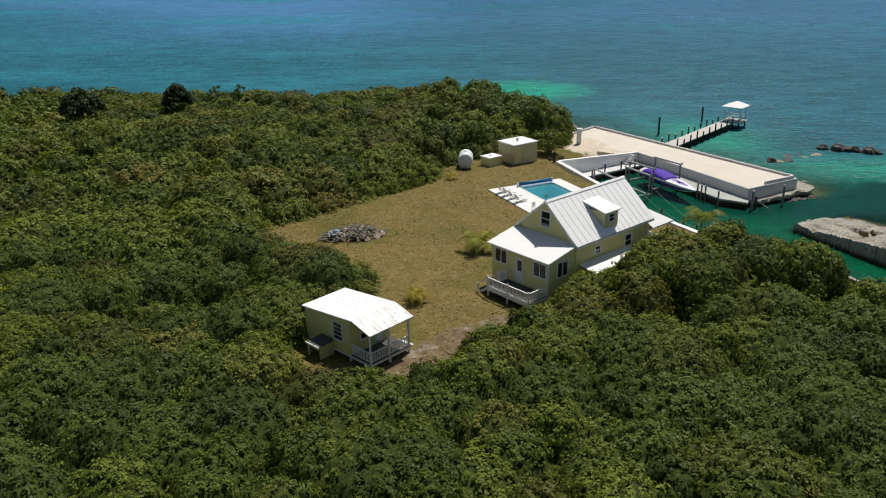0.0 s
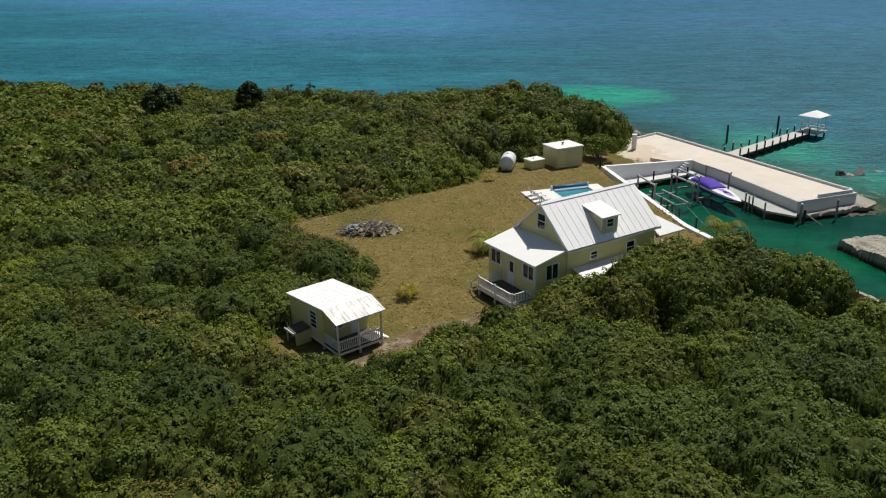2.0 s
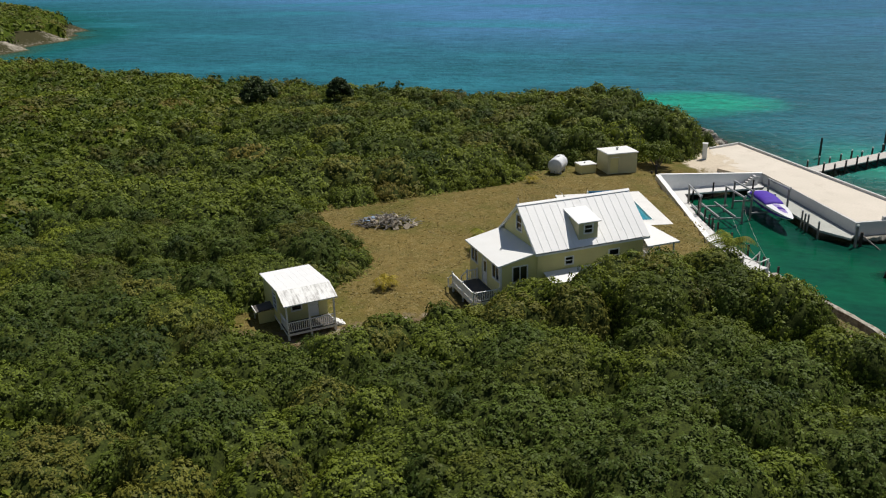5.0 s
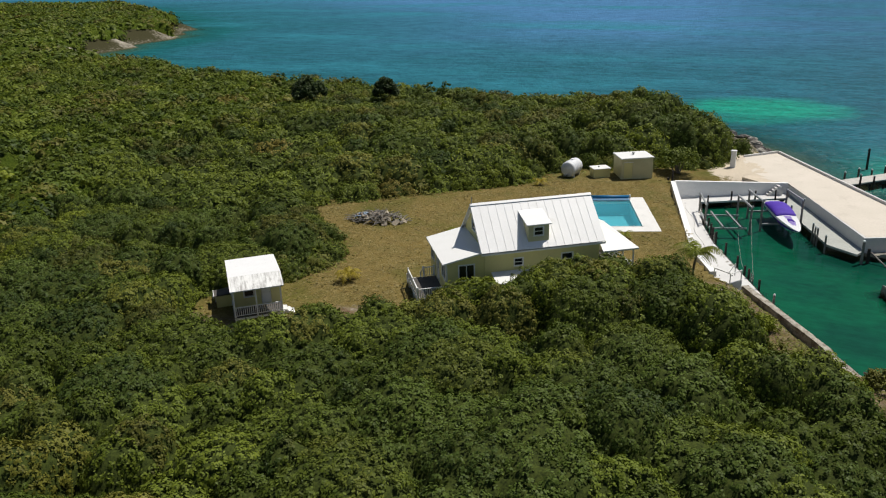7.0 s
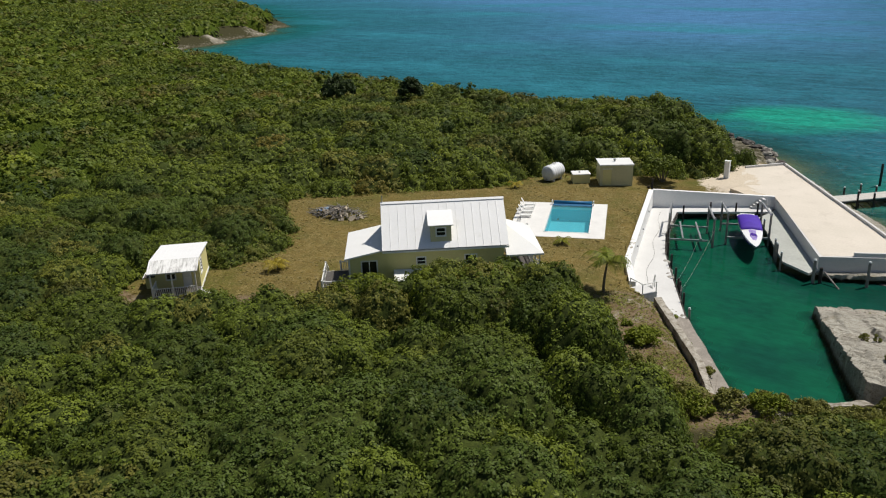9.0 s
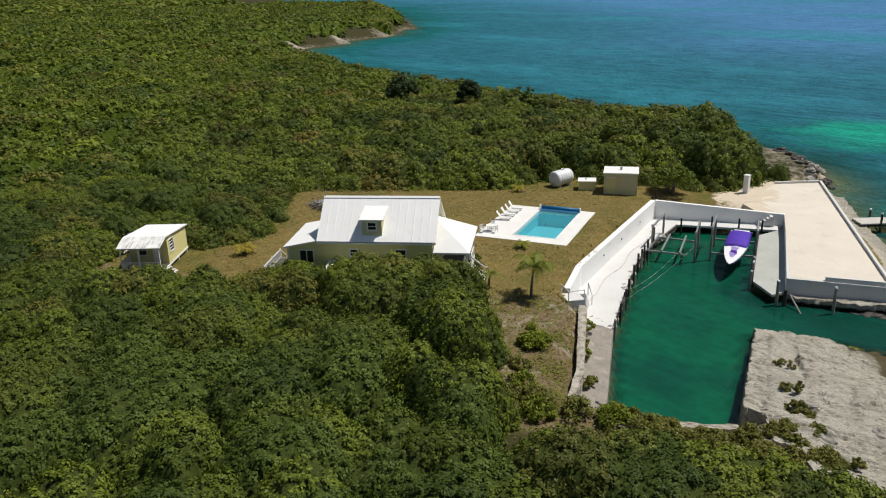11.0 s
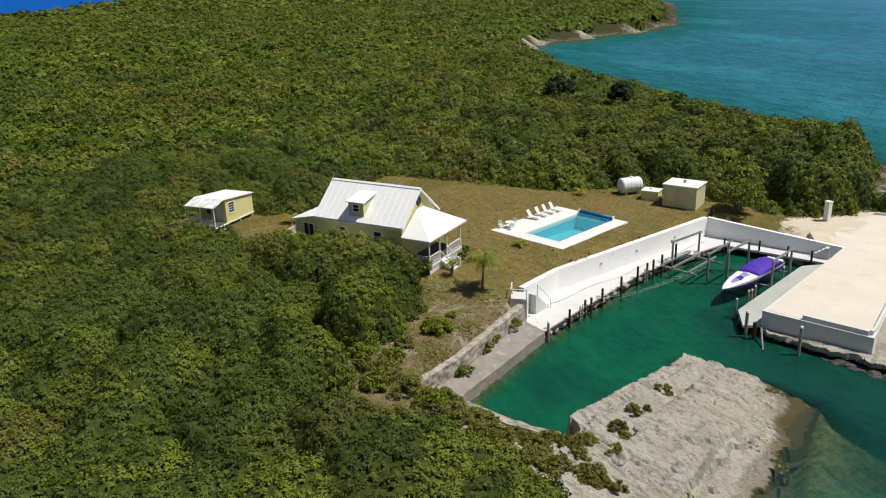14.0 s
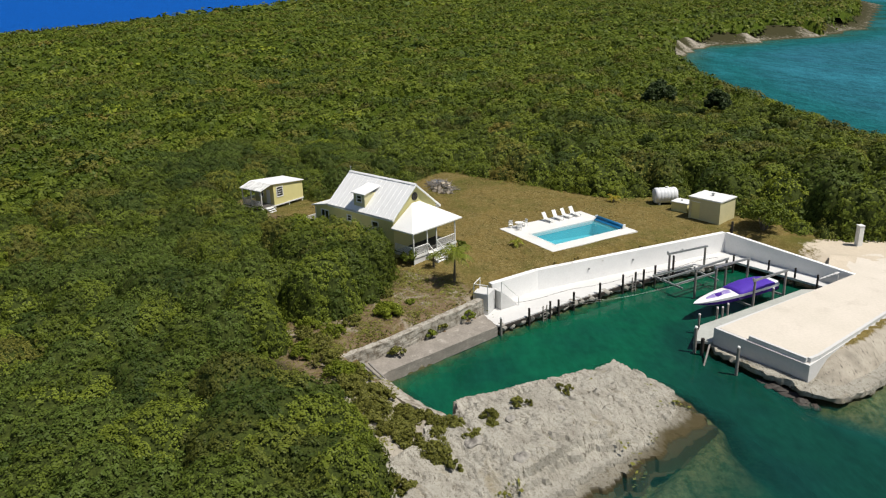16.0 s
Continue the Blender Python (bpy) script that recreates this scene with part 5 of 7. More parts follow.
def lounger():
    h = thing("sun_lounger", Matrix(), "white plastic sun lounger with its back raised beside the pool", "sun lounger", "loungers by the pool")
    bm = bmesh.new()
    for k in range(6):
        bx(0.02 + 0.21 * k, 0.20 + 0.21 * k, -0.32, 0.32, 0.30, 0.35, bm)
    part("seat", bm, M_TRIM, h)
    bm = bmesh.new()
    for k in range(4):
        t0, t1 = 0.2 * k, 0.2 * k + 0.17
        q = [(-t0 * 0.6, 0.36 + t0 * 0.95), (-t1 * 0.6, 0.36 + t1 * 0.95)]
        slab([(q[0][0], -0.32, q[0][1]), (q[0][0], 0.32, q[0][1]), (q[1][0], 0.32, q[1][1]), (q[1][0], -0.32, q[1][1])], 0.05, bm)
    part("backrest", bm, M_TRIM, h)
    for y in (-0.35, 0.32):
        part("side_rail", bx(-0.05, 1.28, y, y + 0.03, 0.26, 0.36), M_TRIM, h)
    for x in (0.05, 1.15):
        for y in (-0.34, 0.29):
            part("leg", bx(x, x + 0.06, y, y + 0.05, 0.0, 0.28), M_TRIM, h)
    return h


POOL_Z = 1.95
lg = lounger()
lg.matrix_basis = POOL_M @ pose(0.75, 6.6, POOL_Z, 0, 0, 8)
for v, a in ((8.2, 5), (9.6, 10), (11.0, 4)):
    copy_thing(lg, POOL_M @ pose(0.75, v, POOL_Z, 0, 0, a))


def patio_chair():
    h = thing("patio_chair", Matrix(), "white plastic garden chair at the pool table", "chair", "chairs round the pool table")
    part("seat", bx(-0.24, 0.24, -0.24, 0.24, 0.40, 0.44, bevel=0.012), M_TRIM, h)
    bm = bmesh.new()
    for k in range(5):
        x = -0.22 + 0.095 * k
        prism([(x, 0.22), (x + 0.06, 0.22), (x + 0.06, 0.25), (x, 0.25)], 0.44, 0.90, bm)
    bx(-0.25, 0.25, 0.215, 0.255, 0.86, 0.93, bm)
    part("backrest", bm, M_TRIM, h)
    for x in (-0.26, 0.22):
        part("armrest", bx(x, x + 0.04, -0.22, 0.24, 0.62, 0.66), M_TRIM, h)
        for y in (-0.23, 0.19):
            part("leg", bx(x, x + 0.04, y, y + 0.04, 0, 0.62 if y < 0 else 0.44), M_TRIM, h)
    return h


pc = patio_chair()
pc.matrix_basis = POOL_M @ pose(0.45, 1.3, POOL_Z, 0, 0, 60)
copy_thing(pc, POOL_M @ pose(1.0, 3.1, POOL_Z, 0, 0, 0))
copy_thing(pc, POOL_M @ pose(1.9, 1.6, POOL_Z, 0, 0, -120))
tb = thing("patio_table", POOL_M @ pose(1.15, 2.1, POOL_Z), "round white plastic garden table on the pool deck", "table")
part("tabletop", rod((0, 0, 0.70), (0, 0, 0.73), 0.55, n=20), M_TRIM, tb)
for a in range(4):
    x, y = 0.32 * math.cos(a * math.pi / 2 + 0.7), 0.32 * math.sin(a * math.pi / 2 + 0.7)
    part("leg", rod((x * 1.2, y * 1.2, 0), (x, y, 0.70), 0.03, n=6), M_TRIM, tb)

# ---- sheds and tank ----
sh = thing("pump_shed", pose(10.1, 108.3, 1.55, 0, 0, 34), "pale yellow block shed with flat white roof and a door", "shed")
part("wall", wall_bm(4.4, -0.4, lambda x: 2.75, [(0.35, 1.55, 0.05, 2.25)], 0.15), M_CREAM, sh)
w = part("wall", wall_bm(4.4, -0.4, lambda x: 2.75, [], 0.15), M_CREAM, sh)
w.matrix_basis = Matrix.Translation((0, 3.45, 0))
for x in (0.15, 4.4):
    w = part("wall", wall_bm(3.3, -0.4, lambda x: 2.75, [], 0.15), M_CREAM, sh)
    w.matrix_basis = Matrix.Translation((x, 0.15, 0)) @ Matrix.Rotation(radians(90), 4, "Z")
part("door", bx(0.36, 1.54, 0.04, 0.10, 0.05, 2.24), M_YELLOW, sh, "flat pale yellow door")
part("door_trim", bx(0.28, 1.62, -0.03, 0.03, 2.25, 2.33), M_TRIM, sh)
part("roof", bx(-0.12, 4.52, -0.12, 3.72, 2.75, 2.90), M_WHITE, sh)
part("roof_vent", rod((2.2, 1.9, 2.9), (2.2, 1.9, 3.15), 0.14, n=10, bm=rod((2.2, 1.9, 3.15), (2.2, 1.9, 3.25), 0.22, n=10)), M_STEEL, sh)
bxo = thing("generator_box", pose(6.55, 107.4, 1.6, 0, 0, 38), "low pale yellow utility box with white lid", "utility box")
part("body", bx(0, 2.3, 0, 1.9, -0.3, 1.15), M_YELLOW, bxo)
part("lid", bx(-0.08, 2.38, -0.08, 1.98, 1.15, 1.25), M_WHITE, bxo)
part("vent_cap", rod((1.0, 1.0, 1.25), (1.0, 1.0, 1.4), 0.12, n=8), M_STEEL, bxo)
tk = thing("water_tank", pose(3.1, 107.9, 1.6, 0, 0, 86), "ribbed white plastic water tank lying beside the hedge", "tank")
bm = bmesh.new()
rings = []
for k in range(41):
    t = k / 40 * 2 - 1
    f = (1 - abs(t) ** 26) ** 0.5 * (1.0 - 0.035 * (math.cos(t * 22) > 0.55))
    rings.append([bm.verts.new((1.62 * t, 1.06 * f * math.cos(a * math.pi / 16), 1.10 + 1.10 * f * math.sin(a * math.pi / 16))) for a in range(32)])
for r0, r1 in zip(rings, rings[1:]):
    for a in range(32):
        bm.faces.new((r0[a], r0[(a + 1) % 32], r1[(a + 1) % 32], r1[a]))
bmesh.ops.remove_doubles(bm, verts=bm.verts[:], dist=0.0005)
bmesh.ops.recalc_face_normals(bm, faces=bm.faces[:])
part("tank_body", bm, M_TANK, tk, smooth=True)
part("filler_cap", rod((0.2, 0, 2.15), (0.2, 0, 2.30), 0.24, n=12), M_TRIM, tk)
for x in (-0.9, 0.9):
    part("cradle", bx(x - 0.12, x + 0.12, -0.8, 0.8, -0.25, 0.28), M_CONC, tk, "concrete block cradle")
part("outlet", rod((-1.55, 0, 0.35), (-1.85, 0, 0.35), 0.05, n=8), M_DARK, tk)
ps = thing("utility_pedestal", pose(22.3, 124.0, 0.55), "tall white electric pedestal standing on sand", "pedestal")
part("cabinet", bx(-0.35, 0.35, -0.3, 0.3, 0, 2.5, bevel=0.03), M_TRIM, ps)
part("cap", bx(-0.4, 0.4, -0.35, 0.35, 2.5, 2.58), M_WHITE, ps)
bp = thing("marker_post", pose(16.4, 111.2, 1.3), "dark wooden post standing in the lawn", "post")
part("shaft", rod((0, 0, -0.3), (0, 0, 1.35), 0.16, 0.14, 8), M_DARKWOOD, bp)
part("stump", rod((-0.6, 0.2, -0.3), (-0.6, 0.2, 0.25), 0.18, 0.16, 8), M_DARKWOOD, bp)

# ---- quay, walls and basin ----
QZ = -0.9
EDGE = [(33.2, 78.8), (28.1, 88.4), (25.0, 94.4), (22.6, 100.7), (20.6, 109.6)]
q = thing("quay", pose(0, 0, 0), "white concrete quay with a retaining wall round the boat basin", "quay", kind="structure")
part("quay_deck", prism([(16.9, 110.0), (24.9, 84.7), (27.9, 79.2), (30.5, 77.4), *EDGE, (30.9, 115.8), (30.5, 118.2)], QZ - 0.25, QZ), M_CONC, q)
part("quay_fender", prism([(a + 0.02, b) for a, b in EDGE] + [(a + 0.2, b + 0.08) for a, b in EDGE[::-1]], QZ - 0.45, QZ - 0.12), M_DARKWOOD, q, "dark timber fender")
bm = bmesh.new()
for (a, b), (c_, d_) in zip(EDGE, EDGE[1:]):
    n = 9
    for k in range(n):
        x, y = a + (c_ - a) * (k + 0.5) / n, b + (d_ - b) * (k + 0.5) / n
        r = random.uniform(0.35, 0.6)
        bmesh.ops.create_icosphere(bm, subdivisions=2, radius=r, matrix=Matrix.Translation((x - 0.15, y - 0.1, -1.35 + random.uniform(-0.1, 0.1))) @ Matrix.Diagonal((0.9, 1.2, 0.75, 1)))
for v in bm.verts:
    v.co += noise.noise_vector(v.co * 1.7) * 0.16
part("rubble_footing", bm, M_ROCK, q, "pale rubble below the quay")


def wall_run(name, pts, thick, lo, tops, material, parent, side):
    """A wall along plan points with a top height at each, built to one side (+1: left of the run)."""
    for (a, ta), (b, tb_) in zip(zip(pts, tops), zip(pts[1:], tops[1:])):
        d = (Vector(b) - Vector(a)).normalized()
        nrm = Vector((-d.y, d.x)) * thick * side
        part(name, prism([a, b, tuple(Vector(b) + nrm), tuple(Vector(a) + nrm)], lo, [ta, tb_, tb_, ta]), material, parent)


wall_run("retaining_wall", [(17.06, 110.1), (25.0, 84.8), (28.0, 79.2)], 0.62, QZ - 0.3, [1.52, 1.5, 1.5], M_CONC_LIT, q, -1)
wall_run("retaining_wall", [(17.06, 110.1), (30.64, 118.1)], 0.45, QZ - 0.3, [1.52, 0.53], M_CONC_LIT, q, 1)
for f in (0.25, 0.52, 0.75):
    x, y = 17.06 + 7.94 * f, 110.1 - 25.3 * f
    part("mooring_ring", rod((x, y, 0.5), (x + 0.14, y + 0.05, 0.5), 0.11, n=8), M_STEEL, q)

# steps from the lawn down to the quay
st = thing("quay_stair", pose(0, 0, 0), "white concrete stair with railing down to the quay", "stair")
bm = prism([(27.95, 77.9), (29.6, 76.9), (30.5, 78.3), (28.9, 79.3)], QZ, 1.35)
part("landing", bm, M_CONC, st)
dirv, acr = Vector((-0.47, 0.88, 0)), Vector((0.88, 0.47, 0))
for i in range(9):
    o = Vector((28.35, 79.25, 0)) + dirv * 0.26 * i
    c4 = [o, o + acr * 1.25, o + acr * 1.25 + dirv * 0.255, o + dirv * 0.255]
    part("step", prism([(v.x, v.y) for v in c4], QZ, 1.35 - 0.245 * (i + 1)), M_CONC, st)
p0, p1 = Vector((29.6, 79.9, 0)), Vector((28.6, 81.9, 0))
for a, z in ((p0, 1.35), (p1, QZ)):
    part("rail_post", rod((a.x, a.y, z - 0.3), (a.x, a.y, z + 1.0), 0.05, n=6), M_TRIM, st)
part("handrail", rod((p0.x, p0.y, 2.3), (p1.x, p1.y, 0.1), 0.05, n=6), M_TRIM, st)
cs = [(28.0, 77.9), (29.6, 77.0), (30.4, 78.3)]
for x, y in cs:
    part("rail_post", rod((x, y, 1.3), (x, y, 2.35), 0.05, n=6), M_TRIM, st)
for a, b in zip(cs, cs[1:]):
    part("handrail", rod((*a, 2.32), (*b, 2.32), 0.05, n=6), M_TRIM, st)

# rough stone wall and ledge beside the canal
lw = thing("canal_bank", pose(0, 0, 0), "weathered stone bank with a low ledge along the canal", "bank", kind="structure")


def rough(bm, size=0.18, freq=1.1, cuts=7):
    bmesh.ops.subdivide_edges(bm, edges=[e for e in bm.edges if e.calc_length() > 1.2], cuts=cuts, use_grid_fill=True)
    for v in bm.verts:
        v.co += noise.noise_vector(v.co * freq) * size + noise.noise_vector(v.co * freq * 3.1) * size * 0.4
    return bm


part("stone_wall", rough(prism([(30.6, 77.3), (38.15, 67.4), (40.8, 62.8), (41.2, 63.1), (38.6, 67.8), (31.2, 77.7)], -1.3, [1.24, 1.05, 0.95, 0.88, 1.0, 1.15]), 0.08, 2.3, 15), M_BANK, lw)
part("ledge", rough(prism([(30.9, 77.5), (38.5, 67.6), (41.2, 63.4), (43.2, 65.6), (41.1, 67.5), (33.5, 78.7)], -1.9, [-0.35, -0.35, -0.3, -0.8, -0.8, -0.85]), 0.10, 1.6, 13), M_LEDGE, lw)

# ---- sea platform ----
pl = thing("sea_platform", pose(0, 0, 0), "large sandy concrete platform with white side walls and kerb", "platform", kind="structure")
OUT = [(40.4, 97.9), (48.9, 102.3), (27.2, 136.3), (22.6, 131.2), (27.2, 121.6), (30.64, 118.1)]
part("platform_walls", prism(OUT, -1.55, 0.50), M_CONC, pl, "white concrete walls")
part("slab", prism([(40.55, 98.35), (48.55, 102.5), (27.2, 135.8), (22.3, 131.0), (25.6, 121.0), (28.0, 118.9), (30.4, 118.32)], 0.3, 0.514), M_SLAB, pl, "sandy beige slab")
wall_run("kerb", [(43.3, 99.95), (48.2, 102.5), (47.6, 103.7), (27.2, 135.7), (22.9, 131.2)], 0.28, 0.3, [0.93, 0.93, 0.85, 0.85, 0.8], M_CONC, pl, -1)
AP = [(27.7, 116.95), (30.5, 118.45), (30.6, 118.9), (28.4, 119.6), (25.6, 121.8), (24.4, 119.2)]
part("sand_apron", prism(AP, -0.6, [max(0.505, float(ground(np.array([x]), np.array([y]))[0][0]) + 0.02) for x, y in AP]), M_SAND, pl, "pale sand beside the slab")
wk = thing("basin_walkway", pose(0, 0, 0), "pale concrete walkway along the boat slip", "walkway", kind="structure")
part("walkway_deck", prism([(30.95, 115.7), (30.2, 112.6), (36.8, 98.3), (39.9, 96.2), (40.5, 97.8), (31.05, 117.3)], QZ - 0.25, QZ + 0.004), M_GREYCONC, wk)
bm = bmesh.new()
for k in range(5):
    o = Vector((28.3, 115.7, 0)) + Vector((0.862, 0.508, 0)) * 0.36 * k
    e2 = o + Vector((0.862, 0.508, 0)) * 0.34
    n2 = Vector((-0.508, 0.862, 0)) * 1.7
    prism([(o.x, o.y), (e2.x, e2.y), (e2.x + n2.x * 0.6, e2.y + n2.y * 0.6), (o.x + n2.x * 0.6, o.y + n2.y * 0.6)], QZ + 0.26 * (k + 1) - 0.07, QZ + 0.26 * (k + 1), bm)
bs = thing("basin_steps", pose(0, 0, 0), "open concrete steps from the slip up to the platform", "steps")
part("treads", bm, M_CONC, bs)
bm = prism([(28.3, 115.7), (30.0, 116.7), (30.0, 116.8), (28.3, 115.8)], [QZ, QZ, QZ, QZ], [QZ + 0.2, 0.42, 0.42, QZ + 0.2])
part("stringer", bm, M_CONC, bs)


def pile(x, y, top, low=-4.2, r=0.13, label="weathered dark timber mooring pile standing in the water", cap=False, lean=(0, 0)):
    p_ = thing("mooring_pile", pose(x, y, low), label, "pile", "timber piles")
    part("shaft", rod((0, 0, 0), (lean[0], lean[1], top - low), r * 1.1, r, 9), M_WOOD if cap else M_DARKWOOD, p_)
    if cap:
        part("cap", rod((lean[0], lean[1], top - low), (lean[0], lean[1], top - low + 0.14), r * 1.15, r * 0.8, 9), M_TRIM, p_, "white cap")
    return p_


def on_edge(f):
    """A point a fraction f along the quay's edge, a little outside it."""
    seg = [math.dist(a, b) for a, b in zip(EDGE, EDGE[1:])]
    s = f * sum(seg)
    for (a, b), l in zip(zip(EDGE, EDGE[1:]), seg):
        if s <= l:
            d = ((b[0] - a[0]) / l, (b[1] - a[1]) / l)
            return a[0] + d[0] * s + d[1] * 0.32, a[1] + d[1] * s - d[0] * 0.32
        s -= l
    return EDGE[-1]


for f, top in ((0.005, -0.05), (0.115, 0.0), (0.20, 0.05), (0.235, 0.0), (0.30, 0.15), (0.415, 0.2), (0.52, 0.3), (0.575, 0.25), (0.61, 0.3), (0.66, 0.45), (0.74, 1.2)):
    x, y = on_edge(f)
    pile(x, y, top + random.uniform(-0.1, 0.1), r=0.12, cap=f < 0.01)


def ladder(x, y, turn):
    l_ = thing("quay_ladder", pose(x, y, 0, 0, 0, turn), "weathered wooden boarding ladder on the quay", "ladder", "quay ladders")
    for s in (-0.25, 0.25):
        part("ladder_rail", bx(s - 0.04, s + 0.04, -0.05, 0.05, -2.2, -0.2), M_WOOD, l_)
    for k in range(5):
        part("rung", bx(-0.21, 0.21, -0.03, 0.03, -2.0 + 0.32 * k, -1.93 + 0.32 * k), M_WOOD, l_)
    return l_


ladder(30.75, 84.2, 118)
ladder(24.9, 95.8, 111)
for x, y, t_ in ((21.7, 109.0, 0.1), (24.2, 112.0, 0.15), (27.0, 113.6, 0.1), (29.4, 114.8, 0.1)):
    pile(x, y, t_ + 0.2, r=0.11)
pile(40.4, 96.15, 0.67, r=0.15, cap=True)
pile(45.2, 97.9, 0.79, r=0.14, cap=True)
pile(41.0, 96.6, -0.2, r=0.17)
for x, y in ((36.6, 98.2), (35.6, 100.5), (35.3, 101.2), (35.0, 101.9), (32.0, 108.3)):
    pile(x, y, random.uniform(0.0, 0.3), r=0.11, cap=True)
bk = thing("fallen_pole", pose(0, 0, 0), "broken grey pole leaning into the water", "pole")
part("pole", rod((41.2, 97.2, -0.8), (44.0, 95.2, -2.6), 0.10, 0.08, 8), M_WOOD, bk)

# boat lifts
def lift(posts, beams, bunks, label):
    l_ = thing("boat_lift", pose(0, 0, 0), label, "boat lift", "boat lifts")
    for x, y, z in posts:
        part("post", rod((x, y, -4.2), (x, y, z), 0.14, 0.125, 10), M_WOOD, l_)
    for a, b in beams:
        a, b = Vector(a), Vector(b)
        d = (b - a).normalized() * 0.3
        nrm = Vector((-d.y, d.x, 0)).normalized() * 0.085
        a, b = a - d, b + d
        part("top_beam", prism([tuple((a + nrm).xy), tuple((b + nrm).xy), tuple((b - nrm).xy), tuple((a - nrm).xy)], [a.z, b.z, b.z, a.z], [a.z + 0.2, b.z + 0.2, b.z + 0.2, a.z + 0.2]), M_STEEL if len(bunks) else M_WOOD, l_)
        part("winch_motor", rod((a.x, a.y, a.z + 0.2), (a.x, a.y, a.z + 0.42), 0.13, 0.10, 10), M_STEEL, l_)
    for a, b in bunks:
        a, b = Vector(a), Vector(b)
        nrm = Vector((-(b - a).y, (b - a).x, 0)).normalized() * 0.09
        part("cradle_beam", prism([tuple((a + nrm).xy), tuple((b + nrm).xy), tuple((b - nrm).xy), tuple((a - nrm).xy)], a.z - 0.1, a.z + 0.1), M_STEEL, l_)
    return l_


lift([(33.4, 105.4, 1.85), (31.15, 110.0, 1.7), (29.07, 103.3, 1.85), (26.9, 108.0, 1.7)], [((33.4, 105.4, 1.85), (31.15, 110.0, 1.7)), ((29.07, 103.3, 1.85), (26.9, 108.0, 1.7))],
     [((33.3, 105.4, -1.0), (29.1, 103.3, -1.0)), ((31.1, 110.0, -1.0), (26.9, 108.0, -1.0))], "weathered timber boat lift holding the speedboat")
lift([(28.1, 101.5, 1.5), (25.9, 106.0, 1.5), (23.0, 100.6, 1.5), (21.3, 105.6, 1.45)], [((28.1, 101.5, 1.45), (25.9, 106.0, 1.45)), ((23.0, 100.6, 1.45), (21.3, 105.6, 1.4))],
     [((27.9, 100.2, -0.75), (23.9, 98.6, -0.75)), ((26.3, 105.0, -0.75), (21.9, 103.4, -0.75)), ((27.3, 99.6, -0.5), (24.6, 105.4, -0.5)), ((25.4, 98.9, -0.5), (22.9, 104.6, -0.5)), ((23.9, 98.4, -0.6), (21.8, 104.0, -0.6))], "empty timber and steel boat lift with cradle beams")
for a, b in (((29.6, 86.0, -0.4), (27.0, 99.3, -0.7)), ((31.0, 83.2, -0.3), (28.2, 101.3, 0.2))):
    rp = thing("mooring_rope", pose(0, 0, 0), "pale mooring rope stretched over the basin", "rope", "mooring ropes")
    bm = bmesh.new()
    a, b = Vector(a), Vector(b)
    pts = [a.lerp(b, k / 8) - Vector((0, 0, 0.5 * math.sin(math.pi * k / 8))) for k in range(9)]
    for c1, c2 in zip(pts, pts[1:]):
        rod(c1, c2, 0.009, n=5, bm=bm)
    part("strand", bm, M_BLEACH, rp)


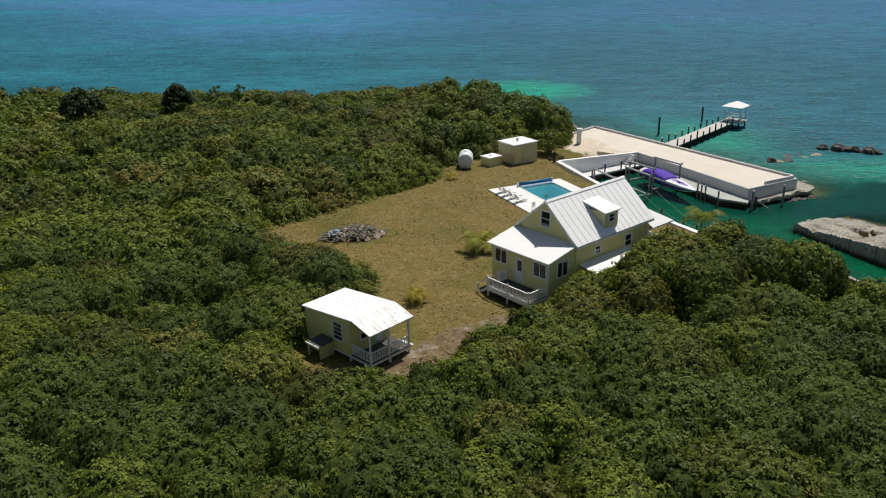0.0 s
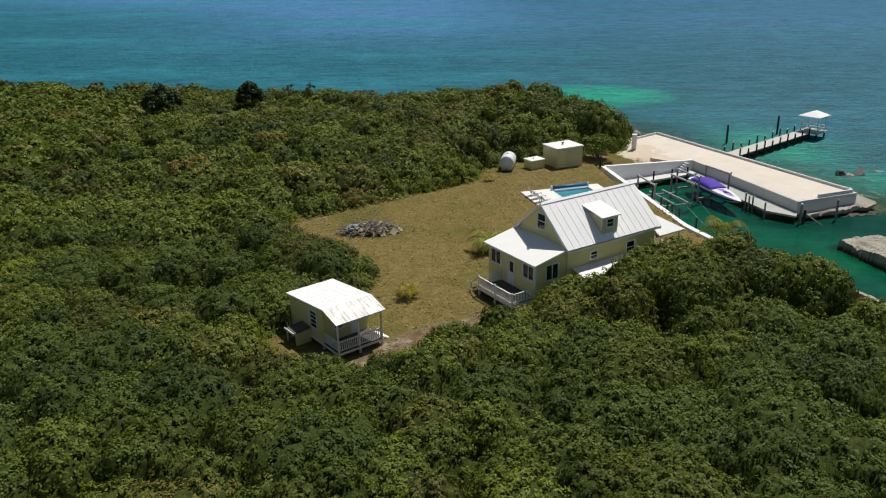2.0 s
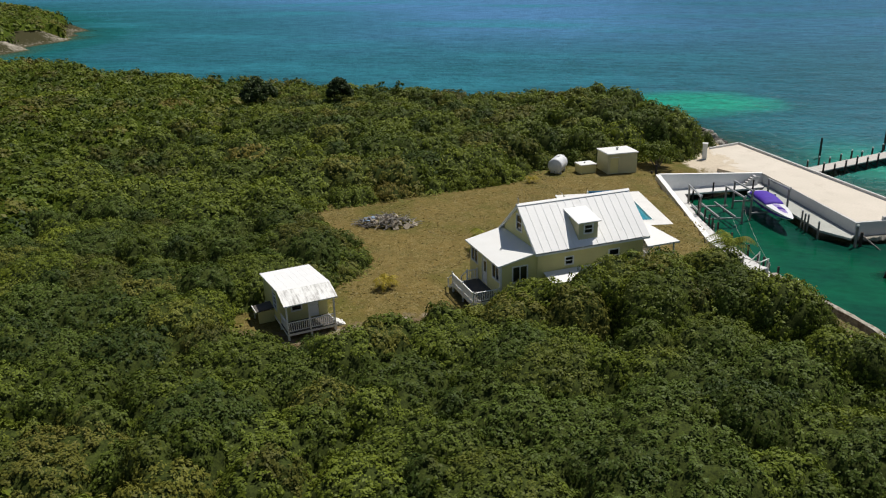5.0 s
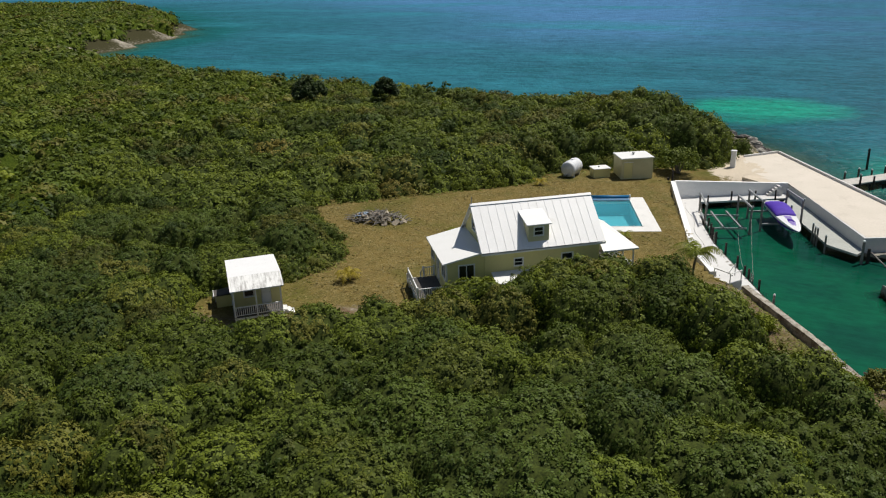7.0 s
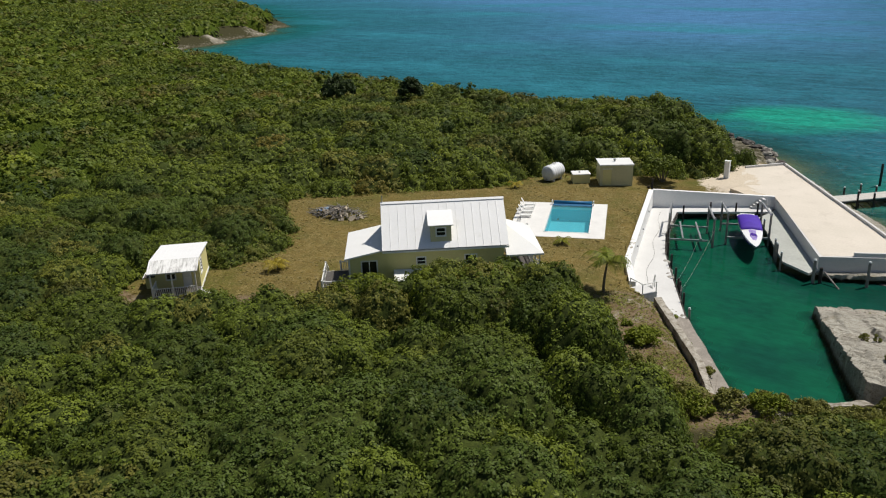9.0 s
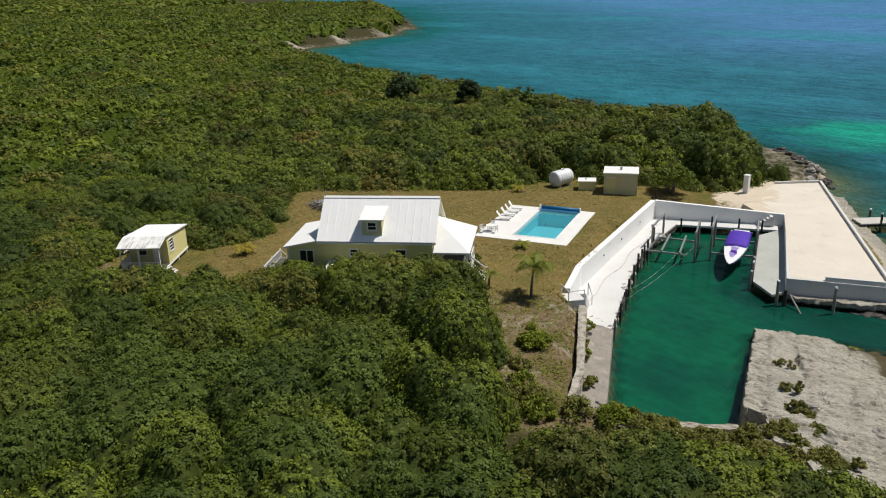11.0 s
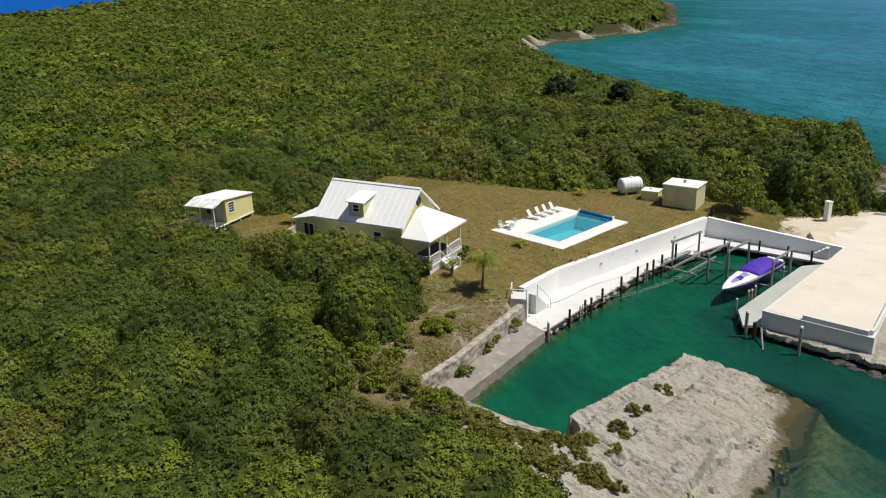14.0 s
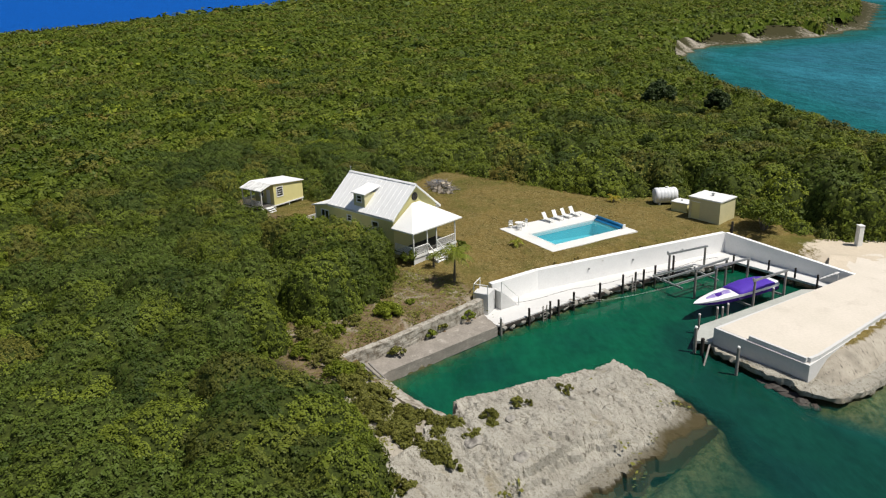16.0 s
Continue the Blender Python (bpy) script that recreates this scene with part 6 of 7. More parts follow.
# ---- speedboat ----
def speedboat():
    b = Vector((33.75, 98.8, 0))
    s = Vector((29.65, 109.2, 0))
    long = (b - s).length
    turn = math.degrees(math.atan2((b - s).y, (b - s).x))
    h = thing("speedboat", pose(s.x, s.y, -0.95, 0, 0, turn), "white and purple speedboat under a purple canvas cover on a lift", "boat")
    n = 26
    half = lambda t: 1.28 * (1 - max(0.0, (t - 0.25) / 0.75) ** 2.3) ** 0.75 * (0.94 + 0.06 * min(1, t * 4))  # noqa: E731
    sheer = lambda t: 1.22 + 0.05 * t - 0.25 * t ** 3  # noqa: E731
    keel = lambda t: 0.0 + 0.95 * max(0.0, (t - 0.55) / 0.45) ** 2.2  # noqa: E731
    chine = lambda t: keel(t) + (sheer(t) - keel(t)) * 0.40  # noqa: E731
    mid = lambda t: keel(t) + (sheer(t) - keel(t)) * 0.74  # noqa: E731
    def strip(fa, fb):
        bm = bmesh.new()
        rows = []
        for k in range(n + 1):
            t = k / n
            rows.append([[bm.verts.new((t * long, sgn * w, z)) for w, z in (fa(t), fb(t))] for sgn in (-1, 1)])
        for r0, r1 in zip(rows, rows[1:]):
            for sd_ in (0, 1):
                bm.faces.new((r0[sd_][0], r1[sd_][0], r1[sd_][1], r0[sd_][1]))
        bmesh.ops.remove_doubles(bm, verts=bm.verts[:], dist=0.0005)
        bmesh.ops.recalc_face_normals(bm, faces=bm.faces[:])
        return bm
    part("hull_bottom", strip(lambda t: (0.0, keel(t)), lambda t: (half(t) * 0.84, chine(t))), M_GEL_W, h, smooth=True)
    part("hull_side", strip(lambda t: (half(t) * 0.84, chine(t)), lambda t: (half(t) * 0.95, mid(t))), M_GEL_P, h, "purple side band", smooth=True)
    part("topside", strip(lambda t: (half(t) * 0.95, mid(t)), lambda t: (half(t), sheer(t))), M_GEL_W, h, smooth=True)
    crown = lambda t: sheer(t) + 0.16 * (1 - t ** 4)  # noqa: E731
    part("deck", strip(lambda t: (half(t), sheer(t)), lambda t: (0.0, crown(t))), M_GEL_W, h, smooth=True)
    bm = bmesh.new()
    bm.faces.new([bm.verts.new(v) for v in ((0.01, -half(0), sheer(0)), (0.01, -half(0) * 0.84, chine(0)), (0.01, 0, keel(0)), (0.01, half(0) * 0.84, chine(0)), (0.01, half(0), sheer(0)), (0.01, 0, crown(0)))])
    part("transom", bm, M_GEL_W, h)
    # purple flashes on the foredeck
    for t0, t1, wa, wb, m_ in ((0.55, 0.64, 0.42, 0.36, M_GEL_L), (0.645, 0.73, 0.30, 0.42, M_GEL_P), (0.735, 0.84, 0.40, 0.16, M_GEL_L)):
        bm = bmesh.new()
        rows = []
        for k in range(7):
            t = t0 + (t1 - t0) * k / 6
            w = wa + (wb - wa) * k / 6
            rows.append([bm.verts.new(((t + 0.012 * math.sin(3 * o)) * long, o * w, crown(t) + (sheer(t) - crown(t)) * min(1, abs(o) * w / max(0.05, half(t))) + 0.012)) for o in (-1, -0.5, 0, 0.5, 1)])
        for r0, r1 in zip(rows, rows[1:]):
            for o in range(4):
                bm.faces.new((r0[o], r1[o], r1[o + 1], r0[o + 1]))
        bmesh.ops.recalc_face_normals(bm, faces=bm.faces[:])
        part("deck_graphic", bm, m_, h, "lilac and purple deck graphic")
    # canvas cover over the cockpit
    bm = bmesh.new()
    rows = []
    for k in range(13):
        t = 0.06 + 0.47 * k / 12
        up = 0.62 * math.sin(math.pi * min(1, (k + 1.2) / 14)) ** 0.6
        rows.append([bm.verts.new((t * long, half(t) * 1.005 * math.cos(a * math.pi / 12), sheer(t) + 0.02 + up * math.sin(a * math.pi / 12) ** 0.8 + 0.03 * math.sin(k * 2.3 + a))) for a in range(13)])
    for r0, r1 in zip(rows, rows[1:]):
        for a in range(12):
            bm.faces.new((r0[a], r1[a], r1[a + 1], r0[a + 1]))
    bm.faces.new(rows[0])
    bm.faces.new(rows[-1][::-1])
    bmesh.ops.recalc_face_normals(bm, faces=bm.faces[:])
    part("canvas_cover", bm, M_PURPLE, h, "purple canvas cockpit cover", True)
    part("engine_hatch", bx(-0.25, 0.62, -0.9, 0.9, 0.9, 1.35, bevel=0.08), M_GEL_W, h)
    for sgn in (-0.5, 0.5):
        part("outdrive", bx(-0.75, 0.0, sgn - 0.14, sgn + 0.14, 0.15, 0.75, bevel=0.05), M_DARK, h, "black stern drive")
    return h


speedboat()


# ---- jetty and hut ----
jt = thing("jetty", pose(37.6, 126.3, 0, 0, 0, 47.5), "pale timber jetty on dark piles in the sea", "jetty")
part("jetty_deck", bx(-1.5, 24.0, -1.25, 1.25, -0.86, -0.70), M_BLEACH, jt, "bleached timber deck")
for y in (-1.0, 1.0):
    part("stringer", bx(-1.5, 24.0, y - 0.1, y + 0.1, -1.15, -0.86), M_DARKWOOD, jt)
for k in range(10):
    x = 0.8 + 2.5 * k
    for y in (-1.4, 1.4):
        part("pile", rod((x, y, -5), (x, y, 0.05 + 0.25 * ((k * 7 + int(y)) % 3)), 0.15, 0.13, 8), M_DARKWOOD, jt)
        part("pile_cap", rod((x, y, 0.05 + 0.25 * ((k * 7 + int(y)) % 3)), (x, y, 0.2 + 0.25 * ((k * 7 + int(y)) % 3)), 0.15, 0.1, 8), M_TRIM, jt)
    part("cross_brace", rod((x, -1.35, -1.9), (x, 1.35, -0.95), 0.07, n=6), M_DARKWOOD, jt)
    part("side_brace", rod((x, -1.35, -0.95), (x + 1.25, -1.35, -1.95), 0.06, n=6), M_DARKWOOD, jt)
ht = thing("jetty_shelter", pose(37.6, 126.3, 0, 0, 0, 47.5), "open shelter with a white hipped roof at the jetty end", "shelter")
part("floor", bx(24.05, 27.9, -2.5, 1.3, -0.86, -0.68), M_BLEACH, ht, "bleached timber floor")
for x in (24.6, 27.5):
    for y in (-2.1, 0.9):
        part("post", rod((x, y, -0.7), (x, y, 2.0), 0.10, 0.09, 8), M_TRIM, ht)
        part("pile", rod((x, y, -5), (x, y, -0.7), 0.15, 0.14, 8), M_DARKWOOD, ht)
for a, b in (((24.6, -2.1), (27.5, -2.1)), ((27.5, -2.1), (27.5, 0.9)), ((24.6, 0.9), (27.5, 0.9))):
    part("rail", rod((*a, 0.3), (*b, 0.3), 0.06, n=6), M_TRIM, ht)
    part("bench", rod((*a, -0.2), (*b, -0.2), 0.1, n=6), M_TRIM, ht)
bm = bmesh.new()
cb = [bm.verts.new(v) for v in ((24.1, -2.6, 2.1), (28.0, -2.6, 2.1), (28.0, 1.4, 2.1), (24.1, 1.4, 2.1))]
ct = [bm.verts.new(v) for v in ((25.8, -0.9, 2.85), (26.7, -0.9, 2.85), (26.7, -0.4, 2.85), (25.8, -0.4, 2.85))]
for k in range(4):
    bm.faces.new((cb[k], cb[(k + 1) % 4], ct[(k + 1) % 4], ct[k]))
bm.faces.new(ct)
lo_ = [bm.verts.new(v.co - Vector((0, 0, 0.15))) for v in cb]
for k in range(4):
    bm.faces.new((lo_[k], lo_[(k + 1) % 4], cb[(k + 1) % 4], cb[k]))
bm.faces.new(lo_[::-1])
bmesh.ops.recalc_face_normals(bm, faces=bm.faces[:])
part("roof", bm, M_WHITE, ht, "white hipped roof")
pile(39.8, 139.6, 1.4, -5, 0.17, "tall dark timber pile standing in the sea")
pile(50.2, 147.3, 1.5, -5, 0.17, "tall dark timber pile standing in the sea")


# ---- rocks ----
def boulder(x, y, z, r, flat, material, label, seed, group):
    bm = bmesh.new()
    bmesh.ops.create_icosphere(bm, subdivisions=3, radius=1.0)
    for v in bm.verts:
        n1 = noise.noise(v.co * 0.9 + Vector((seed * 7.1, 0, 0)))
        n2 = noise.noise(v.co * 2.6 + Vector((0, seed * 3.3, 0)))
        v.co *= 1 + 0.45 * n1 + 0.2 * n2
        v.co.z = round(v.co.z * 3.0 + 0.4 * n1) / 3.0 * 0.5 + v.co.z * 0.5
    ob = part("boulder", bm, material)
    ob.matrix_basis = Matrix.Translation((x, y, z)) @ Matrix.Rotation(seed * 1.7, 4, "Z") @ Matrix.Diagonal((r, r * 0.8, r * flat, 1))
    tagged(ob, label, "rock", group)
    return ob


ox, oy = np.arange(40.0, 70.5, 0.22), np.arange(61.0, 95.0, 0.22)
OX, OY = np.meshgrid(ox, oy, indexing="ij")
oz, od, _, _ = ground(OX, OY)
d_sea = (OX - 52.6) * -0.839 + (OY - 92.8) * -0.545
cut = smooth(d_sea, 2.0, 6.0)
inner = np.minimum(signed(OX, OY, ROCKY) + 0.8 * wave(OX, OY, 2.4, 91) + 1.2 * (1 - smooth(OY, 66, 74)), od + (0.10 + 0.9 * (1 - cut)) * wave(OX, OY, 1.3, 92))
ca, sa = math.cos(radians(25)), math.sin(radians(25))
along, across = OX * ca + OY * sa, -OX * sa + OY * ca
strata = wave(along * 0.35, across, 0.9, 93, 3)
crack = 1 - np.abs(wave(along * 0.6, across, 3.2, 94, 3))
relief = 0.22 * strata + 0.18 * wave(OX, OY, 3.0, 95, 4) - 0.22 * smooth(crack, 0.95, 1.0) + 0.12 * wave(OX, OY, 0.7, 96, 2)
step = np.round(relief * 7) / 7 * 0.75 + relief * 0.25
plateau = upland(OX, OY) + 0.10 + step
# broken ledges down to the sea
fall = np.clip(d_sea + 1.3 * wave(OX, OY, 2.6, 98, 3), 0, 6) / 6
fall = np.round(fall * 5 + 0.3 * wave(OX, OY, 1.1, 99)) / 5 * 0.7 + fall * 0.3
plateau = WATER - 0.25 + (plateau - WATER + 0.25) * np.clip(fall * 1.25, 0, 1)
# a lower quarried strip along the canal's edge, cut back to a straight step
wob = 0.12 * wave(OX, OY, 1.2, 100, 2)
side1 = ((OX - 46.7) * 0.867 + (OY - 86.5) * 0.497) + wob
side2 = ((OX - 46.7) * 0.797 - (OY - 86.5) * 0.603) + wob
low = ((side1 < 0) | (side2 < 0)) * smooth(OY, 73.5, 76) * smooth(d_sea, 1, 3)
plateau = plateau + 0.12 - 0.42 * low
oz = np.where(inner > 0, np.maximum(plateau, np.where(d_sea < 4, -2.6, oz + 0.02)), -2.9)
outcrop = sheet("rock_outcrop", ox, oy, oz, M_CLIFF, None, inner > -0.3)
outcrop.data.polygons.foreach_set("use_smooth", np.zeros(len(outcrop.data.polygons), bool))
tagged(outcrop, "weathered cracked grey limestone outcrop beside the canal", "rock", kind="structure")
rng = random.Random(5)
for x, y, r in ((64.2, 127.1, 1.0), (66.3, 126.0, 1.3), (67.6, 125.4, 0.9), (69.0, 125.0, 1.1), (70.4, 123.8, 1.2), (71.6, 123.2, 0.8), (52.5, 119.6, 0.8), (76, 118.5, 1.2)):
    boulder(x, y, WATER + 0.15 * r, r, 0.75, M_DARKROCK, "dark wet boulder breaking the sea surface", rng.random() * 9, "boulders off the shore")
for k in range(16):
    t = k / 15
    boulder(53 + 10 * t + rng.uniform(-1, 1), 119.5 + 6 * t + rng.uniform(-1.2, 1.2), WATER - 0.12, rng.uniform(0.4, 1.1), 0.30, M_DARKROCK if k % 4 else M_ROCK, "low flat rock awash in the shallows", rng.random() * 9, "rocks awash")
for k in range(70):
    t = k / 69
    x, y = 27.5 - 17 * t ** 1.3 + rng.uniform(-3.6, 1.4), 138 + 22 * t + rng.uniform(-2.4, 1.6)
    boulder(x, y, float(ground(np.array([x]), np.array([y]))[0][0]) + rng.uniform(-0.1, 0.25), rng.uniform(0.4, 1.15), 0.5, M_DARKROCK if k % 4 else M_ROCK, "jagged dark shore rock by the water", rng.random() * 9, "shore rocks")
sf = thing("rock_shelf", pose(0, 0, 0), "undercut limestone shelf below the sea platform", "rock", kind="structure")
bm = rough(prism([(40.6, 97.7), (42.0, 97.5), (44.3, 98.7), (46.4, 99.4), (48.4, 100.9), (50.4, 101.2), (52.0, 103.4), (51.0, 106.4), (48.6, 110.4), (45.4, 115), (40.4, 121.6), (35.2, 129), (30.6, 136), (27.6, 136.6), (48.6, 102.5), (40.5, 98.1)], -1.5, -1.06), 0.26, 1.5, 11)
part("shelf", bm, M_CLIFF, sf)
# recessed rock whose dark colour stands for the shade under the shelf
part("undercut", rough(prism([(40.7, 98.0), (48.2, 101.6), (51.0, 103.2), (50.4, 106), (30.6, 135.6), (28, 136), (47.9, 102.8), (40.7, 98.5)], -3.0, -1.3), 0.2, 1.2, 6), M_DARKROCK, sf, "undercut rock, coloured dark for the shade below the shelf")
for k in range(6):
    t = k / 5
    boulder(46.5 + 4.6 * t + rng.uniform(-0.2, 0.3), 99.6 + 2.2 * t + rng.uniform(-0.3, 0.2), -1.95 + rng.uniform(-0.1, 0.1), rng.uniform(0.5, 0.9), 0.35, M_DARKROCK, "dark wet rock at the foot of the platform", rng.random() * 9, "rocks below the platform")
for x, y, r in ((55.0, 73.0, 0.8), (52.6, 76.2, 0.5), (54.0, 74.6, 0.55), (57.2, 76.0, 0.7), (51.3, 80.4, 0.5), (50.3, 71.0, 0.6), (58.5, 72.5, 0.6)):
    boulder(x, y, float(ground(np.array([x]), np.array([y]))[0][0]) + 0.05, r, 0.45, M_ROCK, "loose grey limestone slab lying on the rock", rng.random() * 9, "loose slabs")

# ---- heap of debris ----
db = thing("debris_heap", pose(-10.6, 78.2, 2.05, 0, 0, 12) @ Matrix.Scale(1.25, 4), "heap of brush, pale rubble and blue tarpaulin on the lawn", "debris heap")
rng = random.Random(9)
for k in range(46):
    a, r = rng.uniform(0, 6.28), rng.random() ** 0.6
    x, y = 2.9 * r * math.cos(a), 1.35 * r * math.sin(a)
    z = 0.75 * (1 - r * r)
    s = rng.uniform(0.12, 0.34)
    ob = part("rubble_piece", bx(-s, s, -s * 0.7, s * 0.7, -s * 0.35, s * 0.35), M_RUBBLE, db)
    ob.matrix_basis = pose(x, y, z * rng.uniform(0.6, 1) + 0.1, rng.uniform(-40, 40), rng.uniform(-40, 40), rng.uniform(0, 180))
for k in range(150):
    a, r = rng.uniform(0, 6.28), rng.random() ** 0.5
    x, y, z = 2.9 * r * math.cos(a), 1.4 * r * math.sin(a), 0.85 * (1 - r * r) + 0.1
    l_, d_ = rng.uniform(0.5, 1.1), rng.uniform(0, 6.28)
    part("branch", rod((x, y, z), (x + l_ * math.cos(d_), y + l_ * math.sin(d_), max(0.05, z + rng.uniform(-0.4, 0.3))), 0.045, 0.02, 5), M_WOOD, db)
bm = bmesh.new()
bmesh.ops.create_grid(bm, x_segments=10, y_segments=8, size=0.6)
for v in bm.verts:
    v.co.z = 0.72 - 0.35 * (v.co.x ** 2 + v.co.y ** 2) + 0.12 * noise.noise(v.co * 2.2)
    v.co.x -= 1.3
part("tarpaulin", bm, M_TARP, db, "faded blue tarpaulin")


# ---- palms, shrubs, small tree ----
def leaf_cloud(centres, rng_, per, size, flat=0.8):
    """Leaf sprays round clump centres (x, y, z, r)."""
    c4 = np.repeat(np.array(centres, float), per, 0)
    n = len(c4)
    d = rng_.normal(size=(n, 3))
    d /= np.linalg.norm(d, axis=1, keepdims=True)
    P = c4[:, :3] + d * c4[:, 3:4] * rng_.uniform(0.6, 1.05, (n, 1)) * (1, 1, flat)
    nrm = d + rng_.normal(0, 0.5, (n, 3)) + (0, 0, 0.4)
    nrm /= np.linalg.norm(nrm, axis=1, keepdims=True)
    a = np.cross(nrm, rng_.normal(size=(n, 3)))
    a /= np.linalg.norm(a, axis=1, keepdims=True)
    b = np.cross(nrm, a)
    s = size * rng_.uniform(0.6, 1.3, (n, 1))
    co = np.stack([P - a * s, P - b * s * 0.6, P + a * s, P + b * s * 0.6], 1).reshape(-1, 3)
    return co, np.repeat(np.clip(0.45 + rng_.normal(0, 0.22, n), 0, 1), 4)


def shrub(x, y, r, h, seed, material, label, size=0.12, name="shrub", dense=1.0, stem=0.25, kind=0.5):
    rng_ = np.random.RandomState(seed)
    z = float(ground(np.array([x]), np.array([y]))[0][0])
    e = thing(name, pose(x, y, z), label, "shrub" if name == "shrub" else "tree", "shrubs on the bank" if name == "shrub" else "")
    n = max(9, int(15 * r * dense))
    cs_ = []
    for k in range(n):
        a, q_ = rng_.uniform(0, 6.28), rng_.uniform(0, 1) ** 0.6
        cs_.append((r * 0.88 * q_ * math.cos(a), r * 0.88 * q_ * math.sin(a), h * (stem + (1 - stem) * 0.75 * (1 - 0.6 * q_ * q_) * rng_.uniform(0.4, 1.1)), r * rng_.uniform(0.16, 0.34)))
    co, tint = leaf_cloud(cs_, rng_, int(46 * dense), size)
    crown = raw_mesh("crown", co, np.arange(len(co)).reshape(-1, 4), material, {"tint": tint, "kind": np.full(len(tint), kind)})
    crown.parent = e
    bm = bmesh.new()
    for cx, cy, cz, cr in cs_[:7]:
        rod((0.1 * cx, 0.1 * cy, -0.2), (cx * 0.9, cy * 0.9, cz), 0.03 + 0.03 * r * (name != "shrub"), 0.015, 5, bm)
    part("stems", bm, M_BARK, e)
    return e


def palm(x, y, trunk, fronds, long, seed, lean=0.15, label="young green coconut palm on the lawn", leaf=M_PALM):
    rng_ = random.Random(seed)
    z = float(ground(np.array([x]), np.array([y]))[0][0])
    e = thing("palm", pose(x, y, z), label, "palm", "palms on the lawn")
    bm = bmesh.new()
    pts = [Vector((lean * trunk * (k / 8) ** 2, 0.3 * lean * trunk * (k / 8), -0.15 + (trunk + 0.15) * k / 8)) for k in range(9)]
    for k in range(8):
        rod(pts[k], pts[k + 1], 0.15 - 0.008 * k, 0.15 - 0.008 * (k + 1), 8, bm)
    part("trunk", bm, M_BARK, e)
    for k in range(fronds):
        a = 6.28 * k / fronds + rng_.uniform(-0.3, 0.3)
        rise, l_ = rng_.uniform(0.05, 1.25), long * rng_.uniform(0.8, 1.1)
        mid_ = []
        for j in range(9):
            s = j / 8
            mid_.append(pts[-1] + Vector((math.cos(a) * l_ * s * (1 - 0.15 * s), math.sin(a) * l_ * s * (1 - 0.15 * s), l_ * (rise * s - (0.45 + 0.6 * rise) * s * s))))
        side = Vector((-math.sin(a), math.cos(a), 0))
        co, qd, tn = [], [], []
        for j in range(1, 9):
            for t_ in (0.0, 0.5):
                b0 = mid_[j - 1].lerp(mid_[j], t_)
                wid = l_ * 0.22 * math.sin(math.pi * min(1, 0.12 + (j + t_) / 9.4)) + 0.04
                for sg in (-1, 1):
                    tip = b0 + side * sg * wid + (mid_[j] - mid_[j - 1]) * 0.9 - Vector((0, 0, wid * 0.55))
                    w_ = (mid_[j] - mid_[j - 1]) * 0.42
                    i0 = len(co)
                    co += [b0 - w_ * 0.5, b0 + w_ * 0.5, tip + w_ * 0.15, tip - w_ * 0.15]
                    qd.append((i0, i0 + 1, i0 + 2, i0 + 3))
                    tn += [min(1, max(0, 0.5 + rng_.gauss(0, 0.2)))] * 4
        fr = raw_mesh("frond", np.array([tuple(v) for v in co]), np.array(qd), leaf, {"tint": np.array(tn)})
        fr.parent = e
    return e


palm(26.4, 75.4, 3.2, 18, 2.9, 1, 0.10, "coconut palm with drooping fronds on the dry lawn", M_PALM2)
palm(3.0, 73.6, 1.3, 16, 3.0, 2)
palm(-3.2, 61.8, 0.7, 14, 1.9, 3, 0.1, "small yellowing palm on the lawn", M_PALM3)
palm(17.4, 84.0, 0.5, 10, 1.4, 4, 0.1, "small green palm near the pool")
palm(0.9, 101.2, 0.6, 9, 1.3, 5, 0.1, "small yellowing palm on the lawn", M_PALM3)
palm(22.6, 73.6, 1.4, 10, 1.3, 6, 0.1, "young palm beside the porch steps", M_PALM2)
shrub(21.3, 71.2, 1.2, 2.1, 11, M_LEAF, "green shrub beside the porch steps", 0.10)
shrub(16.9, 77.3, 0.8, 1.3, 12, M_LEAF, "green shrub beside the porch", 0.10)
shrub(18.2, 76.6, 0.6, 0.9, 13, M_LEAF, "green shrub beside the porch", 0.10)
shrub(16.2, 115.4, 3.0, 3.7, 14, M_LEAF, "small spreading tree with a dark trunk on the lawn", 0.17, "small_tree", 1.6, 0.45)
shrub(-47.0, 138.5, 2.7, 8.4, 15, M_DARKLEAF, "dark round tree standing above the scrub", 0.26, "dark_tree", 1.6, 0.45, 0.05)
shrub(-61.2, 132.0, 3.6, 8.9, 16, M_DARKLEAF, "dark round tree standing above the scrub", 0.28, "dark_tree", 1.6, 0.45, 0.05)
shrub(-38.0, 147.0, 2.0, 6.8, 17, M_LEAF, "sparse tree standing above the scrub", 0.20, "dark_tree", 0.6, 0.45, 0.2)
shrub(-43.0, 149.0, 1.8, 6.4, 18, M_LEAF, "sparse tree standing above the scrub", 0.20, "dark_tree", 0.6, 0.45, 0.2)
cb_ = thing("power_cable", pose(0, 0, 0), "thin dark cable lying along the quay", "cable")
bm = bmesh.new()
pts = [Vector((18.9 + 0.335 * k - 0.25 * math.sin(k * 0.7), 108.5 - 1.0 * k, QZ + 0.02)) for k in range(28)]
for c1, c2 in zip(pts, pts[1:]):
    rod(c1, c2, 0.012, n=5, bm=bm)
part("strand", bm, M_DARK, cb_)
shrub(33.4, 68.0, 1.5, 1.3, 61, M_LEAF, "round yellow-green shrub on the dry bank", 0.10, dense=2.2, stem=0.1, kind=0.95)
shrub(56.7, 64.6, 1.6, 2.6, 62, M_LEAF, "feathery bright green bush at the thicket's edge", 0.09, dense=2.6, stem=0.1, kind=0.3)
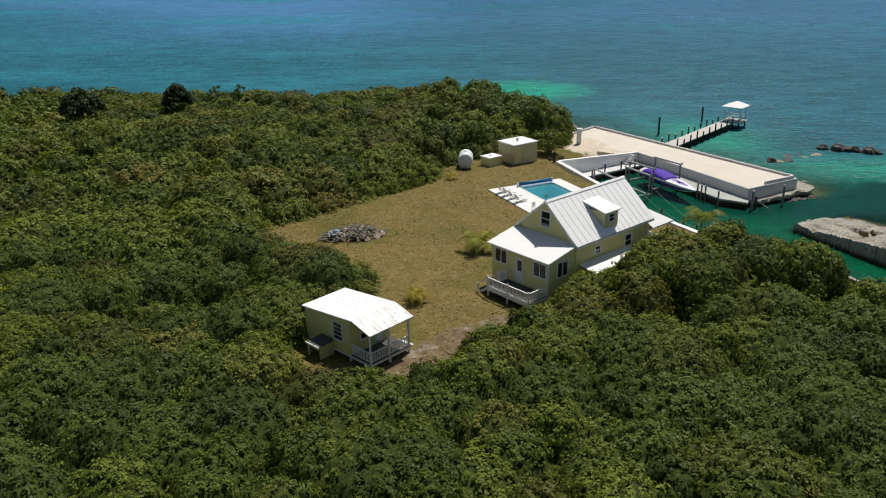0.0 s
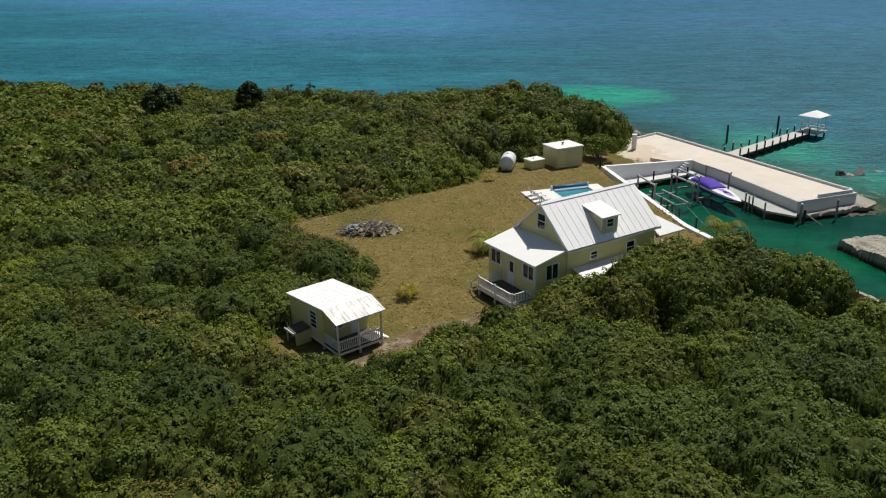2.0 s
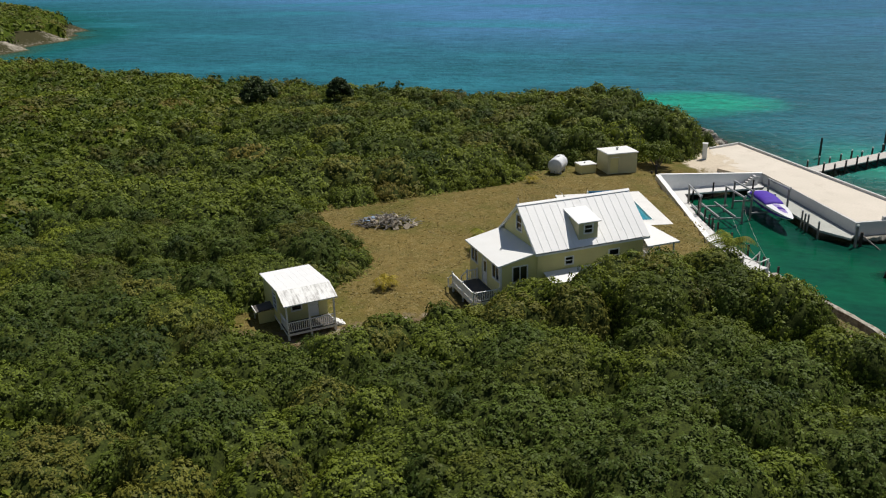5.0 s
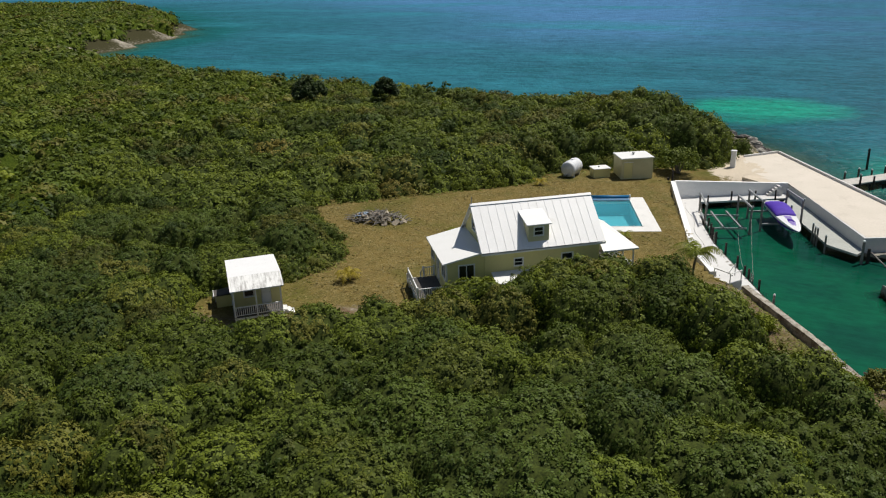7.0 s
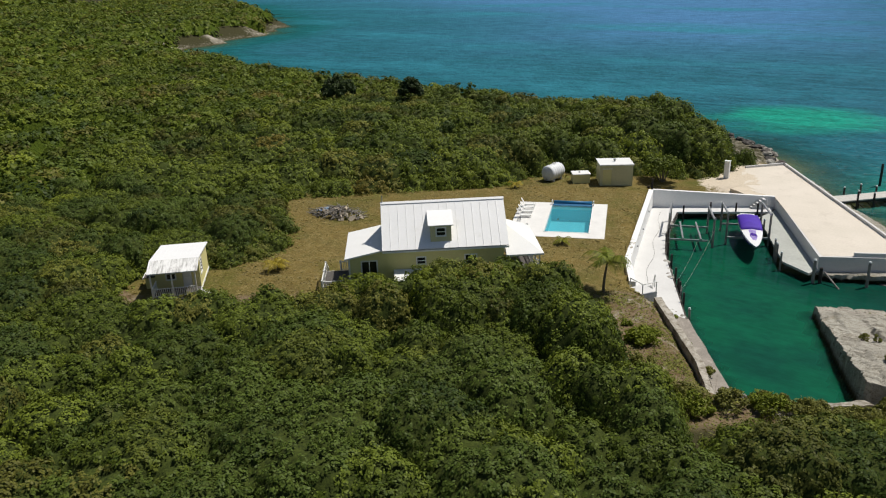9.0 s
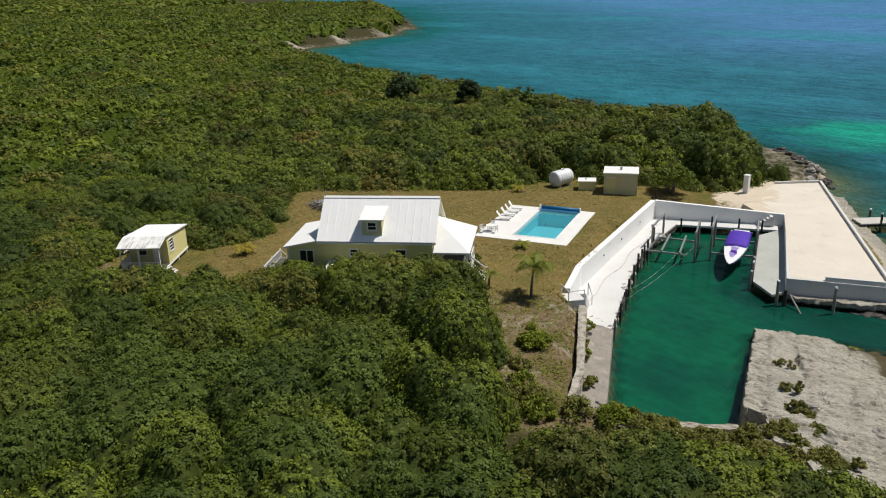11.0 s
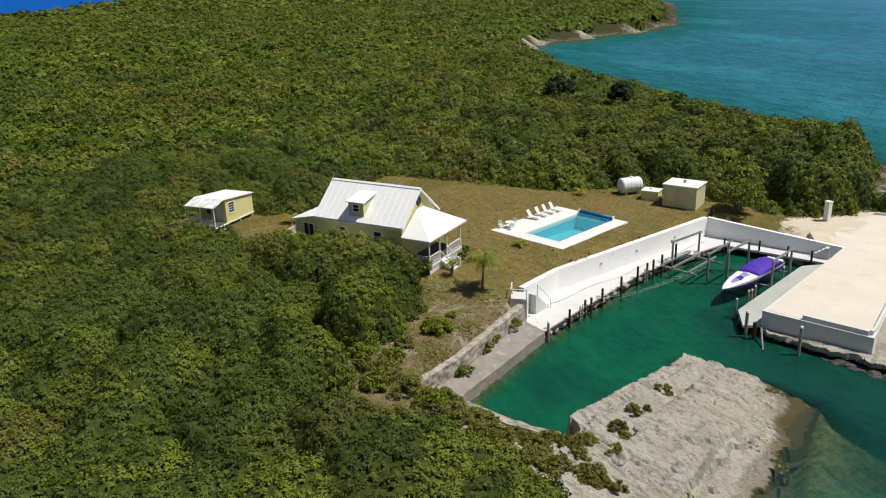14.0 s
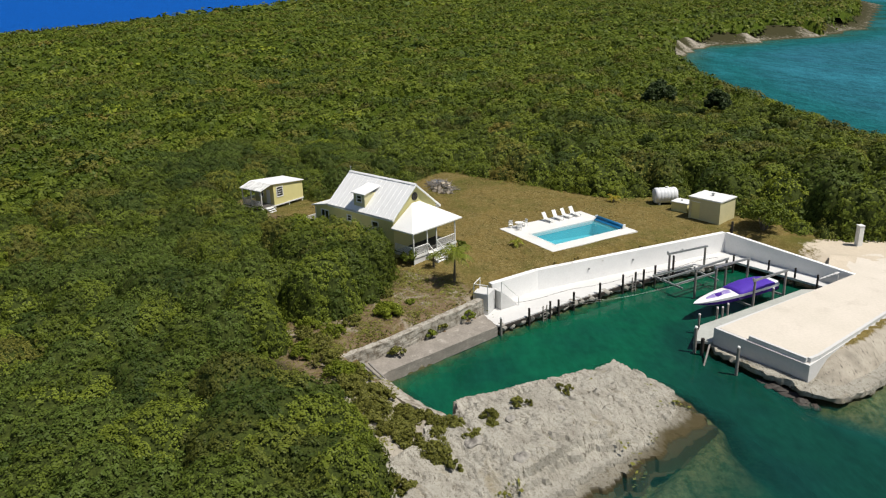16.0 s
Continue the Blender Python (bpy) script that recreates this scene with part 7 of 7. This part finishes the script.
for k, (x, y, r, h_) in enumerate(((32.6, 75.9, 0.9, 0.9), (34.6, 73.0, 0.7, 0.7), (35.6, 71.8, 0.7, 0.8), (38.6, 68.4, 1.0, 0.9), (31.0, 70.4, 0.6, 0.4), (28.6, 67.8, 1.0, 0.9), (29.6, 65.6, 1.2, 1.0), (35.0, 64.6, 1.0, 0.8), (36.8, 62.8, 1.2, 1.0),
                                 (39.4, 61.2, 1.6, 1.3), (44.0, 64.4, 1.2, 0.7), (42.4, 62.2, 1.4, 1.5), (44.8, 63.4, 1.5, 1.6), (46.8, 64.2, 1.4, 1.4), (40.4, 60.4, 1.4, 1.5), (37.6, 60.2, 1.3, 1.3), (35.4, 60.4, 1.2, 1.2))):
    shrub(x, y, r, h_, 20 + k, M_LEAF2 if k % 2 else M_LEAF, "low olive scrub growing on the stony bank", 0.09, dense=1.5, stem=0.05, kind=0.66 if k % 2 else 0.9)
# low spreading mats of weeds round the head of the canal
rngm = random.Random(31)
for k, (x, y, r) in enumerate(((48.0, 65.2, 1.5), (50.2, 66.4, 1.7), (52.4, 66.2, 1.6), (54.0, 68.2, 1.7), (55.6, 69.4, 1.5), (53.2, 71.0, 1.3), (54.6, 72.6, 1.0), (52.8, 74.2, 1.1), (57.2, 71.6, 0.8), (46.2, 66.0, 1.0), (50.6, 69.2, 0.9), (48.2, 81.5, 0.6), (50.4, 77.4, 0.6), (60.0, 67.4, 1.2), (47.0, 66.6, 1.3), (49.2, 68.2, 1.3), (51.4, 68.6, 1.3), (44.8, 65.2, 1.0))):
    for q_ in range(3):
        shrub(x + rngm.uniform(-0.9, 0.9), y + rngm.uniform(-0.9, 0.9), r * rngm.uniform(0.5, 0.85), rngm.uniform(0.45, 1.15), 200 + 3 * k + q_, M_LEAF2 if (k + q_) % 3 else M_LEAF, "brown-olive mat of weeds on the gravel", 0.085, dense=1.7, stem=0.0, kind=0.66)
for a, b, r in (((41.9, 65.2, 0.75), (44.3, 68.5, -1.7), 0.11), ((41.3, 65.8, 0.3), (42.6, 67.4, -1.0), 0.10), ((44.6, 62.8, 1.35), (47.6, 64.6, 1.15), 0.06)):
    lg_ = thing("fallen_log", pose(0, 0, 0), "weathered grey log lying on the canal bank", "log", "logs on the bank")
    part("log", rod(a, b, r, r * 0.8, 8), M_WOOD, lg_)
part("head_lip", rough(prism([(42.8, 65.8), (46.4, 67.8), (48.8, 69.6), (50.2, 70.8), (49.4, 71.6), (47.9, 70.4), (45.7, 69.0), (42.0, 66.9)], -1.9, [-0.45, -0.4, -0.35, -0.35, -0.6, -0.7, -0.75, -0.75]), 0.10, 1.7, 9), M_BANK, lw, "pale broken lip at the canal's head")

# dry tufts of grass and creeping weeds on the bank, round the lawn's edge and on the rock
def tufts(name, count, box, weight, size, seed, material, label):
    rng_ = np.random.RandomState(seed)
    x, y = rng_.uniform(box[0], box[1], count), rng_.uniform(box[2], box[3], count)
    keep_ = rng_.uniform(0, 1, count) < weight(x, y)
    x, y = x[keep_], y[keep_]
    z = ground(x, y)[0]
    n = len(x)
    a = rng_.uniform(0, 6.28, n)
    s = size * rng_.uniform(0.5, 1.4, n)
    up = s * rng_.uniform(0.25, 0.7, n)
    ln = rng_.normal(0, 1.2, (2, n)) * s
    ca_, sa_ = np.cos(a) * s, np.sin(a) * s
    co = np.stack([np.stack([x - ca_, y - sa_, z], -1), np.stack([x + ca_, y + sa_, z], -1), np.stack([x + ca_ * 0.7 + ln[0], y + sa_ * 0.7 + ln[1], z + up], -1), np.stack([x - ca_ * 0.7 + ln[0], y - sa_ * 0.7 + ln[1], z + up], -1)], 1).reshape(-1, 3)
    ob = raw_mesh(name, co, np.arange(4 * n).reshape(-1, 4), material, {"tint": np.repeat(np.clip(rng_.normal(0.5, 0.25, n), 0, 1), 4)})
    return tagged(ob, label, "grass", kind="stuff")


def bank(x, y):
    w = smooth(signed(x, y, DIRT) + 1.5, 0, 2.5) * (0.25 + 0.75 * smooth(wave(x, y, 2.2, 111), -0.05, 0.45))
    w = w * (signed(x, y, LAND) > 0.8) * (signed(x, y, np.array([(30.6, 77.3), (38.1, 67.4), (40.8, 62.8), (43.2, 65.6), (33.5, 78.7)])) < 0)
    return w


tufts("bank_weeds", 120000, (20, 64, 56, 80), bank, 0.075, 121, M_LEAF2, "dry olive weeds and grass tufts on the stony bank")
tufts("lawn_edge_weeds", 30000, (-26, 24, 44, 128), lambda x, y: smooth(-np.abs(signed(x, y, CLEAR) - 0.4), -1.6, -0.2) * 0.8 * (x < 24) * (y < 118), 0.15, 122, M_LEAF2, "dry weeds along the edge of the lawn")
tufts("rock_weeds", 6000, (46, 66, 63, 92), lambda x, y: smooth(signed(x, y, ROCKY), 0.3, 2) * smooth(wave(x, y, 2.4, 112), 0.25, 0.6), 0.13, 124, M_LEAF2, "sparse dry weeds in the cracks of the rock")
tufts("lawn_grass", 52000, (-22, 30, 44, 122), lambda x, y: (signed(x, y, CLEAR) > 0.5) * (x < 17 + (y - 110) * -0.314) * (0.25 + 0.75 * smooth(wave(x, y, 3.0, 131), -0.3, 0.4)) * (upland(x, y) > 1.2) * ~inside((x - 10.75) * 0.915 + (y - 83.32) * 0.4035, -(x - 10.75) * 0.4035 + (y - 83.32) * 0.915, np.array([(-0.2, -0.3), (11, -0.3), (11, 13.2), (-0.2, 13.2)])), 0.085, 125, M_TUFT, "short dry grass tufts over the lawn")
